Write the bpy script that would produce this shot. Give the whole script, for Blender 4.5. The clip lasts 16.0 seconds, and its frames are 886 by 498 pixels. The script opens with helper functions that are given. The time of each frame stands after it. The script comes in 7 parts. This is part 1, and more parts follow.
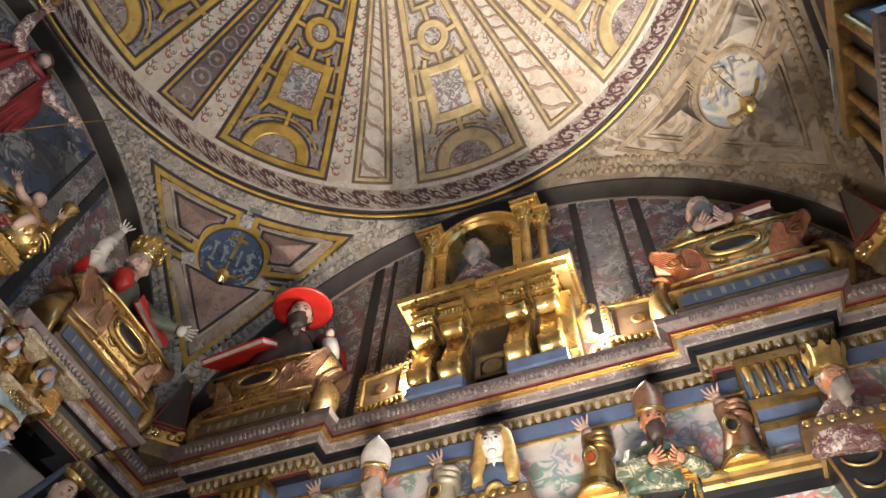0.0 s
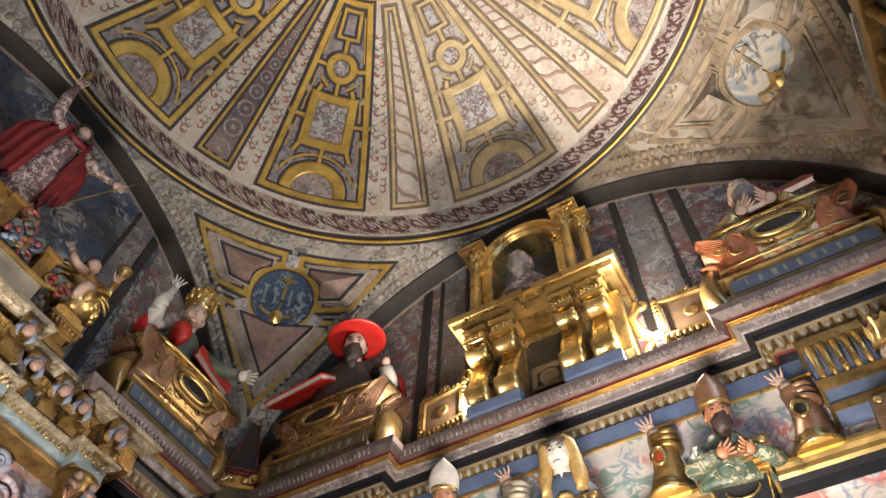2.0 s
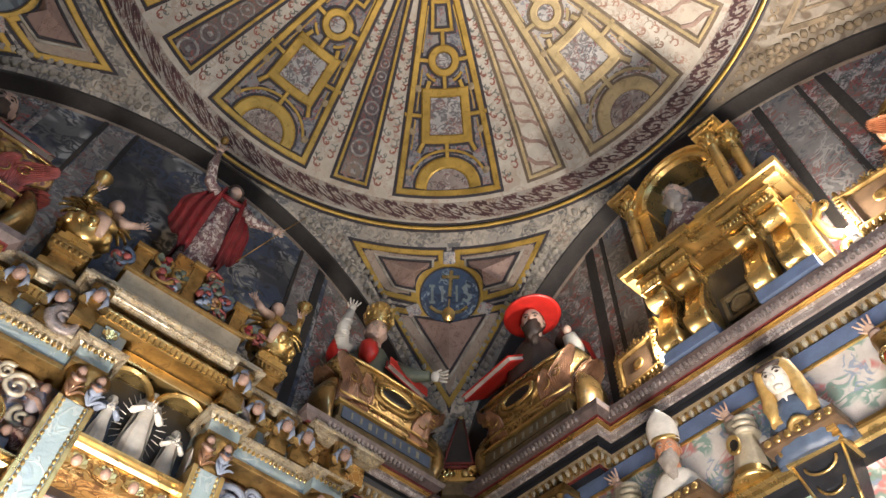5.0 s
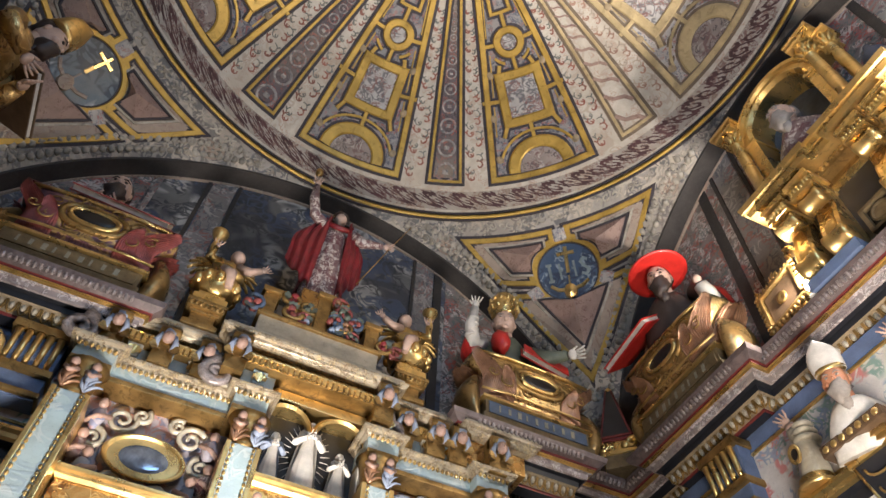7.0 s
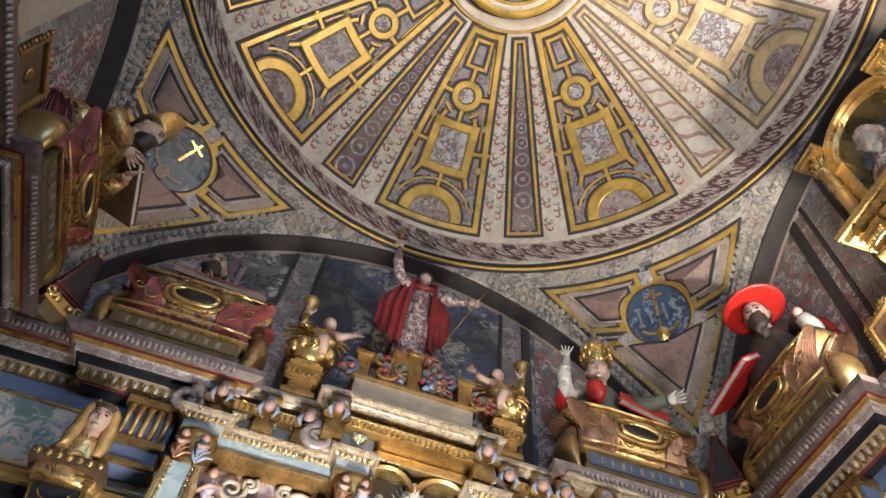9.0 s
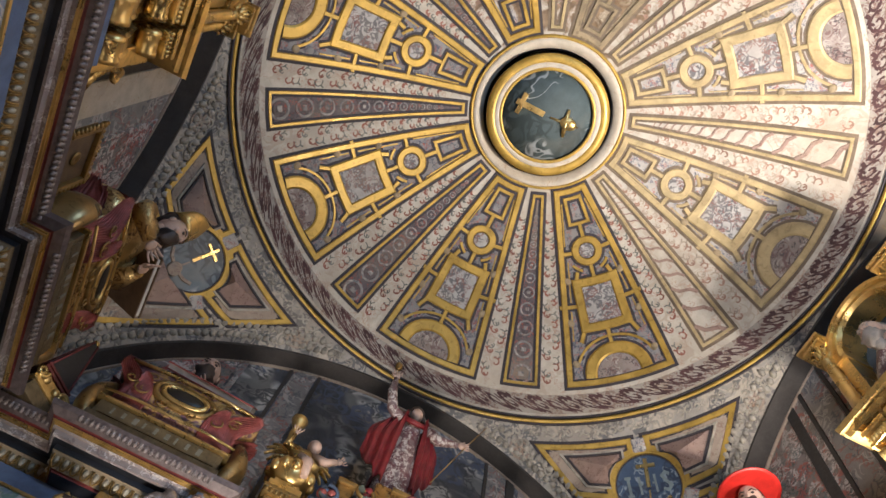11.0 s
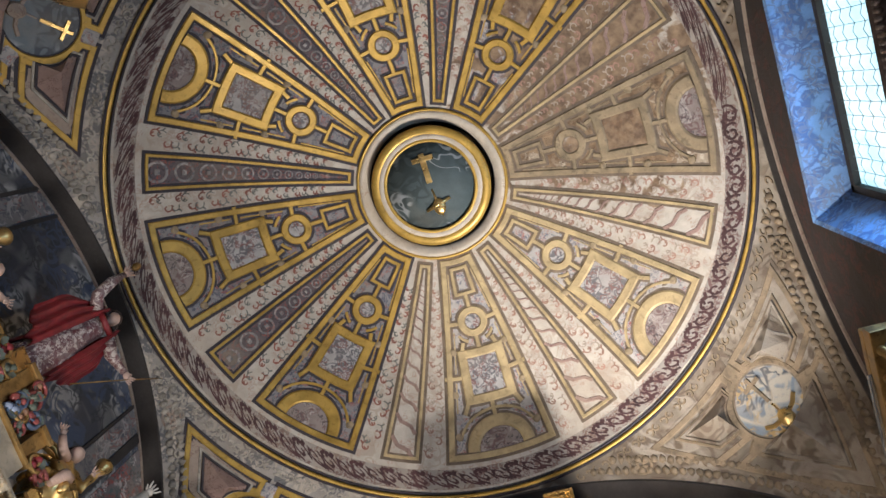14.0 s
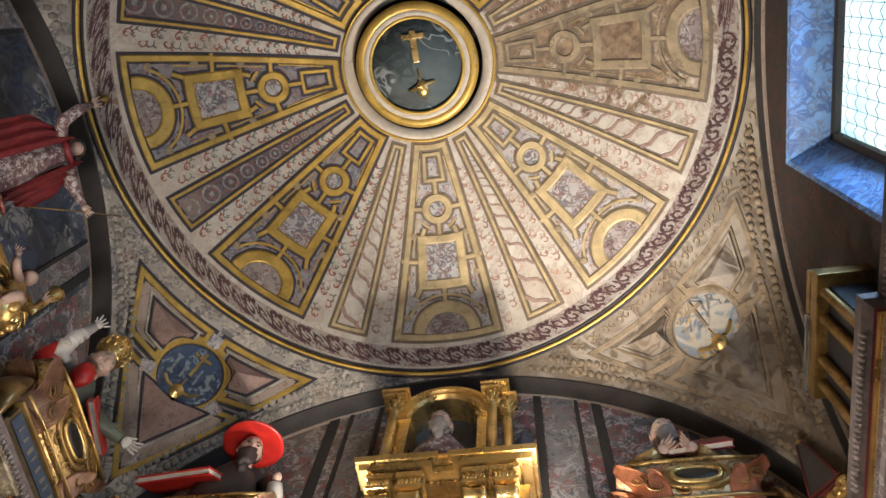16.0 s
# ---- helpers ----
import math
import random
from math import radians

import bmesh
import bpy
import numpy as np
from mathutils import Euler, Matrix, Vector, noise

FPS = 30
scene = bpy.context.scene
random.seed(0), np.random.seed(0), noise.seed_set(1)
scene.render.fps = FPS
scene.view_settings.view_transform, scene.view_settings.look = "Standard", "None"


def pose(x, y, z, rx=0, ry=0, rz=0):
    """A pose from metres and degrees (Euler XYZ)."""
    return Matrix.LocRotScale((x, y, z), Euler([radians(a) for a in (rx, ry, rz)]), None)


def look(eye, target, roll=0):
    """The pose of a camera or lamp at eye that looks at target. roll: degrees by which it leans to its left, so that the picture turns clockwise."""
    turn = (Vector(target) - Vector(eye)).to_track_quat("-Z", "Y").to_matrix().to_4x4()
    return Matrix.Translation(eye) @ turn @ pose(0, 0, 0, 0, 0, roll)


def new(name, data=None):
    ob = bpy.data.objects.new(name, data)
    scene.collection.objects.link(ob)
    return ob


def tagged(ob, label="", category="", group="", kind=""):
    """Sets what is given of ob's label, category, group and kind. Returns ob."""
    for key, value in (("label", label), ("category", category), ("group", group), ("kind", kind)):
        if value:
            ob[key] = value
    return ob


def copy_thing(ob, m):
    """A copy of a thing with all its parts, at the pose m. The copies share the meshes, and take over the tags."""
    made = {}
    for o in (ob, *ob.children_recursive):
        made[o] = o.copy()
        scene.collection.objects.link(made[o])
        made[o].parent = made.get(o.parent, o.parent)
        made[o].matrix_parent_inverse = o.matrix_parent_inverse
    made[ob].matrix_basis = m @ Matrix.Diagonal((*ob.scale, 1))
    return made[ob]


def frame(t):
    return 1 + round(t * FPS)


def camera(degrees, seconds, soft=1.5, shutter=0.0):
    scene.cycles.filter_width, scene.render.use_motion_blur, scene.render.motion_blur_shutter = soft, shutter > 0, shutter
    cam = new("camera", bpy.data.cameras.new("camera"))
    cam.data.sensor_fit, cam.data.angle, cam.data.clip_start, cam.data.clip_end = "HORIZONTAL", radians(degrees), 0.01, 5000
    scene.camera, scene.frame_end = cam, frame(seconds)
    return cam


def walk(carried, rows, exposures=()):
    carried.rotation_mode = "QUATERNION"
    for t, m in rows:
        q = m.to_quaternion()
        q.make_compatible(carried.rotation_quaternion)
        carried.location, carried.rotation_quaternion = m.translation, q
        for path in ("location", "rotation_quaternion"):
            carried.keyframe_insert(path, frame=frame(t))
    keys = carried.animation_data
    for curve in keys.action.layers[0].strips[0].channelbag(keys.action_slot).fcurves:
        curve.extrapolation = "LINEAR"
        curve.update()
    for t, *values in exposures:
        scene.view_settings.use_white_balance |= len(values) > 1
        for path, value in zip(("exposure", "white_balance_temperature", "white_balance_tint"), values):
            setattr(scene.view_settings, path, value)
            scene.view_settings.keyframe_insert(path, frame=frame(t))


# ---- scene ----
cam = camera(62.66, 16.0, soft=1.5)
PATH = [
    (0.0, pose(1.0196, -0.3321, 1.5757, 146.837, -2.627, 21.916)),
    (0.5, pose(1.0451, -0.3178, 1.5689, 147.334, -2.106, 24.016)),
    (1.0, pose(1.0609, -0.3317, 1.5734, 147.692, -1.824, 26.134)),
    (1.5, pose(1.0739, -0.3422, 1.5709, 147.781, -1.833, 27.899)),
    (2.0, pose(1.0754, -0.3342, 1.5700, 147.736, -2.017, 30.113)),
    (2.5, pose(1.0732, -0.3370, 1.5672, 147.437, -2.125, 32.074)),
    (3.0, pose(1.0679, -0.3390, 1.5689, 147.303, -2.024, 34.371)),
    (3.5, pose(1.0576, -0.3385, 1.5612, 147.080, -2.197, 37.801)),
    (4.0, pose(1.0402, -0.3558, 1.5614, 146.274, -2.183, 41.582)),
    (6.5, pose(0.9915, -0.3953, 1.5496, 143.925, -2.655, 60.718)),
    (7.0, pose(0.9914, -0.3967, 1.5501, 143.927, -2.030, 64.581)),
    (7.5, pose(0.9971, -0.3961, 1.5446, 144.586, -1.912, 68.313)),
    (8.0, pose(0.9986, -0.3946, 1.5424, 144.800, -2.559, 71.808)),
    (10.5, pose(0.9318, -0.5144, 1.4500, 156.561, -7.256, 67.938)),
    (11.0, pose(0.9276, -0.5161, 1.4555, 159.946, -7.581, 64.159)),
    (11.5, pose(0.9171, -0.5179, 1.4695, 163.382, -7.854, 57.073)),
    (12.0, pose(0.9137, -0.5184, 1.4721, 166.177, -7.570, 49.422)),
    (12.5, pose(0.9050, -0.5216, 1.4837, 168.339, -6.916, 40.259)),
    (13.0, pose(0.9197, -0.5681, 1.5054, 168.741, -5.595, 30.573)),
    (13.5, pose(0.9029, -0.5719, 1.5128, 168.304, -5.389, 23.738)),
    (14.0, pose(0.8568, -0.5533, 1.4972, 167.893, -4.974, 17.773)),
    (14.5, pose(0.8161, -0.5428, 1.4856, 166.831, -4.660, 14.278)),
    (15.0, pose(0.7822, -0.5282, 1.4725, 165.689, -4.457, 11.687)),
    (15.5, pose(0.7568, -0.5168, 1.4632, 163.965, -4.125, 9.230)),
    (16.0, pose(0.7480, -0.5401, 1.4640, 160.064, -4.056, 8.222)),
]
# the exposure opens up on the darker west side and closes on the lit dome
walk(cam, PATH, exposures=((0.0, -0.04, 6650, 10), (2.5, -0.05, 6600, 10), (4.0, -0.02, 6550, 10), (6.5, 0.15, 6350, 10), (7.5, 0.38, 6300, 10), (8.0, 0.44, 6300, 10), (10.5, 0.40, 6350, 10), (11.0, 0.24, 6300, 10),
                           (11.5, 0.15, 6200, 10), (12.0, 0.09, 6150, 10), (12.5, -0.02, 6050, 10), (13.5, -0.18, 6050, 10), (15.0, -0.28, 6200, 10), (16.0, -0.22, 6500, 10)))

# ---- light ----
world = bpy.data.worlds.new("world")
scene.world = world
world.use_nodes = True
wn, wl = world.node_tree.nodes, world.node_tree.links
sky = wn.new("ShaderNodeTexSky")
sky.sky_type, sky.sun_disc, sky.sun_elevation, sky.sun_rotation = "NISHITA", False, radians(40), radians(200)
wl.new(sky.outputs[0], wn["Background"].inputs[0])
wn["Background"].inputs[1].default_value = 0.15
scene.view_settings.exposure = 0.0


def lamp(name, kind, at, target, power, colour, size=0.3, spread=None, angle=None):
    data = bpy.data.lights.new(name, kind)
    data.energy, data.color = power, colour
    if kind == "AREA":
        data.shape, data.size = "DISK", size
        if spread:
            data.spread = radians(spread)
    elif kind == "SPOT":
        data.shadow_soft_size, data.spot_size, data.spot_blend = size, radians(angle or 60), 1.0
    else:
        data.shadow_soft_size = size
    ob = new(name, data)
    ob.matrix_world = look(at, target)
    return ob


WARM, BULB = (1.0, 0.885, 0.775), (1.0, 0.905, 0.80)
# added unseen lamps shine up from below; two bulbs stand beside the gilded tabernacle
# unseen, inferred from the altarpiece being lit from below
lamp("unseen_floodlight_west", "AREA", (-0.9, 0.1, 1.5), (-2.3, 0.0, 3.5), 44, (1.0, 0.91, 0.82), 0.7, 78)
# the next two are added fill without a known source
lamp("unseen_fill_south", "AREA", (-0.2, -1.6, 2.4), (1.0, 0.9, 7.2), 3.5, WARM, 0.25, 110)
lamp("unseen_fill_north", "AREA", (0.7, 0.7, 1.5), (0.5, 2.4, 3.7), 52, WARM, 0.9, 84)
lamp("bulb_light_west", "POINT", (-0.40, 2.255, 4.66), (0, 0, 0), 34, BULB, 0.02)
lamp("bulb_light_east", "POINT", (0.735, 2.255, 4.66), (0, 0, 0), 50, BULB, 0.02)
lamp("bulb_beam_west", "SPOT", (-0.40, 2.24, 4.68), (-0.75, 1.75, 6.5), 150, BULB, 0.03, angle=84)
lamp("bulb_beam_east", "SPOT", (0.745, 2.24, 4.68), (1.15, 0.4, 7.3), 940, BULB, 0.03, angle=90)
lamp("window_daylight", "AREA", (2.63, 0.05, 5.4), (0.0, 0.05, 5.2), 40, (0.36, 0.62, 1.0), 1.15)


# ---- materials ----
def nt(name):
    m = bpy.data.materials.new(name)
    m.use_nodes = True
    t = m.node_tree
    return m, t, t.nodes["Principled BSDF"]


def nd(t, kind, **kw):
    n = t.nodes.new(kind)
    for k, v in kw.items():
        n.inputs[k].default_value = v
    return n


def coords(t, local=False):
    if local:
        return t.nodes.new("ShaderNodeTexCoord").outputs["Object"]
    return t.nodes.new("ShaderNodeNewGeometry").outputs["Position"]


def noise_of(t, at, scale, detail=3.0, distortion=0.0, rough=0.55):
    n = nd(t, "ShaderNodeTexNoise", Scale=scale, Detail=detail, Distortion=distortion, Roughness=rough)
    t.links.new(at, n.inputs["Vector"])
    return n.outputs["Fac"]


def remap(t, fac, a, b, c=0.0, d=1.0):
    n = nd(t, "ShaderNodeMapRange")
    n.clamp = True
    for k, v in zip(("From Min", "From Max", "To Min", "To Max"), (a, b, c, d)):
        n.inputs[k].default_value = v
    t.links.new(fac, n.inputs["Value"])
    return n.outputs["Result"]


def calc(t, op, a, b=None):
    n = t.nodes.new("ShaderNodeMath")
    n.operation = op
    for k, v in enumerate((a, b)):
        if v is None:
            continue
        if isinstance(v, (int, float)):
            n.inputs[k].default_value = v
        else:
            t.links.new(v, n.inputs[k])
    return n.outputs[0]


def blend(t, fac, a, b):
    n = t.nodes.new("ShaderNodeMix")
    n.data_type = "RGBA"
    for k, v in ((0, fac), (6, a), (7, b)):
        if isinstance(v, (int, float)):
            n.inputs[k].default_value = v
        elif isinstance(v, tuple):
            n.inputs[k].default_value = (*v, 1)
        else:
            t.links.new(v, n.inputs[k])
    return n.outputs[2]


def relief(t, bsdf, height, strength=0.3, distance=0.01):
    b = nd(t, "ShaderNodeBump", Strength=strength, Distance=distance)
    t.links.new(height, b.inputs["Height"])
    t.links.new(b.outputs[0], bsdf.inputs["Normal"])


def curls(t, at, scale, width, gap=0.5, seed=0.0):
    """Curly painted lines: the contour of a warped noise, broken up by a second one."""
    off = nd(t, "ShaderNodeVectorMath")
    off.operation = "ADD"
    off.inputs[1].default_value = (seed, seed * 0.7, -seed)
    t.links.new(at, off.inputs[0])
    n = noise_of(t, off.outputs[0], scale, 1.0, 1.6)
    line = remap(t, calc(t, "ABSOLUTE", calc(t, "SUBTRACT", n, 0.5)), width * 0.4, width, 1.0, 0.0)
    m = noise_of(t, off.outputs[0], scale * 0.7, 0.0, 0.3)
    return calc(t, "MULTIPLY", line, remap(t, m, gap - 0.03, gap + 0.03))


def mid_of(big, fine, metal):
    return big if metal > 0.4 else fine


def plain(name, colour, rough=0.6, metal=0.0, vary=0.35, scale=9.0, bump=0.25, local=False, dark=None, grime=0.0):
    """One colour with grain, stains and fine relief."""
    m, t, b = nt(name)
    at = coords(t, local)
    low = dark or tuple(c * (1 - vary) for c in colour)
    big = noise_of(t, at, scale, 4.0, 0.4)
    fine = noise_of(t, at, scale * 9, 3.0)
    c = blend(t, remap(t, big, 0.32, 0.68), low, colour)
    c = blend(t, remap(t, fine, 0.55, 0.8, 0.0, 0.12 if metal > 0.4 else 0.45), c, tuple(min(1, k * 1.25 + 0.01) for k in colour))
    if grime:
        c = blend(t, remap(t, noise_of(t, at, scale * 2.7, 5.0, 1.2), 0.56, 0.64, 0.0, grime), c, tuple(k * 0.25 for k in colour))
    t.links.new(c, b.inputs["Base Color"])
    b.inputs["Metallic"].default_value = metal
    t.links.new(remap(t, mid_of(big, fine, metal), 0.3, 0.7, max(0.02, rough - 0.1), min(1, rough + 0.12)), b.inputs["Roughness"])
    relief(t, b, calc(t, "ADD", big, calc(t, "MULTIPLY", fine, 0.1 if metal > 0.4 else 0.4)), bump, 0.006)
    return m


def painted(name, ground, lines, rough=0.75, stain=(0.30, 0.24, 0.17), stains=0.5, bump=0.35, metal=0.0, local=False, lost=False):
    """Plaster with painted arabesques: lines is a list of (colour, scale, width, gap)."""
    m, t, b = nt(name)
    at = coords(t, local)
    big = noise_of(t, at, 1.7, 5.0, 0.6)
    mid = noise_of(t, at, 11.0, 4.0)
    fine = noise_of(t, at, 90.0, 2.0)
    c = blend(t, remap(t, mid, 0.35, 0.7), tuple(k * 0.78 for k in ground), ground)
    h = mid
    for k, (colour, scale, width, gap) in enumerate(lines):
        f = curls(t, at, scale, width, gap, 3.1 * k + 1.0)
        c = blend(t, calc(t, "MULTIPLY", f, 0.85), c, colour)
        h = calc(t, "ADD", h, calc(t, "MULTIPLY", f, 0.5))
    c = blend(t, remap(t, big, 0.48, 0.72, 0.0, stains), c, stain)
    c = blend(t, remap(t, fine, 0.58, 0.75, 0.0, 0.35), c, tuple(k * 0.45 for k in ground))
    if lost:
        # a patch of flaked, water-stained plaster on the dome's south-east side
        far = nd(t, "ShaderNodeVectorMath")
        far.operation = "DISTANCE"
        far.inputs[1].default_value = (1.45, -0.50, 7.35)
        t.links.new(at, far.inputs[0])
        near = remap(t, far.outputs["Value"], 0.35, 1.45, 1.0, 0.0)
        patch = remap(t, calc(t, "ADD", noise_of(t, at, 5.0, 5.0, 1.0), calc(t, "MULTIPLY", near, 0.50)), 0.70, 0.78)
        c = blend(t, calc(t, "MULTIPLY", patch, 0.92), c, blend(t, remap(t, mid, 0.35, 0.68), (0.085, 0.045, 0.02), (0.27, 0.18, 0.10)))
    t.links.new(c, b.inputs["Base Color"])
    b.inputs["Roughness"].default_value = rough
    b.inputs["Metallic"].default_value = metal
    relief(t, b, calc(t, "ADD", h, calc(t, "MULTIPLY", fine, 0.3)), bump, 0.006)
    return m


RED, BLUE, GREEN, INK = (0.30, 0.07, 0.05), (0.14, 0.17, 0.22), (0.10, 0.16, 0.11), (0.045, 0.035, 0.04)
GILT = plain("dome_gilding", (0.52, 0.33, 0.07), 0.42, 0.45, 0.35, 7, 0.3, grime=0.35)
GILT_FADED = plain("faded_gilding", (0.50, 0.38, 0.20), 0.6, 0.15, 0.4, 6, 0.3, grime=0.3)
GILT_LOST = plain("lost_gilding", (0.33, 0.25, 0.15), 0.7, 0.05, 0.5, 6, 0.4, grime=0.5)
GOLD = plain("burnished_gold", (0.80, 0.56, 0.22), 0.30, 0.9, 0.35, 6, 0.10, grime=0.3)
GOLD_DARK = plain("dull_gold", (0.42, 0.26, 0.09), 0.40, 0.75, 0.55, 9, 0.2, grime=0.55)
BROWN_LINE = plain("dark_outline_shadow_paint", (0.035, 0.027, 0.032), 0.7, 0, 0.4, 14, 0.2)
GROUND = painted("dome_plaster", (0.50, 0.45, 0.38), [((0.36, 0.30, 0.24), 6, 0.07, 0.52), ((0.34, 0.22, 0.17), 15, 0.04, 0.55)], lost=True, stain=(0.33, 0.26, 0.19), stains=0.55)
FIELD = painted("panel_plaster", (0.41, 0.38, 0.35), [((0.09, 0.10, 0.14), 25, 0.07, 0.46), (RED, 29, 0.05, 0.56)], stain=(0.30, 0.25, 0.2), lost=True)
# darker west panel paint, with part of the west side's shade in its colour
FIELD_DARK_SHADED = painted("shaded_dark_panel_plaster", (0.235, 0.225, 0.225), [((0.05, 0.055, 0.085), 25, 0.09, 0.44), (RED, 29, 0.05, 0.55)], stain=(0.20, 0.17, 0.14))
FIELD_LOST = painted("flaked_plaster", (0.36, 0.29, 0.21), [((0.17, 0.11, 0.06), 9, 0.10, 0.45), ((0.5, 0.43, 0.33), 14, 0.08, 0.5)], stain=(0.20, 0.13, 0.07), stains=0.8, bump=0.9, lost=True)
FADED_LINE = plain("faded_outline_paint", (0.17, 0.125, 0.085), 0.75, 0, 0.45, 9, 0.2)
STRIPE = painted("strip_plaster", (0.115, 0.092, 0.097), [(INK, 22, 0.07, 0.45), (RED, 26, 0.05, 0.52)])
FRIEZE = painted("frieze_plaster", (0.32, 0.285, 0.25), [((0.13, 0.065, 0.055), 20, 0.10, 0.44)], bump=0.5)
SCROLL = plain("maroon_scroll_paint", (0.085, 0.035, 0.035), 0.75, 0, 0.6, 5, 0.2, grime=0.3)
VINE = plain("faded_red_vine_paint", (0.27, 0.10, 0.07), 0.8, 0, 0.5, 4, 0.2)
VINE_GREY = plain("grey_green_vine_paint", (0.17, 0.17, 0.15), 0.8, 0, 0.5, 4, 0.2)
VINE_FAINT = plain("faint_red_vine_paint", (0.36, 0.21, 0.155), 0.8, 0, 0.5, 4, 0.2)
LETTER_PAINT = plain("worn_letter_paint", (0.22, 0.27, 0.28), 0.75, 0, 0.45, 8, 0.2)
VINE_PALE = plain("pale_vine_paint", (0.38, 0.31, 0.245), 0.8, 0, 0.4, 4, 0.2)
TAN = painted("tan_panel_plaster", (0.33, 0.26, 0.205), [((0.20, 0.13, 0.10), 14, 0.05, 0.5)], stains=0.5, stain=(0.20, 0.15, 0.11))
STUCCO = plain("raised_stucco", (0.40, 0.36, 0.30), 0.8, 0, 0.55, 7, 0.5, grime=0.5)
WORN = painted("worn_pendentive_plaster", (0.215, 0.175, 0.13), [((0.11, 0.078, 0.052), 5, 0.10, 0.48), ((0.31, 0.265, 0.21), 3.5, 0.13, 0.5)], stain=(0.15, 0.10, 0.06), stains=0.75, bump=0.8)
FRAME_LOST = plain("stripped_frame_plaster", (0.29, 0.215, 0.135), 0.75, 0, 0.55, 6, 0.6, grime=0.45)
PENDENTIVE = painted("pendentive_plaster", (0.33, 0.30, 0.265), [((0.43, 0.37, 0.30), 7, 0.13, 0.47), ((0.09, 0.09, 0.095), 12, 0.11, 0.45)], stain=(0.22, 0.18, 0.14), bump=1.0)
CREAM = painted("cream_plaster", (0.52, 0.45, 0.36), [((0.34, 0.24, 0.17), 12, 0.02, 0.6)], stain=(0.34, 0.27, 0.2))
ROSE = painted("rose_plaster", (0.30, 0.20, 0.165), [((0.14, 0.07, 0.06), 30, 0.05, 0.5)], stains=0.3)
LUNE = painted("grey_rose_plaster", (0.25, 0.205, 0.185), [((0.13, 0.07, 0.065), 14, 0.09, 0.45), ((0.36, 0.32, 0.29), 11, 0.08, 0.5), (INK, 21, 0.05, 0.52)], stains=0.5, stain=(0.14, 0.11, 0.09))
MOTIF = painted("grey_motif_plaster", (0.40, 0.38, 0.36), [((0.08, 0.075, 0.085), 13, 0.11, 0.40), ((0.17, 0.07, 0.06), 17, 0.07, 0.48)], stains=0.5, stain=(0.26, 0.21, 0.17), lost=True)
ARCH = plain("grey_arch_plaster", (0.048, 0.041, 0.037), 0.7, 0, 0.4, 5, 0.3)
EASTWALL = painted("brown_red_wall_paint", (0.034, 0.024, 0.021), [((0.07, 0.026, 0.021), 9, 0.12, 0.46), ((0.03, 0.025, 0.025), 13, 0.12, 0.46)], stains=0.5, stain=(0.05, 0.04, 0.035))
FLORAL = painted("floral_wall_paint", (0.22, 0.185, 0.18), [((0.34, 0.06, 0.05), 13, 0.13, 0.46), ((0.55, 0.50, 0.47), 12, 0.11, 0.47), ((0.09, 0.13, 0.13), 15, 0.08, 0.50), (INK, 19, 0.05, 0.5)], stains=0.4)
GREYSTRIP = painted("grey_pilaster_paint", (0.25, 0.235, 0.225), [((0.27, 0.11, 0.09), 9, 0.06, 0.51), ((0.10, 0.105, 0.12), 11, 0.06, 0.50), ((0.40, 0.37, 0.34), 8, 0.06, 0.5)], stains=0.4, stain=(0.15, 0.12, 0.10))
SKYPAINT = painted("landscape_paint", (0.155, 0.155, 0.155), [((0.03, 0.035, 0.05), 2.6, 0.20, 0.45), ((0.42, 0.41, 0.39), 3.4, 0.14, 0.49), ((0.03, 0.035, 0.04), 9, 0.10, 0.48), ((0.06, 0.08, 0.13), 6, 0.12, 0.5)], stains=0.5, stain=(0.10, 0.085, 0.07))
BLUEPAINT = painted("blue_reveal_paint", (0.20, 0.40, 0.76), [((0.07, 0.14, 0.34), 9, 0.11, 0.44), ((0.16, 0.22, 0.36), 15, 0.09, 0.47)], stains=0.2)
MEDALBLUE = painted("medallion_paint", (0.05, 0.085, 0.15), [((0.25, 0.30, 0.34), 9, 0.07, 0.5), ((0.02, 0.03, 0.06), 7, 0.12, 0.5)], stains=0.2)
MEDALGREY = painted("faded_medallion_paint", (0.15, 0.18, 0.20), [((0.36, 0.37, 0.36), 5, 0.12, 0.49), ((0.05, 0.06, 0.075), 7, 0.12, 0.48)], stains=0.4)
MEDALPALE = painted("pale_medallion_paint", (0.19, 0.23, 0.27), [((0.42, 0.37, 0.29), 4.5, 0.15, 0.44), ((0.05, 0.06, 0.08), 7, 0.10, 0.46), ((0.42, 0.27, 0.09), 8, 0.06, 0.52)], stains=0.4)
OCULUS = painted("oculus_paint", (0.06, 0.082, 0.085), [((0.028, 0.04, 0.042), 5, 0.12, 0.45), ((0.30, 0.32, 0.33), 4, 0.04, 0.62)], stains=0.2)
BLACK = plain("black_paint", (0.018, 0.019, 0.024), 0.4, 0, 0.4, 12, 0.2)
DEEPRED = plain("dark_red_paint", (0.16, 0.025, 0.022), 0.5, 0, 0.4, 14, 0.2)
SILVER = plain("silvered_carving", (0.38, 0.32, 0.30), 0.38, 0.4, 0.65, 30, 0.5, grime=0.7)
LIPDARK = plain("darkened_carving_ground", (0.16, 0.12, 0.115), 0.5, 0.2, 0.5, 24, 0.4)
FASCIA = painted("pinkish_marbling", (0.30, 0.25, 0.24), [((0.16, 0.12, 0.12), 18, 0.06, 0.5), ((0.55, 0.5, 0.48), 25, 0.08, 0.5)], rough=0.5, stains=0.4)
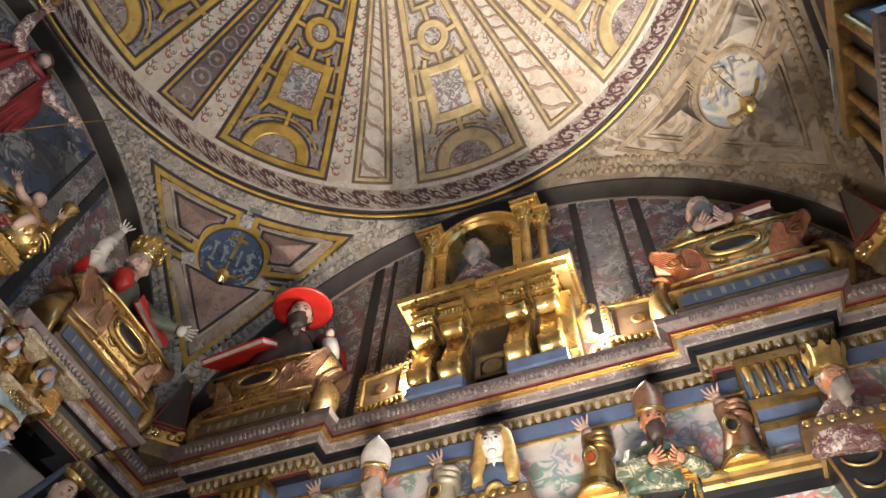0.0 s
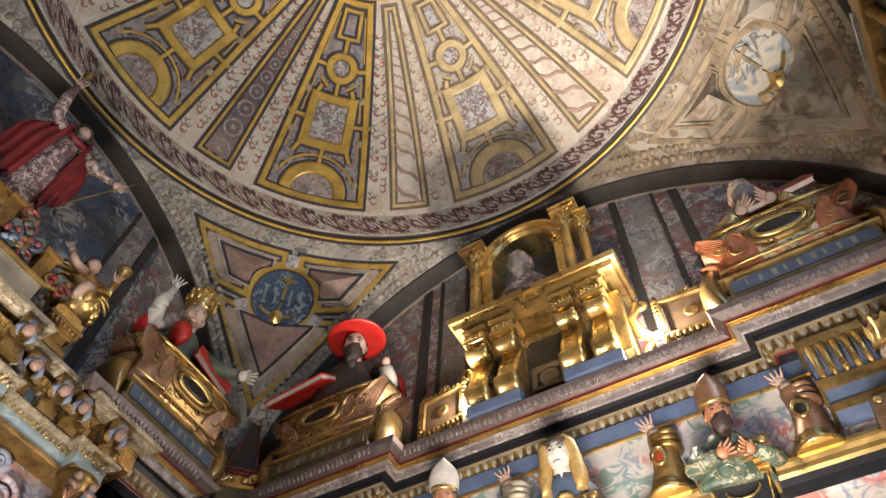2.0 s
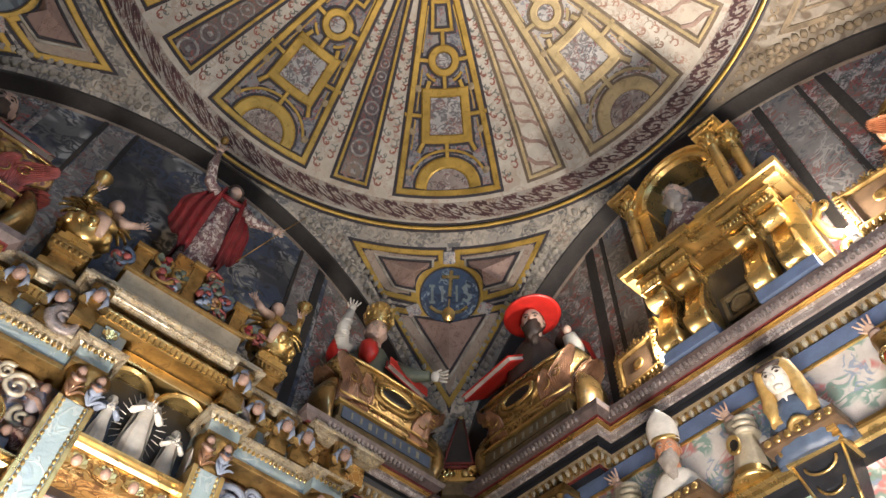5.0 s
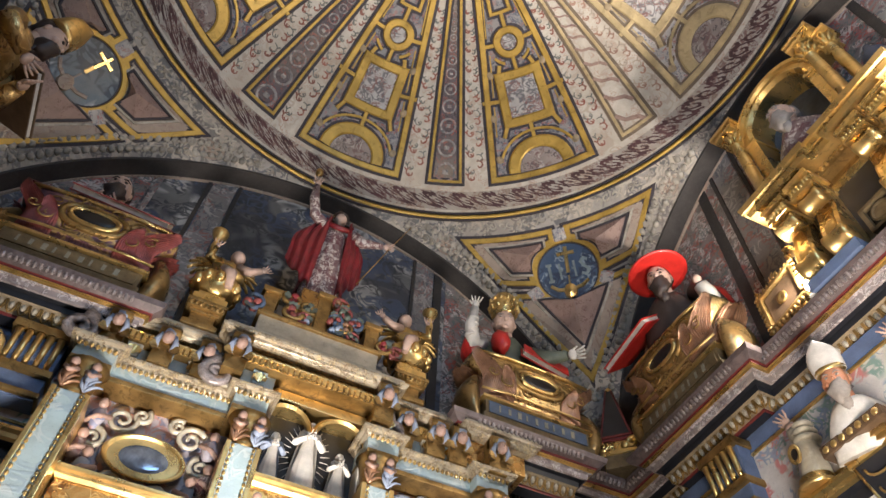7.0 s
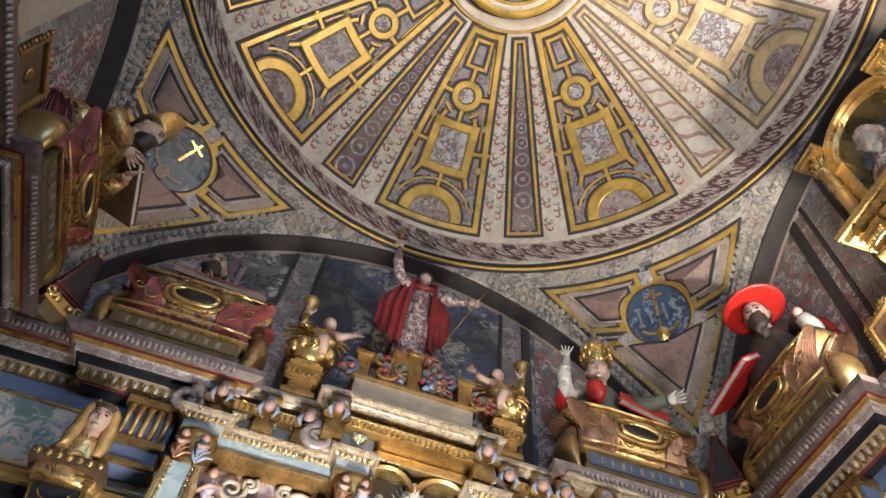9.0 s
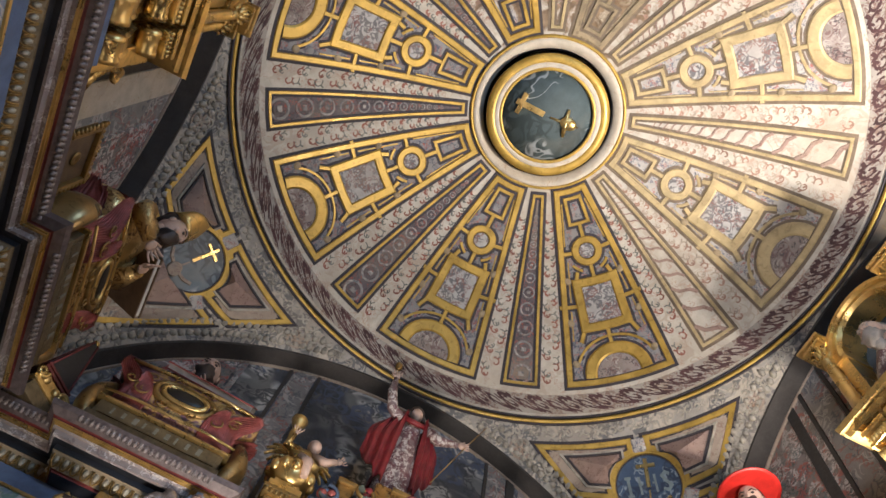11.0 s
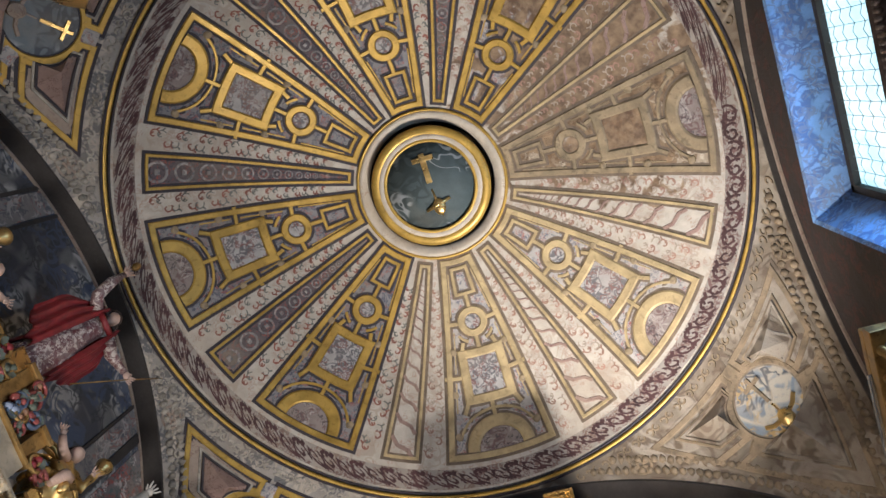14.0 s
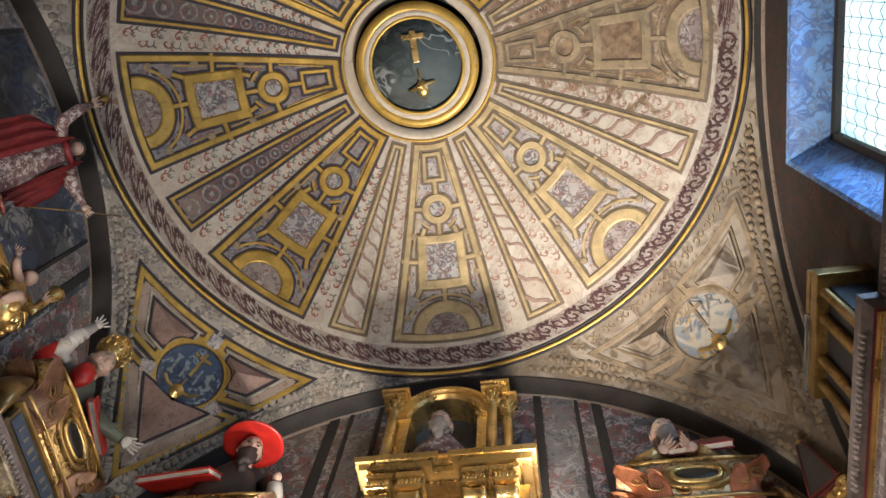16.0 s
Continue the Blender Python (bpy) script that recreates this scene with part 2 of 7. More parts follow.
BLUEBAND = plain("slate_blue_paint", (0.13, 0.18, 0.30), 0.55, 0, 0.35, 9, 0.25)
ARABESQUE = painted("white_arabesque_paint", (0.58, 0.55, 0.52), [((0.45, 0.12, 0.11), 8, 0.11, 0.52), ((0.12, 0.24, 0.20), 9, 0.10, 0.52), ((0.20, 0.26, 0.36), 10, 0.07, 0.52)], stains=0.2)
BRICKWALL = plain("wall_plaster", (0.25, 0.22, 0.20), 0.8, 0, 0.3, 4, 0.3)
FLOOR = plain("stone_floor", (0.27, 0.24, 0.21), 0.5, 0, 0.35, 3, 0.3)
LEAD = plain("window_lead", (0.34, 0.46, 0.50), 0.5, 0.3, 0.3, 20, 0.2)
SKIN = plain("painted_flesh", (0.54, 0.37, 0.29), 0.45, 0, 0.25, 12, 0.2, local=True)
PALE = plain("ivory_paint", (0.62, 0.58, 0.52), 0.5, 0, 0.3, 12, 0.25, local=True)
SCARLET = plain("scarlet_paint", (0.50, 0.022, 0.016), 0.4, 0, 0.35, 10, 0.2, local=True)
CRIMSON = plain("crimson_robe_paint", (0.22, 0.016, 0.020), 0.45, 0, 0.5, 12, 0.3, local=True)
BROCADE = painted("brocade_paint", (0.20, 0.13, 0.13), [((0.60, 0.53, 0.47), 20, 0.13, 0.45), ((0.10, 0.015, 0.025), 26, 0.12, 0.48)], rough=0.5, stains=0.2, local=True)
HAIR = plain("dark_hair_paint", (0.05, 0.032, 0.026), 0.5, 0, 0.4, 20, 0.5, local=True)
GREYHAIR = plain("grey_hair_paint", (0.30, 0.26, 0.23), 0.6, 0, 0.4, 20, 0.5, local=True)
LEAFPINK = plain("rose_gilt_leaf", (0.44, 0.24, 0.14), 0.36, 0.6, 0.5, 16, 0.4, local=True)
LEAFFLAME = plain("flame_red_leaf", (0.46, 0.17, 0.08), 0.4, 0.3, 0.5, 16, 0.4, local=True)
LEAFRED = plain("red_gilt_leaf", (0.31, 0.075, 0.065), 0.4, 0.25, 0.55, 16, 0.5, local=True, grime=0.4)
BODYGOLD = painted("chest_gold", (0.55, 0.36, 0.14), [((0.10, 0.05, 0.025), 15, 0.06, 0.46), ((0.72, 0.50, 0.22), 18, 0.08, 0.5)], rough=0.34, stains=0.4, stain=(0.16, 0.10, 0.05), bump=0.5, metal=0.7, local=True)
BULGE = plain("brown_gold_bulge", (0.36, 0.23, 0.09), 0.32, 0.6, 0.5, 6, 0.15, local=True, grime=0.4)
WOOD = plain("dark_walnut_tray", (0.13, 0.08, 0.045), 0.45, 0.1, 0.5, 14, 0.3, local=True)
OVALGLASS = plain("blue_grey_oval_glass", (0.20, 0.24, 0.32), 0.12, 0.5, 0.6, 12, 0.1)
BODYPLUM = painted("chest_plum_paint", (0.20, 0.10, 0.12), [((0.55, 0.36, 0.12), 9, 0.13, 0.46), ((0.07, 0.03, 0.05), 14, 0.07, 0.5)], rough=0.4, stains=0.3, metal=0.15, local=True)
BODYCREAM = painted("chest_cream_paint", (0.55, 0.46, 0.28), [((0.42, 0.12, 0.06), 11, 0.09, 0.47), ((0.10, 0.14, 0.10), 16, 0.06, 0.50)], rough=0.4, stains=0.3, metal=0.1, local=True)
OLIVE = plain("green_grey_paint", (0.10, 0.115, 0.085), 0.5, 0, 0.4, 12, 0.3, local=True)
DARKGLASS = plain("dark_relic_glass", (0.015, 0.012, 0.011), 0.45, 0, 0.5, 8, 0.1, local=True)
BLUETAB = plain("blue_tablet_paint", (0.07, 0.10, 0.16), 0.5, 0, 0.4, 14, 0.25, local=True)
LETTER = plain("faded_gold_lettering", (0.26, 0.25, 0.20), 0.5, 0.3, 0.3, 20, 0.2, local=True)
PLINTH = plain("olive_gold_plinth", (0.19, 0.14, 0.075), 0.45, 0.4, 0.5, 12, 0.4, local=True, grime=0.4)
MARBLE = painted("blue_veined_shaft", (0.36, 0.46, 0.48), [((0.27, 0.35, 0.40), 6, 0.10, 0.48), ((0.44, 0.50, 0.50), 9, 0.08, 0.5)], rough=0.35, stains=0.2, local=True)
LILAC = painted("painted_relief", (0.46, 0.42, 0.47), [((0.15, 0.17, 0.28), 10, 0.12, 0.47), ((0.50, 0.26, 0.22), 12, 0.10, 0.49)], rough=0.5, stains=0.2, local=True)
BEIGE = plain("beige_gilt_board", (0.50, 0.445, 0.34), 0.4, 0.25, 0.35, 9, 0.25, grime=0.2)
AMBER = painted("amber_carved_gold", (0.55, 0.30, 0.09), [((0.14, 0.06, 0.02), 13, 0.08, 0.45), ((0.75, 0.50, 0.20), 16, 0.08, 0.5)], rough=0.36, stains=0.4, stain=(0.16, 0.08, 0.03), bump=1.0, metal=0.75)
MIRROR = plain("silvered_glass", (0.45, 0.48, 0.52), 0.12, 0.8, 0.4, 9, 0.1)
SHELL = plain("blue_grey_cloth_paint", (0.27, 0.31, 0.40), 0.5, 0, 0.4, 12, 0.3, local=True)
CHERUB = plain("darkened_flesh_paint", (0.44, 0.28, 0.22), 0.45, 0.05, 0.4, 16, 0.3, grime=0.3)
SILVERGILT = painted("pale_carved_gilding", (0.47, 0.40, 0.29), [((0.24, 0.17, 0.10), 34, 0.08, 0.47), ((0.60, 0.47, 0.27), 28, 0.07, 0.5)], rough=0.38, stains=0.4, stain=(0.26, 0.18, 0.11), bump=0.9, metal=0.45)


# ---- helpers of the building ----
def part(name, bm, material, parent=None, label=""):
    """Links a bmesh as one mesh object, under a thing or a part."""
    data = bpy.data.meshes.new(name)
    bmesh.ops.recalc_face_normals(bm, faces=bm.faces)
    bm.to_mesh(data)
    bm.free()
    for m in material if isinstance(material, (list, tuple)) else [material]:
        data.materials.append(m)
    ob = new(name, data)
    if parent:
        ob.parent = parent
    return tagged(ob, label)


def thing(name, m, label, category, group="", kind=""):
    ob = new(name)
    ob.empty_display_size = 0.1
    ob.matrix_world = m
    return tagged(ob, label, category, group, kind)


def box(bm, x0, x1, y0, y1, z0, z1, mi=0, bevel=0.0):
    v = [bm.verts.new(p) for p in ((x0, y0, z0), (x1, y0, z0), (x1, y1, z0), (x0, y1, z0), (x0, y0, z1), (x1, y0, z1), (x1, y1, z1), (x0, y1, z1))]
    fs = [bm.faces.new([v[k] for k in q]) for q in ((3, 2, 1, 0), (4, 5, 6, 7), (0, 1, 5, 4), (1, 2, 6, 5), (2, 3, 7, 6), (3, 0, 4, 7))]
    for f in fs:
        f.material_index = mi
    if bevel:
        es = list({e for f in fs for e in f.edges})
        r = bmesh.ops.bevel(bm, geom=es, offset=bevel, segments=2, profile=0.7, affect="EDGES")
        for f in r["faces"]:
            f.material_index = mi
    return v


def loft(bm, rows, closed=True, caps=False, mi=0, soft=False):
    """Quads between successive rows of points."""
    vs = [[bm.verts.new(p) for p in r] for r in rows]
    n = len(rows[0])
    for a, b in zip(vs, vs[1:]):
        for k in range(n if closed else n - 1):
            f = bm.faces.new((a[k], a[(k + 1) % n], b[(k + 1) % n], b[k]))
            f.material_index, f.smooth = mi, soft
    if caps:
        for r in (vs[0], vs[-1]):
            bm.faces.new(r).material_index = mi
    return vs


def lathe(bm, profile, seg=16, m=None, mi=0, soft=True):
    """Turns (radius, height) pairs round the z axis; m moves the result."""
    m = m or Matrix()
    loft(bm, [[m @ Vector((max(r, 0.0004) * math.cos(6.2832 * k / seg), max(r, 0.0004) * math.sin(6.2832 * k / seg), z)) for k in range(seg)] for r, z in profile], True, True, mi, soft)


def tube(bm, pts, radii, seg=8, mi=0, flat=1.0):
    """A round bar along points."""
    pts = [Vector(p) for p in pts]
    if not isinstance(radii, (list, tuple)):
        radii = [radii] * len(pts)
    rows, up = [], Vector((0.13, 0.31, 0.94))
    for k, p in enumerate(pts):
        d = (pts[min(k + 1, len(pts) - 1)] - pts[max(k - 1, 0)]).normalized()
        a = d.cross(up)
        a = a.normalized() if a.length > 1e-4 else d.orthogonal().normalized()
        b = d.cross(a) * flat
        rows.append([p + (a * math.cos(6.2832 * j / seg) + b * math.sin(6.2832 * j / seg)) * radii[k] for j in range(seg)])
    loft(bm, rows, True, True, mi, True)


def ball(bm, at, r, seg=12, rings=8, mi=0, rough=0.0, turn=None):
    """A rounded lump with three radii and an uneven skin."""
    r = (r, r, r) if isinstance(r, (int, float)) else r
    at, turn = Vector(at), turn or Matrix()
    rows = []
    for i in range(rings + 1):
        t = 0.02 + (math.pi - 0.04) * i / rings
        row = []
        for j in range(seg):
            p = 6.2832 * j / seg
            d = Vector((math.sin(t) * math.cos(p), math.sin(t) * math.sin(p), -math.cos(t)))
            k = 1 + rough * noise.noise(d * 2.3 + at * 7)
            row.append(at + turn.to_3x3() @ Vector((d.x * r[0] * k, d.y * r[1] * k, d.z * r[2] * k)))
        rows.append(row)
    loft(bm, rows, True, True, mi, True)


def slab(bm, outline, y0, y1, mi=0):
    """An outline in (x, z) extruded in depth."""
    a, b = [bm.verts.new((x, y0, z)) for x, z in outline], [bm.verts.new((x, y1, z)) for x, z in outline]
    n = len(outline)
    for f in [bm.faces.new(a), bm.faces.new(b[::-1])] + [bm.faces.new((a[k], b[k], b[(k + 1) % n], a[(k + 1) % n])) for k in range(n)]:
        f.material_index = mi


def spiral(cx, cz, r0, r1, a0, turns, y=0.0, n=22):
    return [(cx + (r0 + (r1 - r0) * k / n) * math.cos(a0 + 6.2832 * turns * k / n), y, cz + (r0 + (r1 - r0) * k / n) * math.sin(a0 + 6.2832 * turns * k / n)) for k in range(n + 1)]


# ---- sizes of the room ----
RD, ZC = 3.152, 4.711           # the dome's sphere
PHI0 = math.asin(2.2 / RD)
HALF = 2.42                     # from the axis to each wall
RIM_R, RIM_Z = 2.39, 6.75
PEND_R = HALF * math.sqrt(2)
PEND_C = RIM_Z - math.sqrt(PEND_R ** 2 - RIM_R ** 2)
ARCH_R, ARCH_C = 2.395, PEND_C  # opening of the wall arches
DEEP = 0.17                     # the lunettes lie that far behind the arches
SIDE = {"north": 0, "west": 90, "south": 180, "east": -90}


def wall_pose(side, x=0.0, y=0.0, z=0.0, turn=0.0):
    """x to the right along a wall as one faces it, y = 0 on the wall, negative into the room."""
    return pose(0, 0, 0, 0, 0, SIDE[side]) @ pose(x, HALF + y, z, 0, 0, turn)


# ---- dome ----
def dome_at(s, w, h=0.0):
    """s metres up the meridian from the panels' outer ends, w sideways, h proud of the plaster; at azimuth 0."""
    phi = PHI0 - s / RD
    a = w / (RD * math.sin(phi))
    r = (RD - h) * math.sin(phi)
    return (r * math.cos(a), r * math.sin(a), ZC + (RD - h) * math.cos(phi))


def revolve(profile, seg=160):
    bm = bmesh.new()
    loft(bm, [[(r * math.cos(6.2832 * k / seg), r * math.sin(6.2832 * k / seg), z) for k in range(seg)] for r, z in profile], True, False, 0, True)
    return bm


def dome_profile(s0, s1, n, h=0.0):
    return [(dome_at(s0 + (s1 - s0) * k / n, 0, h)[0], dome_at(s0 + (s1 - s0) * k / n, 0, h)[2]) for k in range(n + 1)]


S_END = 1.83
dome = tagged(part("dome", revolve(dome_profile(-0.24, S_END, 40) + [(0.52, 8.3), (0.02, 8.3), (0.02, 8.45), (1.5, 8.2), (2.75, 7.3), (2.75, 6.7)]), GROUND), "plastered dome with eight painted panels and gilded stucco bands", "dome", kind="structure")


def resample(pts, step=0.06, closed=False):
    out, n = [], len(pts)
    for k in range(n if closed else n - 1):
        a, b = Vector(pts[k]), Vector(pts[(k + 1) % n])
        m = max(1, int((b - a).length / step))
        out += [a.lerp(b, j / m) for j in range(m)]
    return out if closed else out + [Vector(pts[-1])]


def ribbon(bm, pts, width, thick, base=0.0, closed=False, at=dome_at, step=0.06):
    """A raised band with sloping edges along a line drawn on a curved surface."""
    p = resample(pts, step, closed)
    n, rows = len(p), []
    for k in range(n):
        a, b = (p[(k - 1) % n], p[(k + 1) % n]) if closed else (p[max(k - 1, 0)], p[min(k + 1, n - 1)])
        d1, d2 = (p[k] - a), (b - p[k])
        d1 = d1.normalized() if d1.length > 1e-6 else d2.normalized()
        d2 = d2.normalized() if d2.length > 1e-6 else d1
        n1, n2 = Vector((-d1.y, d1.x)), Vector((-d2.y, d2.x))
        m = (n1 + n2)
        m = m / max(m.length_squared / 2, 0.5) if m.length > 1e-4 else n1
        q = []
        for f, h in ((-0.5, -0.012), (-0.5, thick * 0.55), (-0.36, thick), (0.36, thick), (0.5, thick * 0.55), (0.5, -0.012)):
            s, w = p[k] + m * (f * width)
            q.append(at(s, w, base + h))
        rows.append(q)
    if closed:
        rows.append(rows[0])
    loft(bm, rows, False, False)


def edged(name, pts, width, thick, closed, parent, gilt, rot, step=0.06, line=0.025):
    """A gilded band over its slightly wider dark outline; returns both meshes' objects."""
    obs = []
    for nm, w, th, m in ((name, width, thick, gilt), ("outline", width + 2 * line, thick * 0.3, BROWN_LINE if gilt is GILT else FADED_LINE)):
        bm = bmesh.new()
        ribbon(bm, pts, w, th, 0.0, closed, step=step)
        obs.append(part(nm, bm, m, parent))
    return obs


def arc(cs, cw, r, a0, a1, n=20):
    return [(cs + r * math.sin(radians(a0 + (a1 - a0) * k / n)), cw + r * math.cos(radians(a0 + (a1 - a0) * k / n))) for k in range(n + 1)]


def half_width(s, degrees):
    return RD * math.sin(PHI0 - s / RD) * radians(degrees)


P_TOP = 1.74


def panel_outline(inset, degrees, s0, s1):
    ss = [s0 + (s1 - s0) * k / 14 for k in range(15)]
    return [(s, -half_width(s, degrees) + inset) for s in ss] + [(s, half_width(s, degrees) - inset) for s in reversed(ss)]


def trapeze(s0, s1, w0, w1):
    return [(s0, -w0), (s1, -w1), (s1, w1), (s0, w0)]


def plate(pts_rows, h):
    """A thin plate on the dome, rows of (s, w)."""
    bm = bmesh.new()
    loft(bm, [[dome_at(s, w, h) for s, w in r] for r in pts_rows], False, False, 0, True)
    return bm


def rows_between(degrees, inset, s0, s1, n=14, m=8):
    out = []
    for k in range(n + 1):
        s = s0 + (s1 - s0) * k / n
        w = half_width(s, degrees) - inset
        out.append([(s, -w + 2 * w * j / m) for j in range(m + 1)])
    return out


def dome_panel(gilt, field):
    """One painted panel with its gilded strapwork, at azimuth 0."""
    obs = [part("panel_field", plate(rows_between(12, 0.0, 0.0, P_TOP), 0.003), field, dome)]
    obs += edged("panel_frame", panel_outline(0.028, 12, 0.028, P_TOP - 0.02), 0.05, 0.016, True, dome, gilt, 0)
    obs += edged("arch_band", arc(0.06, 0, 0.235, 0, 180), 0.10, 0.02, False, dome, gilt, 0, 0.04)
    obs += edged("arch_fillet", arc(0.06, 0, 0.345, 22, 158), 0.022, 0.012, False, dome, gilt, 0, 0.04)
    obs += edged("square_frame", trapeze(0.50, 0.90, 0.185, 0.165), 0.078, 0.02, True, dome, gilt, 0)
    obs += edged("medallion_ring", arc(1.172, 0, 0.102, 0, 360, 28)[:-1], 0.062, 0.02, True, dome, gilt, 0, 0.03)
    obs += edged("small_frame", trapeze(1.425, 1.655, 0.082, 0.066), 0.03, 0.016, True, dome, gilt, 0)
    bars = [((0.70, 0.20), (0.70, 0.36)), ((0.70, -0.20), (0.70, -0.36)), ((1.172, 0.12), (1.172, 0.235)), ((1.172, -0.12), (1.172, -0.235)),
            ((0.32, 0.0), (0.50, 0.0)), ((0.92, 0.0), (1.06, 0.0)), ((1.29, 0.0), (1.42, 0.0)), ((0.50, 0.19), (0.38, 0.25)), ((0.50, -0.19), (0.38, -0.25)),
            ((0.92, 0.16), (1.0, 0.13)), ((0.92, -0.16), (1.0, -0.13))]
    for a, b in bars:
        obs += edged("strap", [a, b], 0.034, 0.014, False, dome, gilt, 0)
    for s0, s1, sign in ((0.99, 1.10, 1), (0.99, 1.10, -1)):
        obs += edged("cusp", arc(1.172, 0, 0.185, 215 if sign > 0 else 325, 245 if sign > 0 else 295, 8), 0.026, 0.012, False, dome, gilt, 0, 0.03)
    for s0, s1 in ((0.40, 0.66), (0.74, 1.10), (1.24, 1.62)):
        for sign in (-1, 1):
            w0, w1 = half_width(s0, 12) - 0.085, half_width(s1, 12) - 0.085
            if s0 > 1.2:
                w0, w1 = w0 + 0.02, w1 + 0.02
            obs += edged("side_fillet", [(s0, sign * w0), (s1, sign * w1)], 0.012, 0.008, False, dome, gilt, 0, line=0.009)
    for cs, r, a1, mat in ((0.06, 0.182, 180, LUNE), (1.172, 0.07, 360, MOTIF)):
        bm = bmesh.new()
        loft(bm, [[dome_at(*p, 0.006) for p in arc(cs, 0, max(rr, 0.002), 0, a1, 24)] for rr in (0.0, r * 0.5, r)], False, False, 0, True)
        obs.append(part("inset_field", bm, mat, dome))
    bm = bmesh.new()
    loft(bm, [[dome_at(s, w, 0.006) for w in (-q, -q / 3, q / 3, q)] for s, q in ((0.54, 0.143), (0.62, 0.14), (0.70, 0.136), (0.78, 0.131), (0.86, 0.126))], False, False, 0, True)
    obs.append(part("square_field", bm, MOTIF, dome))
    for s, w in ((0.20, 0.335), (0.20, -0.335), (0.56, 0.30), (0.56, -0.30), (0.93, 0.235), (0.93, -0.235)):
        bm = bmesh.new()
        loft(bm, [[dome_at(s + r * math.cos(6.2832 * k / 12), w + r * math.sin(6.2832 * k / 12), h) for k in range(12)] for r, h in ((0.034, 0.0), (0.031, 0.012), (0.016, 0.018))], True, True)
        obs.append(part("boss", bm, GILT_LOST, dome))
    return obs


def rib_strip(gilt, twist):
    """A narrow gilded strip with a chain or a rope of leaves."""
    obs = [part("strip_field", plate(rows_between(3.9, 0.0, 0.018, 1.70, 14, 4), 0.003), STRIPE if not twist else GROUND, dome)]
    obs += edged("strip_frame", panel_outline(0.014, 3.9, 0.03, 1.70), 0.026, 0.014, True, dome, gilt, 0)
    s, bm = 0.11, bmesh.new()
    while s < 1.55:
        w = half_width(s, 3.9) - 0.042
        if twist:
            ribbon(bm, [(s - w * 0.9, -w), (s - w * 0.2, -w * 0.5), (s + w * 0.2, w * 0.5), (s + w * 0.9, w)], w * 0.34, 0.010)
            s += w * 2.0
        else:
            ribbon(bm, arc(s, 0, w * 0.78, 0, 360, 14)[:-1], w * 0.22, 0.008, 0.0, True, step=0.02)
            ribbon(bm, [(s - w * 0.2, 0), (s + w * 0.2, 0)], w * 0.5, 0.014)
            s += w * 2.1
    obs.append(tagged(part("leaf_rope" if twist else "chain_ornament", bm, ROSE if twist else GREYSTRIP, dome), kind="stuff"))
    return obs


def vine_strip(colours):
    """A row of small painted tendrils on the plaster beside a panel."""
    obs = []
    rnd = random.Random(7)
    for nm, m, phase in (("red_tendrils", colours[0], 0.0), ("grey_tendrils", colours[1], 0.055)):
        bm, s, side = bmesh.new(), 0.07 + phase, 1
        while s < 1.5:
            w = half_width(s, 3.0) - 0.012
            r = w * rnd.uniform(0.42, 0.6)
            a0 = rnd.uniform(0, 1.0)
            c = side * w * 0.32
            pts = [(s + r * (1 - 0.075 * k) * math.cos(a0 + side * 0.5 * k), c + r * (1 - 0.075 * k) * math.sin(a0 + side * 0.5 * k)) for k in range(11)]
            ribbon(bm, pts, 0.009 if phase else 0.011, 0.0016, step=0.02)
            for q in (2, 6):
                p = pts[q]
                ribbon(bm, [p, (p[0] + 0.022, p[1] + side * 0.02)], 0.013, 0.0018)
            s += 0.055 + 0.45 * w * rnd.uniform(0.9, 1.2)
            side = -side
        obs.append(tagged(part(nm, bm, m, dome), kind="stuff"))
    return obs


def scroll_band():
    """The running scroll painted round the dome's foot."""
    bm = bmesh.new()
    n, s0 = 112, -0.138
    pitch = 6.2832 * RD * math.sin(PHI0 - s0 / RD) / n
    for k in range(n):
        d = 1 if k % 2 else -1
        c = (k + 0.5) * pitch
        pts = [(s0 + d * (0.070 - 0.0042 * j) * math.cos(0.55 * j - 2.2), c + (0.070 - 0.0042 * j) * 1.05 * math.sin(0.55 * j - 2.2)) for j in range(15)]
        ribbon(bm, pts, 0.017, 0.003, 0.004, step=0.025)
        for j, (ds, dw) in ((3, (0.02, 0.022)), (6, (0.012, -0.024)), (9, (-0.014, 0.014))):
            p = pts[j]
            ribbon(bm, [p, (p[0] + d * ds, p[1] + dw)], 0.018, 0.0034, 0.004)
        ribbon(bm, [(s0 - d * 0.068, c + pitch * 0.25), (s0 - d * 0.045, c + pitch * 0.5), (s0 - d * 0.068, c + pitch * 0.75)], 0.022, 0.003, 0.004)
        for ds, dw in ((0.05, 0.12), (0.042, -0.18), (0.02, 0.42)):
            ribbon(bm, [(s0 + d * ds, c + dw * pitch), (s0 + d * ds * 0.6, c + (dw + 0.2) * pitch)], 0.016, 0.003, 0.004)
    tagged(part("running_scroll", bm, SCROLL, dome, "dark maroon running scroll"), kind="stuff")


def turned(obs, azimuth):
    for o in obs:
        c = o.copy()
        scene.collection.objects.link(c)
        c.matrix_basis = pose(0, 0, 0, 0, 0, azimuth)


def place(obs, azimuths):
    """Turns a set built at azimuth 0 to each azimuth, sharing the meshes."""
    for a in azimuths[1:]:
        turned(obs, a)
    for o in obs:
        o.matrix_basis = pose(0, 0, 0, 0, 0, azimuths[0])


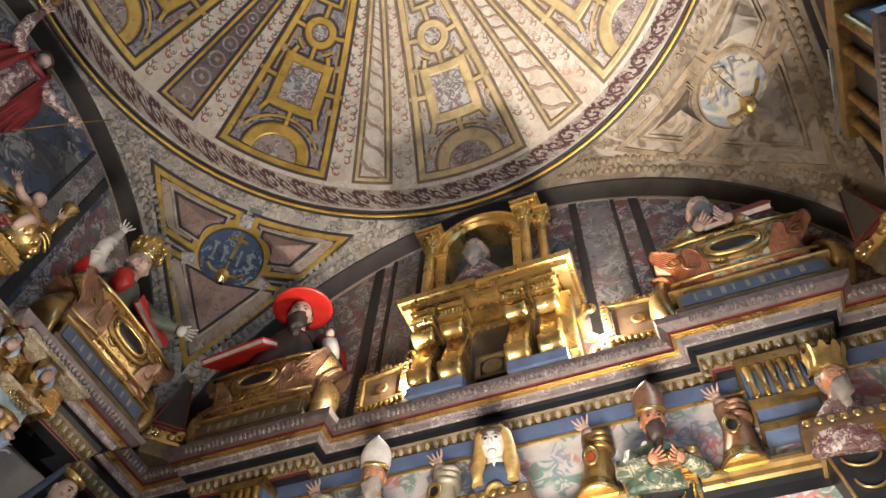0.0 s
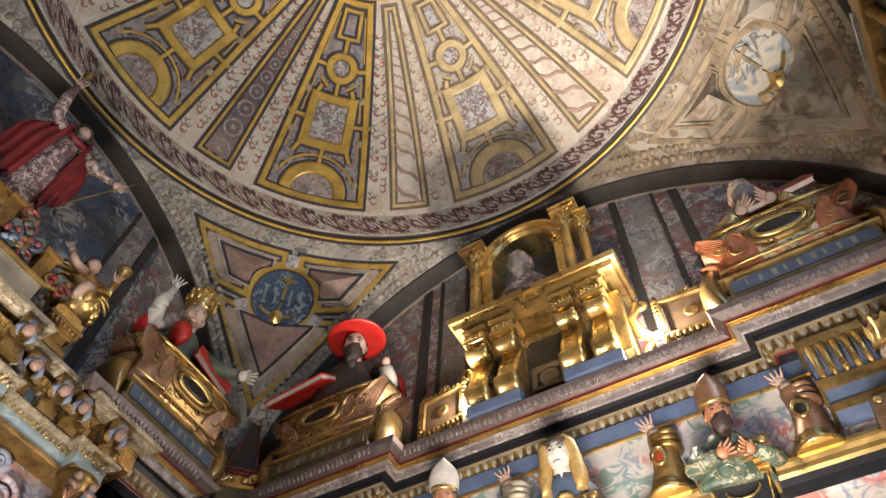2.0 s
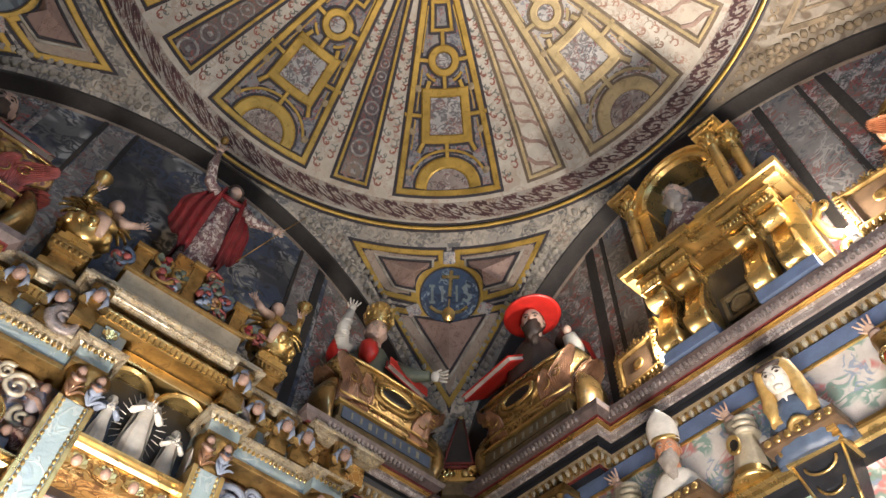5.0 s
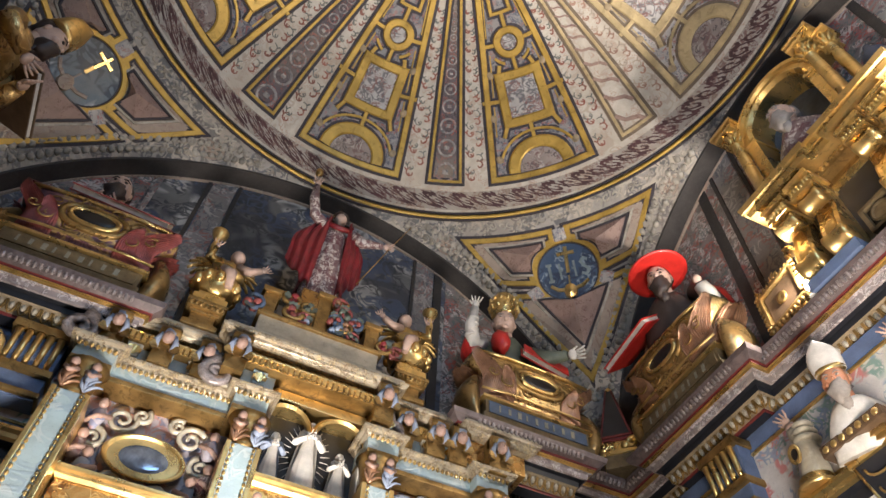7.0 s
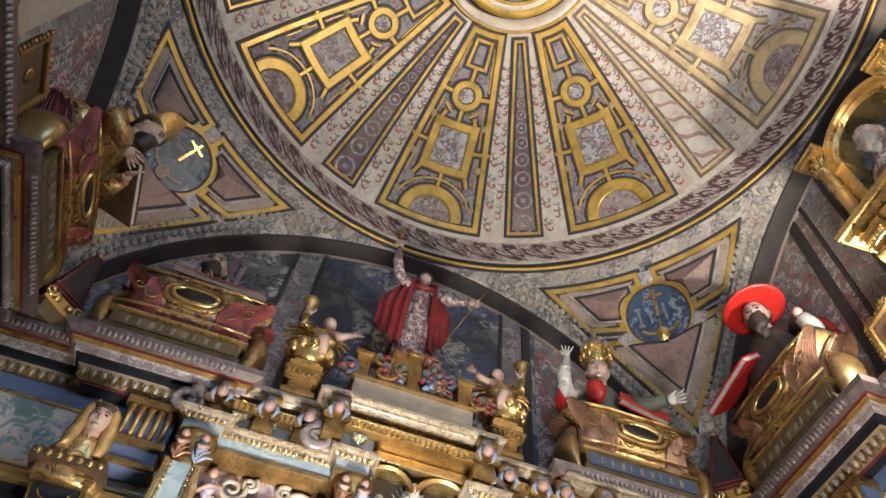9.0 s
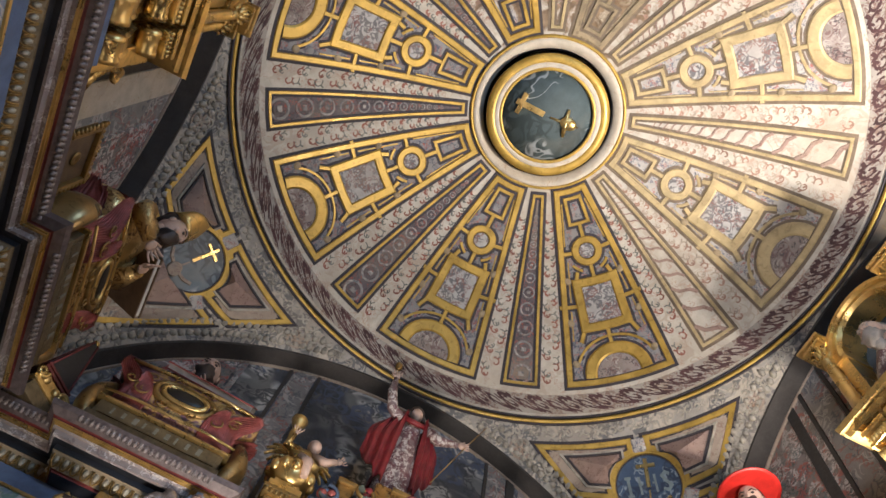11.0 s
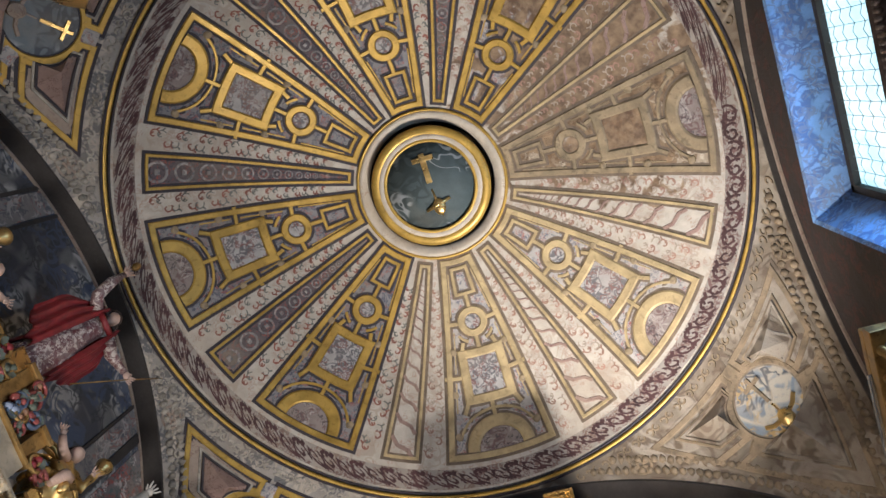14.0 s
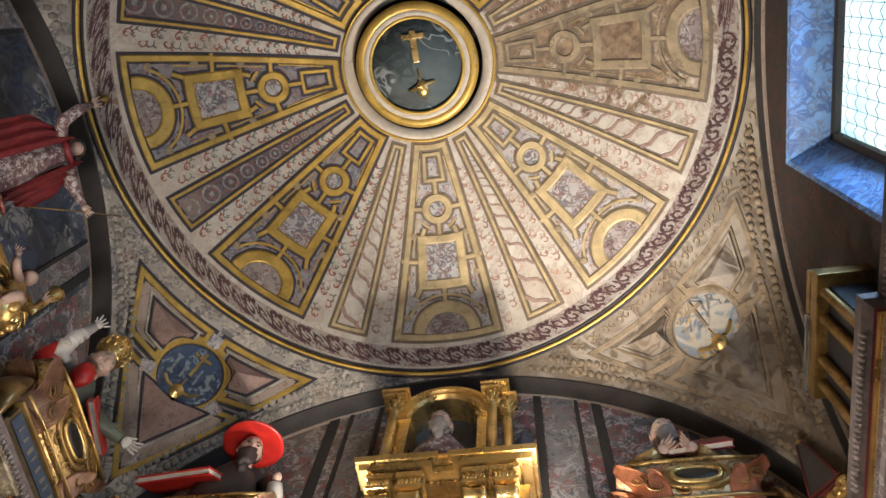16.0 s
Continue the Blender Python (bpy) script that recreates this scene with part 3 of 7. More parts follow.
# west-side panels take the dark paint that also holds some shade
place(dome_panel(GILT, FIELD_DARK_SHADED), [135, 180, 225, 270])
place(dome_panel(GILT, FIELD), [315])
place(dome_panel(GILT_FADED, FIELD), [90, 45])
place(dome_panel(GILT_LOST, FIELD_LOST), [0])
place(rib_strip(GILT, False), [157.5, 202.5, 247.5, 292.5])
place(rib_strip(GILT_FADED, True), [112.5, 67.5, 22.5, 337.5])
place(vine_strip((VINE, VINE_GREY)), [45 * k + d for k in (3, 4, 5, 6) for d in (-15.3, 15.3)])
place(vine_strip((VINE_FAINT, VINE_PALE)), [45 * k + d for k in (0, 1, 2, 7) for d in (-15.3, 15.3)])
scroll_band()
part("scroll_frieze", revolve(dome_profile(-0.222, -0.058, 8, 0.004)), FRIEZE, dome, "dark red scroll frieze round the dome's foot")
rim_prof = [(RIM_R + 0.018 * math.cos(a), RIM_Z + 0.018 * math.sin(a)) for a in [radians(60 + 30 * k) for k in range(11)]]
part("rim_moulding", revolve(rim_prof), GILT, dome, "gilded round moulding")
# dark rings along the moulding, its shadow line put into colour
for r, z, w in ((RIM_R - 0.024, RIM_Z + 0.026, 0.009), (RIM_R + 0.010, RIM_Z - 0.026, 0.011)):
    part("rim_shadow_line", revolve([(r + w * math.cos(a), z + w * math.sin(a)) for a in [radians(40 * k) for k in range(10)]], 128), BROWN_LINE, dome)

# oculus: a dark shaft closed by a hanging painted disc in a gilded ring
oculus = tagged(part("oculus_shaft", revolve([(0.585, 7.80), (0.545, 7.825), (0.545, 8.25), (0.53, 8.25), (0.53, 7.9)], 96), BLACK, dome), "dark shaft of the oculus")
part("oculus_collar", revolve([(0.64, 7.785), (0.625, 7.765), (0.60, 7.775), (0.56, 7.80), (0.548, 7.83)], 96), CREAM, dome)
part("oculus_fillet", revolve([(0.665, 7.79), (0.655, 7.765), (0.64, 7.77), (0.635, 7.80)], 96), GILT, dome)
boss = thing("oculus_boss", pose(0, 0, 7.70), "round painted disc in a gilded ring closing the dome", "ceiling boss")
bm = bmesh.new()
lathe(bm, [(0.0, 0.06), (0.40, 0.06), (0.40, 0.03), (0.0, 0.03)], 64)
part("painted_disc", bm, OCULUS, boss, "dark blue-green disc with worn paint")
for r0, r1, z, m, nm in ((0.475, 0.045, 0.02, GILT, "outer_ring"), (0.425, 0.03, 0.012, CREAM, "middle_ring"), (0.395, 0.016, 0.005, GILT, "inner_ring")):
    bm = bmesh.new()
    loft(bm, [[((r0 + r1 * math.cos(a)) * math.cos(t), (r0 + r1 * math.cos(a)) * math.sin(t), z + 0.6 * r1 * math.sin(a)) for t in [6.2832 * k / 80 for k in range(80)]] for a in [radians(36 * k) for k in range(11)]], True, False, 0, True)
    part(nm, bm, m, boss)
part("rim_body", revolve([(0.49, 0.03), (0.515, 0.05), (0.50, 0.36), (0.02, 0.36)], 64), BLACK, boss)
# gilded cross and crossed tools on the disc
bm = bmesh.new()
box(bm, -0.025, 0.025, -0.29, -0.03, 0.008, 0.03, 0, 0.005)
box(bm, -0.095, 0.095, -0.265, -0.222, 0.006, 0.03, 0, 0.005)
part("cross", bm, GOLD, boss, "gilded cross")
bm = bmesh.new()
ball(bm, (0.02, 0.19, 0.015), (0.055, 0.075, 0.025))
tube(bm, [(-0.1, 0.2, 0.02), (0.0, 0.17, 0.012), (0.13, 0.14, 0.02)], [0.012, 0.026, 0.012])
tube(bm, [(0.0, 0.03, 0.02), (0.01, 0.12, 0.02), (0.02, 0.2, 0.018), (0.03, 0.28, 0.02)], [0.008, 0.012, 0.016, 0.004])
part("gilded_emblem", bm, GOLD, boss)


# ---- pendentives and arches ----
def pend_at(u, v, h=0.0):
    """u sideways and v upwards, in metres from the middle of a pendentive at azimuth 0, on its sphere."""
    lat = math.asin((6.40 - PEND_C) / PEND_R) + v / PEND_R
    a = u / (PEND_R * math.cos(lat))
    r = PEND_R - h
    return (r * math.cos(lat) * math.cos(a), r * math.cos(lat) * math.sin(a), PEND_C + r * math.sin(lat))


def pendentive(name, azimuth, worn):
    """The curved triangle between two arches with its medallion and three gilded triangles."""
    bm = bmesh.new()
    rows, n, m = [], 48, 28
    for i in range(n + 1):
        a = radians(-45 + 90 * i / n)
        rmax = HALF / math.cos(abs(abs(a) - radians(45)))
        t0, t1 = math.acos(RIM_R / PEND_R), math.acos(min(1.0, rmax / PEND_R))
        rows.append([(PEND_R * math.cos(t) * math.cos(a), PEND_R * math.cos(t) * math.sin(a), PEND_C + PEND_R * math.sin(t)) for t in [t0 + (t1 - t0) * k / m for k in range(m + 1)]])
    loft(bm, rows, False, False, 0, True)
    ob = tagged(part(name, bm, WORN if worn else PENDENTIVE), "painted plaster pendentive with a round medallion" if not worn else "flaking plaster pendentive with a pale round medallion", "pendentive", kind="structure")
    gilt = FRAME_LOST if worn else GILT

    def strap(nm, pts, width, thick, closed, mat=gilt, step=0.05):
        bm = bmesh.new()
        ribbon(bm, pts, width, thick, 0.0, closed, pend_at, step)
        o = part(nm, bm, mat, ob)
        bm = bmesh.new()
        ribbon(bm, pts, width + 0.05, thick * 0.35, 0.0, closed, pend_at, step)
        part("outline", bm, BROWN_LINE if not worn else WORN, ob)
        return o

    def sheet(nm, pts, mat, h=0.004, f0=1.0, peak=0.0):
        bm = bmesh.new()
        c = (sum(p[0] for p in pts) / len(pts), sum(p[1] for p in pts) / len(pts))
        loft(bm, [[pend_at(c[0] + (p[0] - c[0]) * f * f0, c[1] + (p[1] - c[1]) * f * f0, h + peak * (1 - f)) for p in resample(pts, 0.06, True)] for f in (1, 0.66, 0.33, 0.02)], True, True)
        part(nm, bm, mat, ob)

    # medallion in the middle, a triangle at each upper corner and one below
    R, MV = 0.27, -0.115
    top, low, wide = 0.26, -1.02, 0.79
    slope = wide / (top - low)

    def ring_part(a0, a1):
        return [((R + 0.03) * math.cos(radians(a0 + (a1 - a0) * k / 8)), MV + (R + 0.03) * math.sin(radians(a0 + (a1 - a0) * k / 8))) for k in range(9)]

    tri_l = [(-wide, top), (-0.07, top)] + ring_part(104, 187) + [((MV - low) * -slope + 0.0, MV + 0.0)]
    tri_r = [(-x, z) for x, z in tri_l]
    tri_b = [((MV - 0.13 - low) * -slope, MV - 0.13)] + ring_part(210, 330) + [((MV - 0.13 - low) * slope, MV - 0.13), (0.0, low)]
    for nm, pts in (("side_field", tri_l), ("side_field", tri_r), ("lower_field", tri_b)):
        sheet(nm, pts, WORN if worn else TAN)
        sheet("raised_pyramid", pts, WORN if worn else ROSE, 0.012, 0.58, 0.11)
        strap("gilded_frame", pts, 0.045, 0.016, True)
        c = (sum(p[0] for p in pts) / len(pts), sum(p[1] for p in pts) / len(pts))
        dark = [(c[0] + (p[0] - c[0]) * 0.60, c[1] + (p[1] - c[1]) * 0.60) for p in pts]
        bm = bmesh.new()
        ribbon(bm, dark, 0.02, 0.02, 0.012, True, pend_at, 0.05)
        part("shadow_line", bm, BROWN_LINE if not worn else WORN, ob)
        inner = [(c[0] + (p[0] - c[0]) * 0.68, c[1] + (p[1] - c[1]) * 0.68) for p in pts]
        bm = bmesh.new()
        ribbon(bm, inner, 0.022, 0.016, 0.006, True, pend_at, 0.05)
        part("inner_moulding", bm, STUCCO if not worn else FRAME_LOST, ob)
    circle = [(R * 0.94 * math.cos(6.2832 * k / 40), MV + R * 0.94 * math.sin(6.2832 * k / 40)) for k in range(40)]
    sheet("medallion", circle, MEDALPALE if worn else MEDALGREY if azimuth == 225 else MEDALBLUE, 0.006)
    strap("medallion_ring", [(R * math.cos(6.2832 * k / 40), MV + R * math.sin(6.2832 * k / 40)) for k in range(40)], 0.035, 0.02, True)
    for a in (90, 205, 335):
        bm = bmesh.new()
        u, v = (R + 0.055) * math.cos(radians(a)), MV + (R + 0.055) * math.sin(radians(a))
        ribbon(bm, [(u - 0.055 * math.cos(radians(a)), v - 0.055 * math.sin(radians(a))), (u + 0.055 * math.cos(radians(a)), v + 0.055 * math.sin(radians(a)))], 0.11, 0.022, 0, False, pend_at)
        part("clasp", bm, FRAME_LOST if worn else FIELD, ob)
    # a gilded cross above a small gilded ship, over a dark monogram
    bm = bmesh.new()
    ribbon(bm, [(-0.02, MV + 0.215), (0.0, MV - 0.01)], 0.03, 0.018, 0.006, False, pend_at)
    ribbon(bm, [(-0.085, MV + 0.155), (0.06, MV + 0.165)], 0.03, 0.02, 0.006, False, pend_at)
    part("cross", bm, FRAME_LOST if worn else GOLD, ob)
    bm = bmesh.new()
    ribbon(bm, [(0.0, MV - 0.03), (0.01, MV - 0.12)], 0.014, 0.014, 0.006, False, pend_at)
    ribbon(bm, [(-0.15, MV - 0.105), (-0.09, MV - 0.14), (0.01, MV - 0.155), (0.11, MV - 0.135), (0.16, MV - 0.095)], 0.028, 0.02, 0.006, False, pend_at, 0.03)
    loft(bm, [[pend_at(0.01 + r * math.cos(6.2832 * k / 14), MV - 0.165 + r * 1.2 * math.sin(6.2832 * k / 14), h) for k in range(14)] for r, h in ((0.056, 0.008), (0.05, 0.035), (0.012, 0.055))], True, True)
    part("gilded_emblem", bm, TAN if azimuth == 225 else GOLD, ob)
    if azimuth == 135:
        for nm, lines in (("letter_i", [[(-0.145, MV + 0.085), (-0.145, MV - 0.055)], [(-0.17, MV + 0.085), (-0.12, MV + 0.085)], [(-0.17, MV - 0.055), (-0.12, MV - 0.055)]]),
                          ("letter_h", [[(-0.06, MV + 0.085), (-0.06, MV - 0.055)], [(0.06, MV + 0.085), (0.06, MV - 0.055)], [(-0.06, MV + 0.02), (0.06, MV + 0.02)]]),
                          ("letter_s", [[(0.175, MV + 0.065), (0.145, MV + 0.085), (0.115, MV + 0.06), (0.145, MV + 0.015), (0.175, MV - 0.025), (0.145, MV - 0.055), (0.11, MV - 0.035)]])):
            bm = bmesh.new()
            for ln in lines:
                ribbon(bm, [(-a, b) for a, b in ln], 0.024, 0.005, 0.010, False, pend_at, 0.03)
            part(nm, bm, LETTER_PAINT, ob, "worn grey painted letter")
    # rosettes and a row of curled leaves along the two arch edges
    for u in (-0.96, 0.96):
        bm = bmesh.new()
        ribbon(bm, [(u + 0.075 * math.cos(6.2832 * k / 18), 0.225 + 0.075 * math.sin(6.2832 * k / 18)) for k in range(18)], 0.02, 0.008, 0, True, pend_at)
        for k in range(6):
            q = 6.2832 * k / 6
            ribbon(bm, [(u + 0.012 * math.cos(q), 0.225 + 0.012 * math.sin(q)), (u + 0.052 * math.cos(q), 0.225 + 0.052 * math.sin(q))], 0.026, 0.014, 0, False, pend_at, 0.02)
        part("rosette", bm, TAN if not worn else FRAME_LOST, ob)
    bm = bmesh.new()
    for k in range(40):
        u, d = -1.36 + 2.72 * k / 39, 1 if k % 2 else -1
        ribbon(bm, [(u + 0.034 * (1 - 0.07 * j) * math.sin(d * 0.6 * j), 0.375 + d * 0.030 * (1 - 0.07 * j) * math.cos(0.6 * j)) for j in range(9)], 0.015, 0.010, 0, False, pend_at, 0.02)
    tagged(part("rim_scrolls", bm, STUCCO if not worn else FRAME_LOST, ob, "row of small stucco scrolls"), kind="stuff")
    # curling stucco foliage between the frames and the arches
    rnd, bm = random.Random(int(azimuth)), bmesh.new()
    lat0 = math.asin((6.40 - PEND_C) / PEND_R)
    v = -1.5
    while v < (-0.6 if worn else 0.30):
        lat = lat0 + v / PEND_R
        rr = PEND_R * math.cos(lat)
        u_out = rr * (radians(45) - math.acos(min(1.0, HALF / rr))) - 0.15
        u_in = max(0.0, (v - low) * slope) + 0.09
        u = u_in
        while u < u_out:
            for sign in (-1, 1):
                cu, cv, q0 = sign * (u + rnd.uniform(-0.012, 0.012)), v + rnd.uniform(-0.015, 0.015), rnd.uniform(0, 6.28)
                dr = rnd.choice((-1, 1))
                ribbon(bm, [(cu + 0.034 * (1 - 0.085 * j) * math.cos(q0 + dr * 0.7 * j), cv + 0.034 * (1 - 0.085 * j) * math.sin(q0 + dr * 0.7 * j)) for j in range(8)], 0.017, 0.014, 0, False, pend_at, 0.02)
            u += 0.085
        v += 0.075
    tagged(part("stucco_foliage", bm, STUCCO if not worn else FRAME_LOST, ob, "curling stucco foliage"), kind="stuff")
    bm = bmesh.new()
    for sign in (-1, 1):
        for k in range(116):
            # points on the sphere just inside the plane of the arch, in two rows of scales
            t = radians(6 + 82 * (k // 2) / 57.0 + (0.7 if k % 2 else 0))
            x = HALF - (0.045 if k % 2 else 0.105)
            rr = math.sqrt(PEND_R ** 2 - x * x)
            y, z = rr * math.cos(t), PEND_C + rr * math.sin(t)
            if y > x or z > RIM_Z - 0.07 or z < 4.75:
                continue
            p = Vector((x, y, z))
            nrm = (p - Vector((0, 0, PEND_C))).normalized()
            q = Matrix.Rotation(radians(-45), 4, "Z")
            p, nrm = q @ p, q @ nrm
            if sign < 0:
                p.y, nrm.y = -p.y, -nrm.y
            ball(bm, p - nrm * 0.004, (0.028, 0.033, 0.016), 6, 4, 0, 0.5, nrm.to_track_quat("Z", "Y").to_matrix().to_4x4())
    tagged(part("leaf_border", bm, STUCCO if not worn else FRAME_LOST, ob, "row of curled stucco leaves"), kind="stuff")
    ob.matrix_world = pose(0, 0, 0, 0, 0, azimuth)
    return ob


pendentive("pendentive_northwest", 135, False)
pendentive("pendentive_southwest", 225, False)
pendentive("pendentive_southeast", 315, True)
pendentive("pendentive_northeast", 45, True)


def arch_wall(side, lunette_mat, window=None, deep=DEEP):
    """The flat edge of the arch, its soffit, the lunette behind it and the wall below."""
    bm = bmesh.new()
    n = 60
    outer, inner, back = [], [], []
    for k in range(n + 1):
        t = math.pi * k / n
        outer.append((HALF * math.cos(t), 0, PEND_C + HALF * math.sin(t)))
        inner.append((ARCH_R * math.cos(t), 0, ARCH_C + ARCH_R * math.sin(t)))
        back.append((ARCH_R * math.cos(t), deep, ARCH_C + ARCH_R * math.sin(t)))
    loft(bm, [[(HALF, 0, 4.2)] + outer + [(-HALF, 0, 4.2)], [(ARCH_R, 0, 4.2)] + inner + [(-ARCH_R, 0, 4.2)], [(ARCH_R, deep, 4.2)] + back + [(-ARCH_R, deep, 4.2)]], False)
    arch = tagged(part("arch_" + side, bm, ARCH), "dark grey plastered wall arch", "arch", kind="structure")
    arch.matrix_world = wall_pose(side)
    bm = bmesh.new()
    rows = []
    for k in range(n + 1):
        t = math.pi * k / n
        rows.append([((ARCH_R - o) * math.cos(t), deep - d, ARCH_C + (ARCH_R - o) * math.sin(t)) for o, d in ((-0.01, 0.022), (0.008, 0.022), (0.012, 0.016), (0.012, -0.01))])
    loft(bm, rows, False)
    part("arch_fillet", bm, TAN, arch, "thin pale fillet along the soffit")
    bm = bmesh.new()
    if window:
        x0, x1, z0, z1 = window
        d = deep
        hole, edge = ((x0, z0), (x1, z0), (x1, z1), (x0, z1)), ((-HALF, 4.2), (HALF, 4.2), (HALF, 6.9), (-HALF, 6.9))
        loft(bm, [[(x, y, z) for x, z in ring] for ring, y in ((edge, d + 0.2), (edge, d), (hole, d), (hole, d + 0.2), (edge, d + 0.2))])
    else:
        box(bm, -HALF, HALF, deep, DEEP + 0.2, 4.2, 6.9)
    w = tagged(part("lunette_" + side, bm, lunette_mat), "painted lunette wall under the arch", "wall", kind="structure")
    w.matrix_world = wall_pose(side)
    bm = bmesh.new()
    box(bm, -HALF - 0.3, HALF + 0.3, 0.0, 0.35, 0.0, 4.2)
    w2 = tagged(part("wall_" + side, bm, BRICKWALL), "plastered chapel wall below the cornice", "wall", kind="structure")
    w2.matrix_world = wall_pose(side)
    return w


lunette_n = arch_wall("north", FLORAL)
lunette_w = arch_wall("west", SKYPAINT)
lunette_s = arch_wall("south", GREYSTRIP)
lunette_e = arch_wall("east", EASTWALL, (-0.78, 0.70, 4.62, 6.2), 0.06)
bm = bmesh.new()
box(bm, -3, 3, -3, 3, -0.2, 0.0)
tagged(part("floor", bm, FLOOR), "worn stone floor", "floor", kind="structure")


# ---- cornices ----
def sweep(bm, path, section, flip=1):
    """Carries an open section of (offset, z) along a plan line of (x, y); the offset goes to the room's side."""
    rows = []
    n = len(path)
    for k in range(n):
        p = Vector(path[k])
        d1 = (p - Vector(path[k - 1])).normalized() if k else None
        d2 = (Vector(path[k + 1]) - p).normalized() if k < n - 1 else None
        n1 = Vector((d1.y, -d1.x)) if d1 else Vector((d2.y, -d2.x))
        n2 = Vector((d2.y, -d2.x)) if d2 else n1
        m = n1 + n2
        m = m / (m.length_squared / 2)
        rows.append([(p.x + m.x * o, p.y + m.y * o, z) for o, z in section])
    loft(bm, rows, False)


def leaves_along(bm, path, off, z, pitch, size):
    """A row of small carved leaves along a plan line."""
    for a, b in zip(path, path[1:]):
        a, b = Vector(a), Vector(b)
        length = (b - a).length
        d = (b - a).normalized()
        nn = Vector((d.y, -d.x))
        for k in range(max(1, int(length / pitch))):
            p = a + d * (k + 0.5) * length / max(1, int(length / pitch)) + nn * off
            ball(bm, (p.x, p.y, z), (size[0] if abs(d.x) > 0.5 else size[1], size[1] if abs(d.x) > 0.5 else size[0], size[2]), 6, 4)


LIP = 4.50


def cornice(side, path, label):
    """The main cornice in its painted and gilded layers; path is the line of the wall below it."""
    top = thing("cornice_" + side, wall_pose(side), label, "cornice", kind="structure")
    layers = (("top_slab", [(-0.6, LIP + 0.001), (0.15, LIP)], GREYSTRIP),
              ("carved_lip", [(0.15, LIP), (0.165, LIP - 0.012), (0.155, LIP - 0.045), (0.115, LIP - 0.072)], LIPDARK),
              ("red_fillet", [(0.115, LIP - 0.072), (0.105, LIP - 0.074), (0.105, LIP - 0.084)], DEEPRED),
              ("gold_fillet", [(0.105, LIP - 0.084), (0.096, LIP - 0.085), (0.096, LIP - 0.092), (0.086, LIP - 0.094), (0.086, LIP - 0.102)], GOLD),
              ("fascia", [(0.086, LIP - 0.102), (0.066, LIP - 0.104), (0.062, LIP - 0.138), (0.05, LIP - 0.142)], FASCIA),
              ("black_soffit", [(0.05, LIP - 0.142), (0.022, LIP - 0.145), (0.018, LIP - 0.182)], BLACK),
              ("egg_ground", [(0.018, LIP - 0.182), (0.012, LIP - 0.185), (-0.03, LIP - 0.252)], GILT_LOST),
              ("lower_red_fillet", [(-0.03, LIP - 0.252), (-0.04, LIP - 0.255), (-0.042, LIP - 0.264)], DEEPRED),
              ("lower_black", [(-0.042, LIP - 0.264), (-0.12, LIP - 0.266)], BLACK))
    for nm, sec, m in layers:
        bm = bmesh.new()
        sweep(bm, path, sec)
        part(nm, bm, m, top)
    bm = bmesh.new()
    leaves_along(bm, path, 0.143, LIP - 0.036, 0.03, (0.0165, 0.018, 0.036))
    tagged(part("carved_leaves", bm, SILVER, top, "row of silvered carved leaves"), kind="stuff")
    bm = bmesh.new()
    leaves_along(bm, path, -0.006, LIP - 0.212, 0.052, (0.014, 0.016, 0.026))
    tagged(part("egg_course", bm, BEIGE, top, "row of gilded eggs"), kind="stuff")
    bm = bmesh.new()
    for a, b in zip(path, path[1:]):
        a, b = Vector(a), Vector(b)
        d = (b - a).normalized()
        nn = Vector((d.y, -d.x))
        n = max(1, int((b - a).length / 0.052))
        for k in range(n):
            c = a + d * (k + 0.5) * (b - a).length / n
            arc_pts = []
            for j in range(8):
                q = math.pi * (0.02 - 1.04 * j / 7)
                dz = LIP - 0.198 + 0.05 * math.sin(q)
                o = 0.014 - 0.042 * (LIP - 0.185 - dz) / 0.067
                e = c + d * 0.0235 * math.cos(q) + nn * o
                arc_pts.append((e.x, e.y, dz))
            tube(bm, arc_pts, 0.0055, 5)
            e = c + d * 0.5 * (b - a).length / n - nn * 0.012
            ball(bm, (e.x, e.y, LIP - 0.222), (0.005, 0.005, 0.026), 5, 4)
    tagged(part("dart_course", bm, GOLD_DARK, top, "row of gilded shells and darts"), kind="stuff")
    return top


# plan lines in each wall's own x and y; steps are the breaks under the shrines
cornice("north", [(-2.6, 0.0), (-1.78, 0.0), (-1.78, -0.11), (-0.97, -0.11), (-0.97, 0.0), (1.18, 0.0), (1.18, -0.11), (1.78, -0.11), (1.78, 0.0), (2.6, 0.0)], "carved and gilded cornice with black and red bands")
cornice("west", [(-2.6, -0.15), (-1.68, -0.15), (-1.68, -0.27), (-0.9, -0.27), (-0.9, -0.13), (1.14, -0.13), (1.14, -0.27), (1.88, -0.27), (1.88, -0.15), (2.6, -0.15)], "carved and gilded cornice behind the altarpiece")
cornice("south", [(-2.6, -0.13), (-1.85, -0.13), (-1.85, -0.25), (-1.0, -0.25), (-1.0, -0.13), (1.15, -0.13), (1.15, -0.25), (1.9, -0.25), (1.9, -0.13), (2.6, -0.13)], "carved and gilded cornice with black and red bands")
cornice("east", [(-2.6, -0.03), (-1.95, -0.03), (-1.95, -0.12), (-1.1, -0.12), (-1.1, -0.03), (1.1, -0.03), (1.1, -0.12), (1.95, -0.12), (1.95, -0.03), (2.6, -0.03)], "carved and gilded cornice below the window")


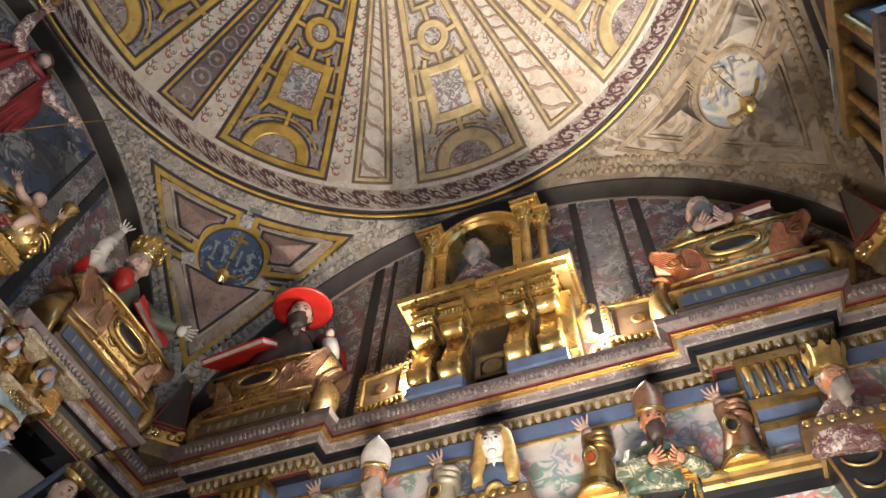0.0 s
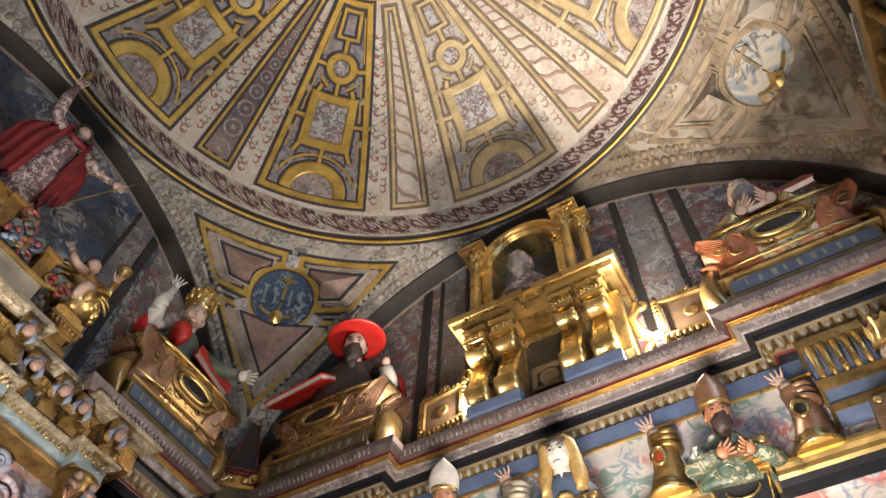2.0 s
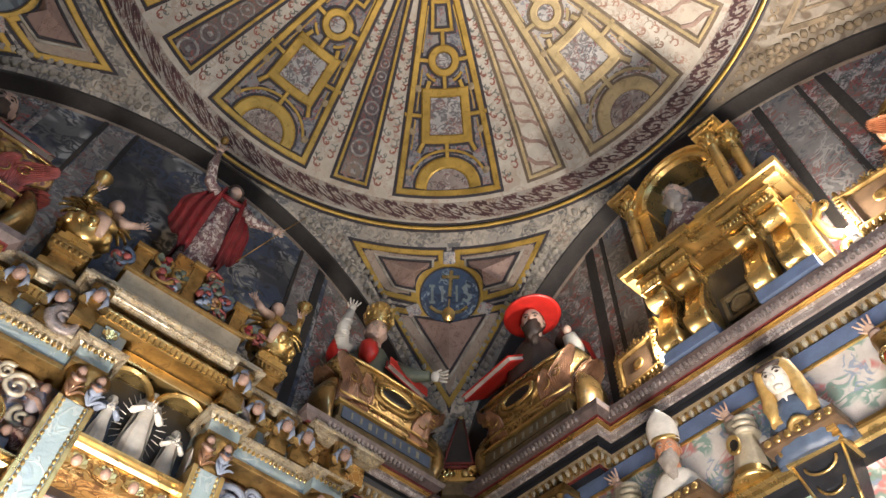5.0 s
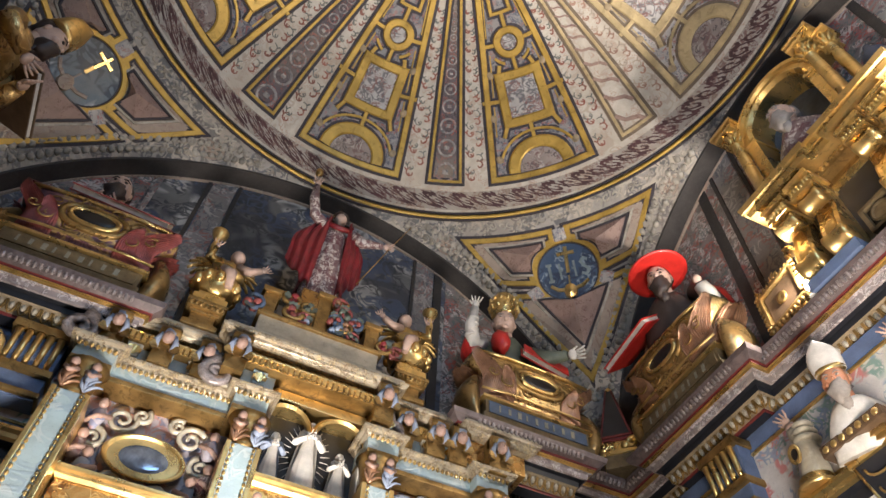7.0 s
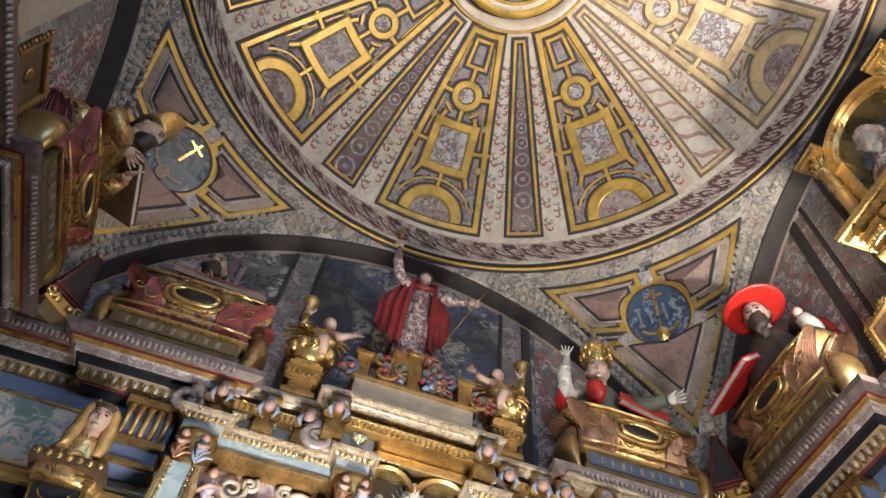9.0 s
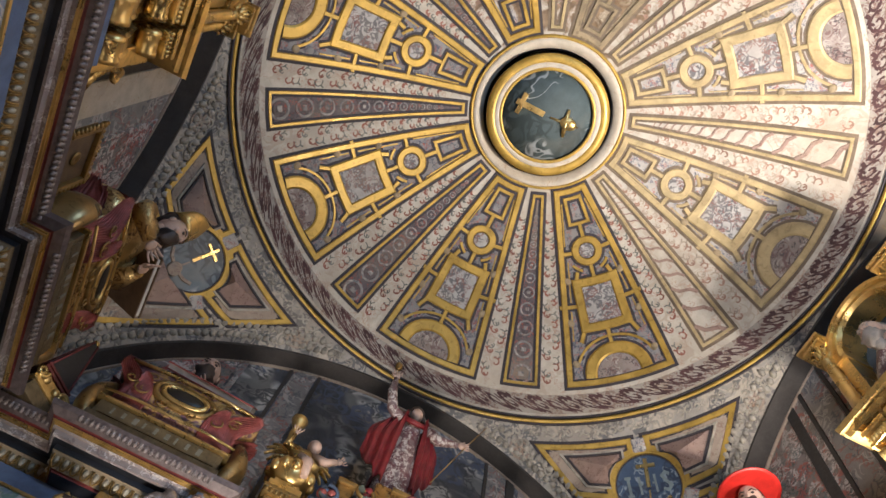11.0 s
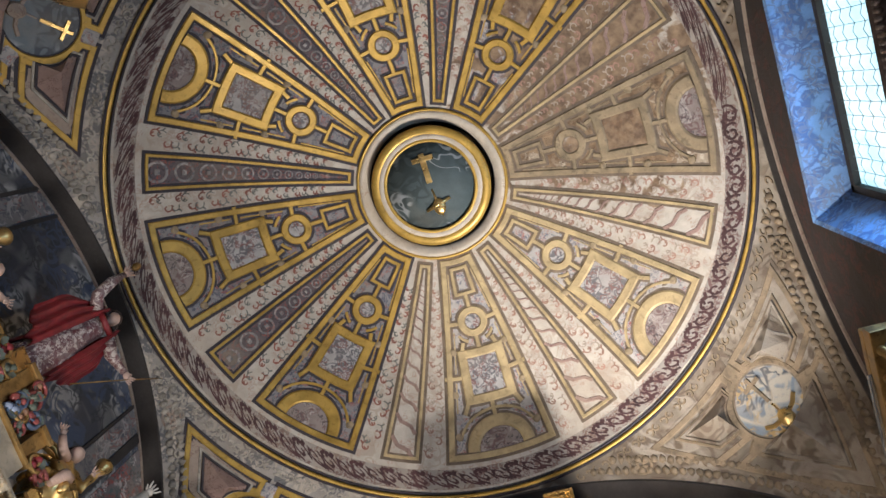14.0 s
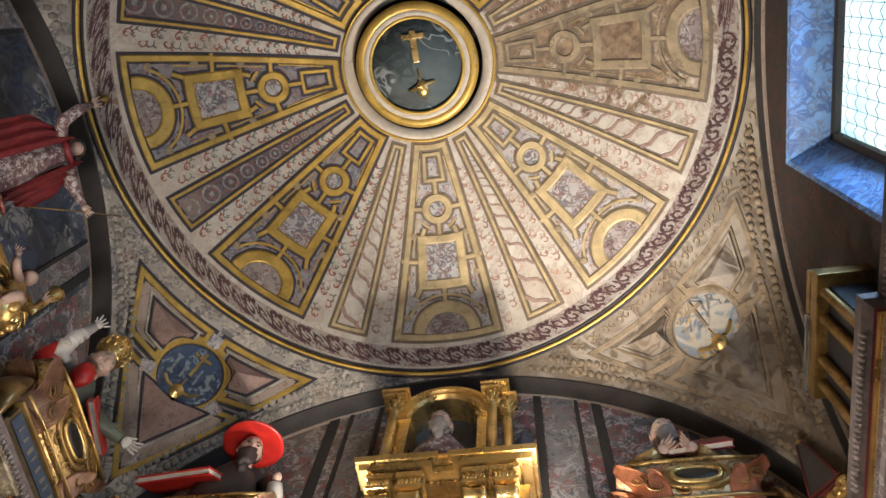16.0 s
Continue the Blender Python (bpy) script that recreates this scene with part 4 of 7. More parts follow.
# ---- window ----
def lattice_window():
    w = thing("window_1", wall_pose("east"), "leaded lattice window in a blue painted reveal", "window", kind="structure")
    x0, x1, z0, z1, d0, d1 = -0.64, 0.56, 4.76, 6.06, 0.05, 0.27
    e = 0.14
    for nm, q in (("reveal", [(x0 - e, d0, z1 + e), (x1 + e, d0, z1 + e), (x1, d1, z1), (x0, d1, z1)]), ("reveal", [(x0 - e, d0, z0 - e), (x0 - e, d0, z1 + e), (x0, d1, z1), (x0, d1, z0)]),
                  ("reveal", [(x1 + e, d0, z0 - e), (x1 + e, d0, z1 + e), (x1, d1, z1), (x1, d1, z0)]), ("sill", [(x0 - e, d0, z0 - e), (x1 + e, d0, z0 - e), (x1, d1, z0), (x0, d1, z0)])):
        bm = bmesh.new()
        c = Vector(((x0 + x1) / 2, 0.3, (z0 + z1) / 2))
        loft(bm, [[Vector(p) for p in q], [Vector(p) + (Vector(p) - c).normalized() * 0.04 for p in q]], True, True)
        part(nm, bm, BLUEPAINT, w)
    bm = bmesh.new()
    for a, b, c, dd in ((x0, x0 + 0.05, z0, z1), (x1 - 0.05, x1, z0, z1), (x0, x1, z0, z0 + 0.05), (x0, x1, z1 - 0.05, z1)):
        box(bm, a, b, d1 - 0.03, d1 + 0.03, c, dd, 0, 0.006)
    part("window_frame", bm, ARCH, w)
    bm = bmesh.new()
    k = 0
    x = x0 + 0.05
    while x < x1 - 0.05:
        tube(bm, [(x, d1, z0), (x, d1, z1)], 0.0022, 5)
        x += 0.085
    z = z0 + 0.08
    while z < z1:
        pts = []
        xx = x0 + 0.05
        j = 0
        while xx < x1:
            pts.append((xx, d1, z + (0.02 if j % 2 else -0.02)))
            xx, j = xx + 0.0425, j + 1
        tube(bm, pts, 0.0022, 5)
        z += 0.12
    part("lead_lattice", bm, LEAD, w)
    m, t, b = nt("bright_sky_glass")
    b.inputs["Base Color"].default_value = (0.8, 0.9, 0.92, 1)
    b.inputs["Roughness"].default_value = 0.3
    n = noise_of(t, coords(t), 2.0, 2.0)
    t.links.new(blend(t, remap(t, n, 0.35, 0.65), (0.50, 0.88, 1.0), (0.85, 1.0, 1.0)), b.inputs["Emission Color"])
    b.inputs["Emission Strength"].default_value = 1.35
    bm = bmesh.new()
    box(bm, x0, x1, d1 + 0.012, d1 + 0.02, z0, z1)
    part("pane", bm, m, w, "milky daylit glass")


lattice_window()


# ---- painted divisions of the lunettes ----
def lunette_strip(parent, x0, x1, material, proud=0.012, name="painted_pilaster"):
    """An upright painted band on a lunette, ending under the arch."""
    bm = bmesh.new()
    n = 6
    top = [(x0 + (x1 - x0) * k / n, ARCH_C + math.sqrt(max(0.02, (ARCH_R - 0.005) ** 2 - (x0 + (x1 - x0) * k / n) ** 2))) for k in range(n + 1)]
    slab(bm, [(x1, 4.45), (x0, 4.45)] + top, DEEP - proud, DEEP - 0.0005)
    o = part(name, bm, material, parent)
    return o


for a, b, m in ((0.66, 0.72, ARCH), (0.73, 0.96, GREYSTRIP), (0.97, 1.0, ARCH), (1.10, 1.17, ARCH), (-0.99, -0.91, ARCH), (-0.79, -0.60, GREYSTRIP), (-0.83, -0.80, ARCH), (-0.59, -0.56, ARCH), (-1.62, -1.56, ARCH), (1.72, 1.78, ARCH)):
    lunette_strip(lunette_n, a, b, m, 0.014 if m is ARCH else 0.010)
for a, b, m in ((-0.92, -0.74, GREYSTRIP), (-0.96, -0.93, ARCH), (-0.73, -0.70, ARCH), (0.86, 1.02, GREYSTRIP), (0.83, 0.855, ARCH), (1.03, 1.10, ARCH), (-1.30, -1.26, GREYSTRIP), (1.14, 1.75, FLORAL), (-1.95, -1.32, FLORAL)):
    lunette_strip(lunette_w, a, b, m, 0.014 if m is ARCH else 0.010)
for a, b, m in ((0.60, 0.66, ARCH), (0.67, 0.9, CREAM), (1.1, 1.8, FLORAL)):
    lunette_strip(lunette_s, a, b, m)


# ---- frieze below the cornice ----
def frieze(side, x0, x1, off):
    f = thing("frieze_" + side, wall_pose(side), "painted frieze with arabesques between blue and gold bands", "frieze", kind="structure")
    for nm, z0, z1, y, m in (("blue_band", 4.13, 4.237, -0.012, BLUEBAND), ("gold_line", 4.115, 4.13, -0.02, GOLD), ("arabesque_panel", 3.74, 4.115, -0.008, ARABESQUE), ("gold_line", 3.725, 3.74, -0.02, GOLD), ("blue_band", 3.65, 3.725, -0.012, BLUEBAND)):
        bm = bmesh.new()
        box(bm, x0, x1, off + y, off + 0.02, z0, z1)
        part(nm, bm, m, f)
    for nm, sec, m in (("shelf_cornice", [(0.0, 3.65), (0.12, 3.645), (0.125, 3.625), (0.105, 3.615), (0.10, 3.595), (0.085, 3.585)], GOLD), ("shelf_black", [(0.085, 3.585), (0.04, 3.582), (0.035, 3.53)], BLACK), ("lower_field", [(0.035, 3.53), (0.0, 3.525), (0.0, 2.9)], ARABESQUE)):
        bm = bmesh.new()
        sweep(bm, [(x0, off), (x1, off)], sec)
        part(nm, bm, m, f)
    return f


frieze("north", -2.3, 2.4, -0.002)
frieze("west", -2.4, -1.05, -0.13)
frieze("south", -2.4, 2.4, -0.11)
frieze("east", -2.4, 2.4, -0.01)


def frieze_pilaster(m, label):
    """A short pilaster with a fluted blue and gold capital under a break of the cornice."""
    p = thing("pilaster", m, label, "pilaster", "pilasters under the cornice")
    bm = bmesh.new()
    box(bm, -0.13, 0.13, -0.11, 0.0, -0.11, 0.28, 0, 0.006)
    part("block", bm, BLUEBAND, p)
    for k in range(5):
        bm = bmesh.new()
        tube(bm, [(-0.10 + 0.05 * k, -0.112, 0.06), (-0.10 + 0.05 * k, -0.125, 0.16), (-0.10 + 0.05 * k, -0.14, 0.25)], [0.014, 0.016, 0.02], 8)
        part("flute", bm, GOLD, p)
    for z, h, d in ((0.02, 0.04, 0.14), (0.26, 0.05, 0.15), (-0.10, 0.03, 0.13)):
        bm = bmesh.new()
        box(bm, -0.145, 0.145, -d, 0.0, z, z + h, 0, 0.008)
        part("moulding", bm, GOLD_DARK, p)
    return p


pil = frieze_pilaster(wall_pose("north", 1.45, 0.0, 3.90), "short pilaster with a fluted blue and gold capital")
copy_thing(pil, wall_pose("north", -1.36, 0.0, 3.90))
copy_thing(pil, wall_pose("south", 1.5, -0.12, 3.90))
copy_thing(pil, wall_pose("west", -1.22, -0.14, 3.90))


# ---- carved pieces ----
def fan(bm, at, size, lobes, spread, tilt=0.0, curl=0.35, mi=0, side=1, lean=0.0):
    """A fan of curling acanthus lobes in the (x, z) plane that bends towards the room."""
    at = Vector(at)
    for k in range(lobes):
        a = radians(tilt - spread / 2 + spread * k / max(1, lobes - 1))
        ln = size * (0.78 + 0.22 * math.cos((k / max(1, lobes - 1) - 0.5) * 2.6))
        pts, rad = [], []
        for j in range(7):
            t = j / 6
            bend = a + side * curl * t * t
            pts.append(at + Vector((math.sin(bend) * ln * t, -0.12 * size * math.sin(t * 3.0) - lean * t, math.cos(bend) * ln * t)))
            rad.append(size * (0.045 + 0.075 * math.sin(min(1.0, t * 1.15) * 2.7)) * (1 - 0.35 * t))
        tube(bm, pts, rad, 7, mi, 0.6)


def shell(bm, at, size, spread, tilt, ribs, out=0.35, mi=0):
    """A ribbed, scalloped leaf in the (x, z) plane whose tip curls towards the room."""
    rows, n, m = [], ribs * 6, 9
    for j in range(m + 1):
        t = j / m
        row = []
        for k in range(n + 1):
            u = k / n
            a = radians(tilt + spread * (u - 0.5))
            edge = 1 + 0.10 * abs(math.sin(u * ribs * math.pi)) - 0.22 * (2 * u - 1) ** 2
            r = size * t * edge
            lift = size * (0.10 * math.sin(t * 2.4) + out * t ** 3 * 0.5) + size * 0.05 * abs(math.sin(u * ribs * math.pi)) * t
            row.append((at[0] + r * math.sin(a), at[1] - lift, at[2] + r * math.cos(a)))
        rows.append(row)
    loft(bm, rows, False, False, mi, True)
    loft(bm, [[(x, y + 0.012 + 0.02 * (1 - j / m), z) for x, y, z in row] for j, row in enumerate(rows)], False, False, mi, True)


def curl(bm, cx, cz, r, a0, turns, y, thick, mi=0):
    pts = spiral(cx, cz, r, r * 0.18, a0, turns, y)
    tube(bm, pts, [thick * (1 - 0.5 * k / len(pts)) for k in range(len(pts))], 7, mi)


def bars_of_writing(bm, x0, x1, z, y, n, h):
    """Illegible or withheld lettering as plain upright bars."""
    w = (x1 - x0) / n
    for k in range(n):
        box(bm, x0 + w * (k + 0.18), x0 + w * (k + 0.72), y - 0.002, y + 0.002, z - h / 2, z + h / 2)


def chest(m, label, body, leaf, tablet, lid, slot=DARKGLASS, length=0.42, feet=True):
    """A boat-shaped reliquary chest with an oval window, leaf ends and an inscribed plinth."""
    c = thing("reliquary_chest", m @ Matrix.Diagonal((1.06, 1.0, 0.99, 1)), label, "reliquary", "reliquary chests")
    bm = bmesh.new()
    box(bm, -0.37, 0.37, -0.17, 0.13, 0.0, 0.05, 0, 0.006)
    box(bm, -0.35, 0.35, -0.155, 0.12, 0.05, 0.17, 0, 0.004)
    part("plinth", bm, PLINTH, c)
    bm = bmesh.new()
    box(bm, -0.33, 0.33, -0.162, -0.15, 0.065, 0.155)
    part("inscription_tablet", bm, tablet, c)
    for k in range(9):
        bm = bmesh.new()
        bars_of_writing(bm, -0.27 + 0.06 * k, -0.25 + 0.06 * k + 0.012 * (k % 3), 0.11, -0.164, 1, 0.052 - 0.006 * (k % 2))
        part("letter_bar", bm, LETTER, c)
    bm = bmesh.new()
    box(bm, -0.375, 0.375, -0.178, 0.13, 0.17, 0.19, 0, 0.006)
    part("plinth_moulding", bm, GOLD, c)
    # body: rounded plan that swells and flares upwards
    def body_at(t, a, off=0.0):
        ln = length * (0.74 + 0.26 * max(t, 0) ** 1.6) + 0.02 * math.sin(t * 9) + off
        d = 0.13 + 0.07 * math.sin(min(1, t * 1.1) * 2.6) + 0.015 * t + off
        ca, sa = math.cos(a), math.sin(a)
        return (ln * math.copysign(abs(ca) ** 0.55, ca), d * math.copysign(abs(sa) ** 0.55, sa), 0.19 + 0.40 * t)

    bm = bmesh.new()
    n = 44
    loft(bm, [[body_at(k / 12, 6.2832 * q / n) for q in range(n)] for k in range(13)], True, True, 0, True)
    part("body", bm, body, c)
    bm = bmesh.new()
    rows = []
    for k in range(9):
        a = math.pi * k / 8
        rows.append([((length + 0.012) * 0.94 * x, -0.02 - 0.15 * math.cos(a), 0.585 + 0.05 * math.sin(a)) for x in (-1, -0.6, 0, 0.6, 1)])
    loft(bm, rows, False, False, 0, True)
    part("lid", bm, lid, c)
    for z, d, w in ((0.56, 0.19, 0.012), (0.245, 0.185, 0.009)):
        bm = bmesh.new()
        tube(bm, [(-length * 0.9, -d * 0.9, z), (-length * 0.5, -d, z), (length * 0.5, -d, z), (length * 0.9, -d * 0.9, z)], w, 8)
        part("rim", bm, GOLD, c)
    # oval window
    for nm, rx, rz, th, mm, y in (("outer_oval_frame", 0.165, 0.09, 0.020, GOLD_DARK, -0.205), ("oval_frame", 0.125, 0.058, 0.016, GOLD, -0.215)):
        bm = bmesh.new()
        pts = []
        for k in range(33):
            a = 6.2832 * k / 32
            ca, sa = math.cos(a), math.sin(a)
            pts.append((rx * math.copysign(abs(ca) ** 0.75, ca), y + 0.012 * abs(sa), 0.405 + rz * math.copysign(abs(sa) ** 0.8, sa)))
        tube(bm, pts, th, 8)
        part(nm, bm, mm, c)
    bm = bmesh.new()
    lathe(bm, [(0.115, 0.0), (0.11, 0.008), (0.06, 0.012), (0.01, 0.013)], 28, pose(0, -0.205, 0.405) @ Matrix.Diagonal((1, 1, 0.46, 1)) @ pose(0, 0, 0, 90))
    part("relic_window", bm, slot, c, "dark oval glass")
    # leaves and scrolls
    for sgn in (-1, 1):
        for ac, span, tall in ((-36, 24, 1.0), (8, 22, 0.94), (-64, 13, 0.62)):
            bm = bmesh.new()
            rows = []
            for v in range(10):
                q = v / 9
                row = []
                for k in range(45):
                    u = k / 22 - 1
                    t = 0.02 + tall * q * (1 - 0.22 * u * u) * (1 - 0.05 * abs(math.sin(u * 5.5 * math.pi)) * q)
                    a = radians(ac + span * u * (0.5 + 0.5 * math.sin(math.pi * min(1, 0.15 + q * 0.8))))
                    x, y, z = body_at(t, a, 0.007 + 0.014 * abs(math.cos(u * 5.5 * math.pi)) * (0.3 + 0.7 * math.sin(q * 2.6)) + 0.03 * q ** 5)
                    row.append((sgn * x, y, z))
                rows.append(row)
            loft(bm, rows, False, False, 0, True)
            part("leaf_end", bm, leaf, c)
        for x, z, r, a0, tn in ((0.215, 0.46, 0.055, 0.4, 1.4), (0.215, 0.335, 0.05, 2.6, -1.3), (0.08, 0.515, 0.04, 0, 1.2), (0.08, 0.29, 0.04, 3, -1.2), (0.31, 0.40, 0.045, 1, 1.2)):
            bm = bmesh.new()
            curl(bm, sgn * x, z, r, a0, sgn * tn, -0.203 if x < 0.3 else -0.19, 0.007)
            part("scroll", bm, GOLD_DARK, c)
        if feet:
            bm = bmesh.new()
            rows = []
            for k in range(9):
                t = k / 8
                r = 0.10 * math.sin(0.5 + t * 2.3) + 0.02
                rows.append([(sgn * (0.375 + 0.05 * math.sin(t * 3) + r * 0.55 * math.cos(a)), -0.03 + r * 1.1 * math.sin(a), 0.012 + 0.40 * t) for a in [6.2832 * j / 14 for j in range(14)]])
            loft(bm, rows, True, True, 0, True)
            part("end_bulge", bm, BULGE, c)
    return c


def book(m, label, cover, w=0.30, h=0.22):
    b = thing("book", m, label, "book")
    for z in (-0.02, 0.02):
        bm = bmesh.new()
        box(bm, -w / 2, w / 2, -h / 2, h / 2, z - 0.005, z + 0.005, 0, 0.003)
        part("cover", bm, cover, b)
    bm = bmesh.new()
    box(bm, -w / 2 + 0.012, w / 2 - 0.008, -h / 2 + 0.01, h / 2 - 0.01, -0.015, 0.015)
    part("page_block", bm, PALE, b)
    return b


def bust(name, m, label, mats, kind, category="statue"):
    """A carved and painted bust as one plain mesh. mats: skin, cloth, hat, hair, trim."""
    bm = bmesh.new()
    # shoulders and chest under a mantle with folds
    rows = []
    for k in range(9):
        t = k / 8
        rx, ry = 0.19 * (1 - 0.62 * t ** 2.2), 0.105 * (1 - 0.45 * t ** 2)
        rows.append([(rx * math.cos(a) * (1 + 0.08 * math.sin(a * 9 + 2 * t)), ry * math.sin(a) * (1 + 0.10 * math.sin(a * 11 + 1 + 2 * t)), 0.30 * t) for a in [6.2832 * j / 28 for j in range(28)]])
    loft(bm, rows, True, True, 1, True)
    tube(bm, [(0, -0.005, 0.26), (0, -0.01, 0.36)], [0.055, 0.048], 10, 0)
    ball(bm, (0, -0.02, 0.415), (0.066, 0.08, 0.098), 14, 10, 0)
    ball(bm, (0, -0.10, 0.405), (0.012, 0.018, 0.022), 8, 5, 0)
    ball(bm, (0, -0.085, 0.352), (0.026, 0.018, 0.018), 8, 5, 0)
    for sgn in (-1, 1):
        ball(bm, (sgn * 0.027, -0.090, 0.427), (0.012, 0.008, 0.007), 6, 4, 3)
        ball(bm, (sgn * 0.033, -0.066, 0.397), (0.022, 0.024, 0.024), 8, 5, 0)
        tube(bm, [(sgn * 0.012, -0.098, 0.441), (sgn * 0.03, -0.094, 0.449), (sgn * 0.048, -0.076, 0.441)], [0.003, 0.004, 0.002], 6, 3)
        ball(bm, (sgn * 0.066, -0.005, 0.41), (0.010, 0.016, 0.024), 7, 5, 0)
    if kind in ("cardinal", "bearded", "bishop", "king"):
        ball(bm, (0, -0.075, 0.345), (0.052, 0.05, 0.075), 12, 8, 3, 0.5)
        ball(bm, (0, -0.06, 0.29), (0.035, 0.035, 0.06), 10, 6, 3, 0.5)
    ball(bm, (0, 0.03, 0.445), (0.073, 0.07, 0.084), 12, 8, 3, 0.25)
    if kind == "cardinal":
        lathe(bm, [(0.02, 0.095), (0.07, 0.085), (0.085, 0.05), (0.09, 0.03), (0.14, 0.03), (0.175, 0.01), (0.178, -0.006), (0.15, 0.004), (0.06, 0.01)], 30, pose(0.0, 0.03, 0.495, -19, -8, 0), 2)
    if kind == "tiara":
        lathe(bm, [(0.078, 0.0), (0.088, 0.02), (0.08, 0.035), (0.09, 0.06), (0.083, 0.08), (0.083, 0.10), (0.068, 0.13), (0.05, 0.165), (0.012, 0.19)], 20, pose(0, 0.0, 0.475, 6), 4)
        for k in range(12):
            a = 6.2832 * k / 12
            ball(bm, (0.09 * math.cos(a), 0.09 * math.sin(a), 0.535), (0.014, 0.014, 0.024), 6, 4, 4)
            ball(bm, (0.085 * math.cos(a + 0.2), 0.085 * math.sin(a + 0.2), 0.59), (0.012, 0.012, 0.02), 6, 4, 4)
    if kind == "bishop":
        rows = []
        for k in range(8):
            t = k / 7
            wx = 0.078 * (1 + 0.35 * t) * (1 - t ** 3)
            rows.append([((wx + 0.006) * math.cos(a), (0.075 * (1 - 0.7 * t) + 0.006) * math.sin(a), 0.475 + 0.21 * t) for a in [6.2832 * j / 18 for j in range(18)]])
        loft(bm, rows, True, True, 2, True)
        lathe(bm, [(0.078, 0.0), (0.086, 0.012), (0.082, 0.03), (0.075, 0.03)], 18, pose(0, 0, 0.47), 4)
    if kind == "king":
        lathe(bm, [(0.075, 0.0), (0.088, 0.02), (0.085, 0.05), (0.10, 0.12), (0.085, 0.13), (0.02, 0.14)], 18, pose(0, 0.01, 0.47), 4)
        rows = [[((r + 0.004 * math.sin(a * 10)) * math.cos(a), 0.01 + (r + 0.004 * math.sin(a * 10)) * math.sin(a), z + (0.028 * math.cos(a * 10) if z > 0.55 else 0)) for a in [6.2832 * j / 60 for j in range(60)]] for r, z in ((0.088, 0.475), (0.096, 0.50), (0.092, 0.53), (0.108, 0.60))]
        loft(bm, rows, True, False, 4, True)
    if kind == "lady":
        for sgn in (-1, 1):
            tube(bm, [(sgn * 0.03, -0.045, 0.505), (sgn * 0.066, -0.03, 0.46), (sgn * 0.076, -0.015, 0.38), (sgn * 0.088, -0.03, 0.28), (sgn * 0.09, -0.07, 0.18)], [0.026, 0.036, 0.040, 0.044, 0.032], 10, 4)
        ball(bm, (0, 0.025, 0.445), (0.08, 0.082, 0.09), 12, 8, 4, 0.2)
        lathe(bm, [(0.082, 0.0), (0.09, 0.012), (0.085, 0.03), (0.07, 0.035)], 20, pose(0, 0.0, 0.475, 10), 3)
        lathe(bm, [(0.05, 0.0), (0.055, 0.008), (0.035, 0.012), (0.03, 0.006)], 16, pose(0, -0.095, 0.13) @ pose(0, 0, 0, 90), 4)
    if kind == "veil":
        rows = []
        for k in range(10):
            t = k / 9
            rows.append([((0.09 + 0.10 * t) * math.sin(a), 0.02 + (0.085 + 0.03 * t) * math.cos(a) * 1.0, 0.54 - 0.42 * t + 0.01 * math.sin(a * 8)) for a in [-2.0 + 4.0 * j / 17 for j in range(18)]])
        loft(bm, rows, False, False, 2, True)
        lathe(bm, [(0.084, 0.0), (0.092, 0.014), (0.085, 0.04), (0.07, 0.04)], 18, pose(0, 0, 0.50, 8), 4)
    ob = tagged(part(name, bm, mats), label, category)
    ob.matrix_world = m
    return ob


def arm_to(bm, pts, radii, mi, hand_mi, palm=0.03):
    """A sleeve with folds that ends in a hand of four fingers and a thumb."""
    tube(bm, pts, radii, 12, mi)
    a, b = Vector(pts[-2]), Vector(pts[-1])
    d = (b - a).normalized()
    s = d.cross(Vector((0, 1, 0)))
    s = s.normalized() if s.length > 0.1 else Vector((1, 0, 0))
    ball(bm, b + d * palm, (palm, palm * 0.6, palm * 1.15), 9, 6, hand_mi)
    for k in range(4):
        o = b + d * palm * 1.7 + s * palm * (k - 1.5) * 0.5
        tube(bm, [o, o + d * palm * 0.8 + s * (k - 1.5) * 0.006, o + d * palm * 1.5 + s * (k - 1.5) * 0.012 + Vector((0, -0.012, 0))], [palm * 0.26, palm * 0.24, palm * 0.16], 6, hand_mi)
    o = b + d * palm * 0.8 + s * palm * 0.9
    tube(bm, [o, o + (d + s * 0.7) * palm * 1.1], [palm * 0.28, palm * 0.18], 6, hand_mi)


# ---- chests and busts on the cornice ----
TOP = LIP + 0.002
chest(wall_pose("north", -1.40, -0.08, TOP), "gilded boat-shaped reliquary chest with rose leaf ends", BODYGOLD, LEAFPINK, PLINTH, OLIVE)
chest(wall_pose("north", 1.53, -0.08, TOP), "cream and gold reliquary chest with flame-red leaves", BODYCREAM, LEAFFLAME, BLUETAB, OLIVE, length=0.39)
chest(wall_pose("west", 1.58, -0.24, TOP), "gilded reliquary chest on a blue inscribed plinth", BODYGOLD, LEAFPINK, BLUETAB, OLIVE)
chest(wall_pose("west", -1.30, -0.24, TOP), "plum and gold reliquary chest with crimson leaves on an inscribed plinth", BODYPLUM, LEAFRED, PLINTH, CRIMSON)
chest(wall_pose("south", 1.50, -0.24, TOP), "orange-gold reliquary chest with red leaves", BODYGOLD, LEAFRED, PLINTH, CRIMSON)

CT = TOP + 0.67


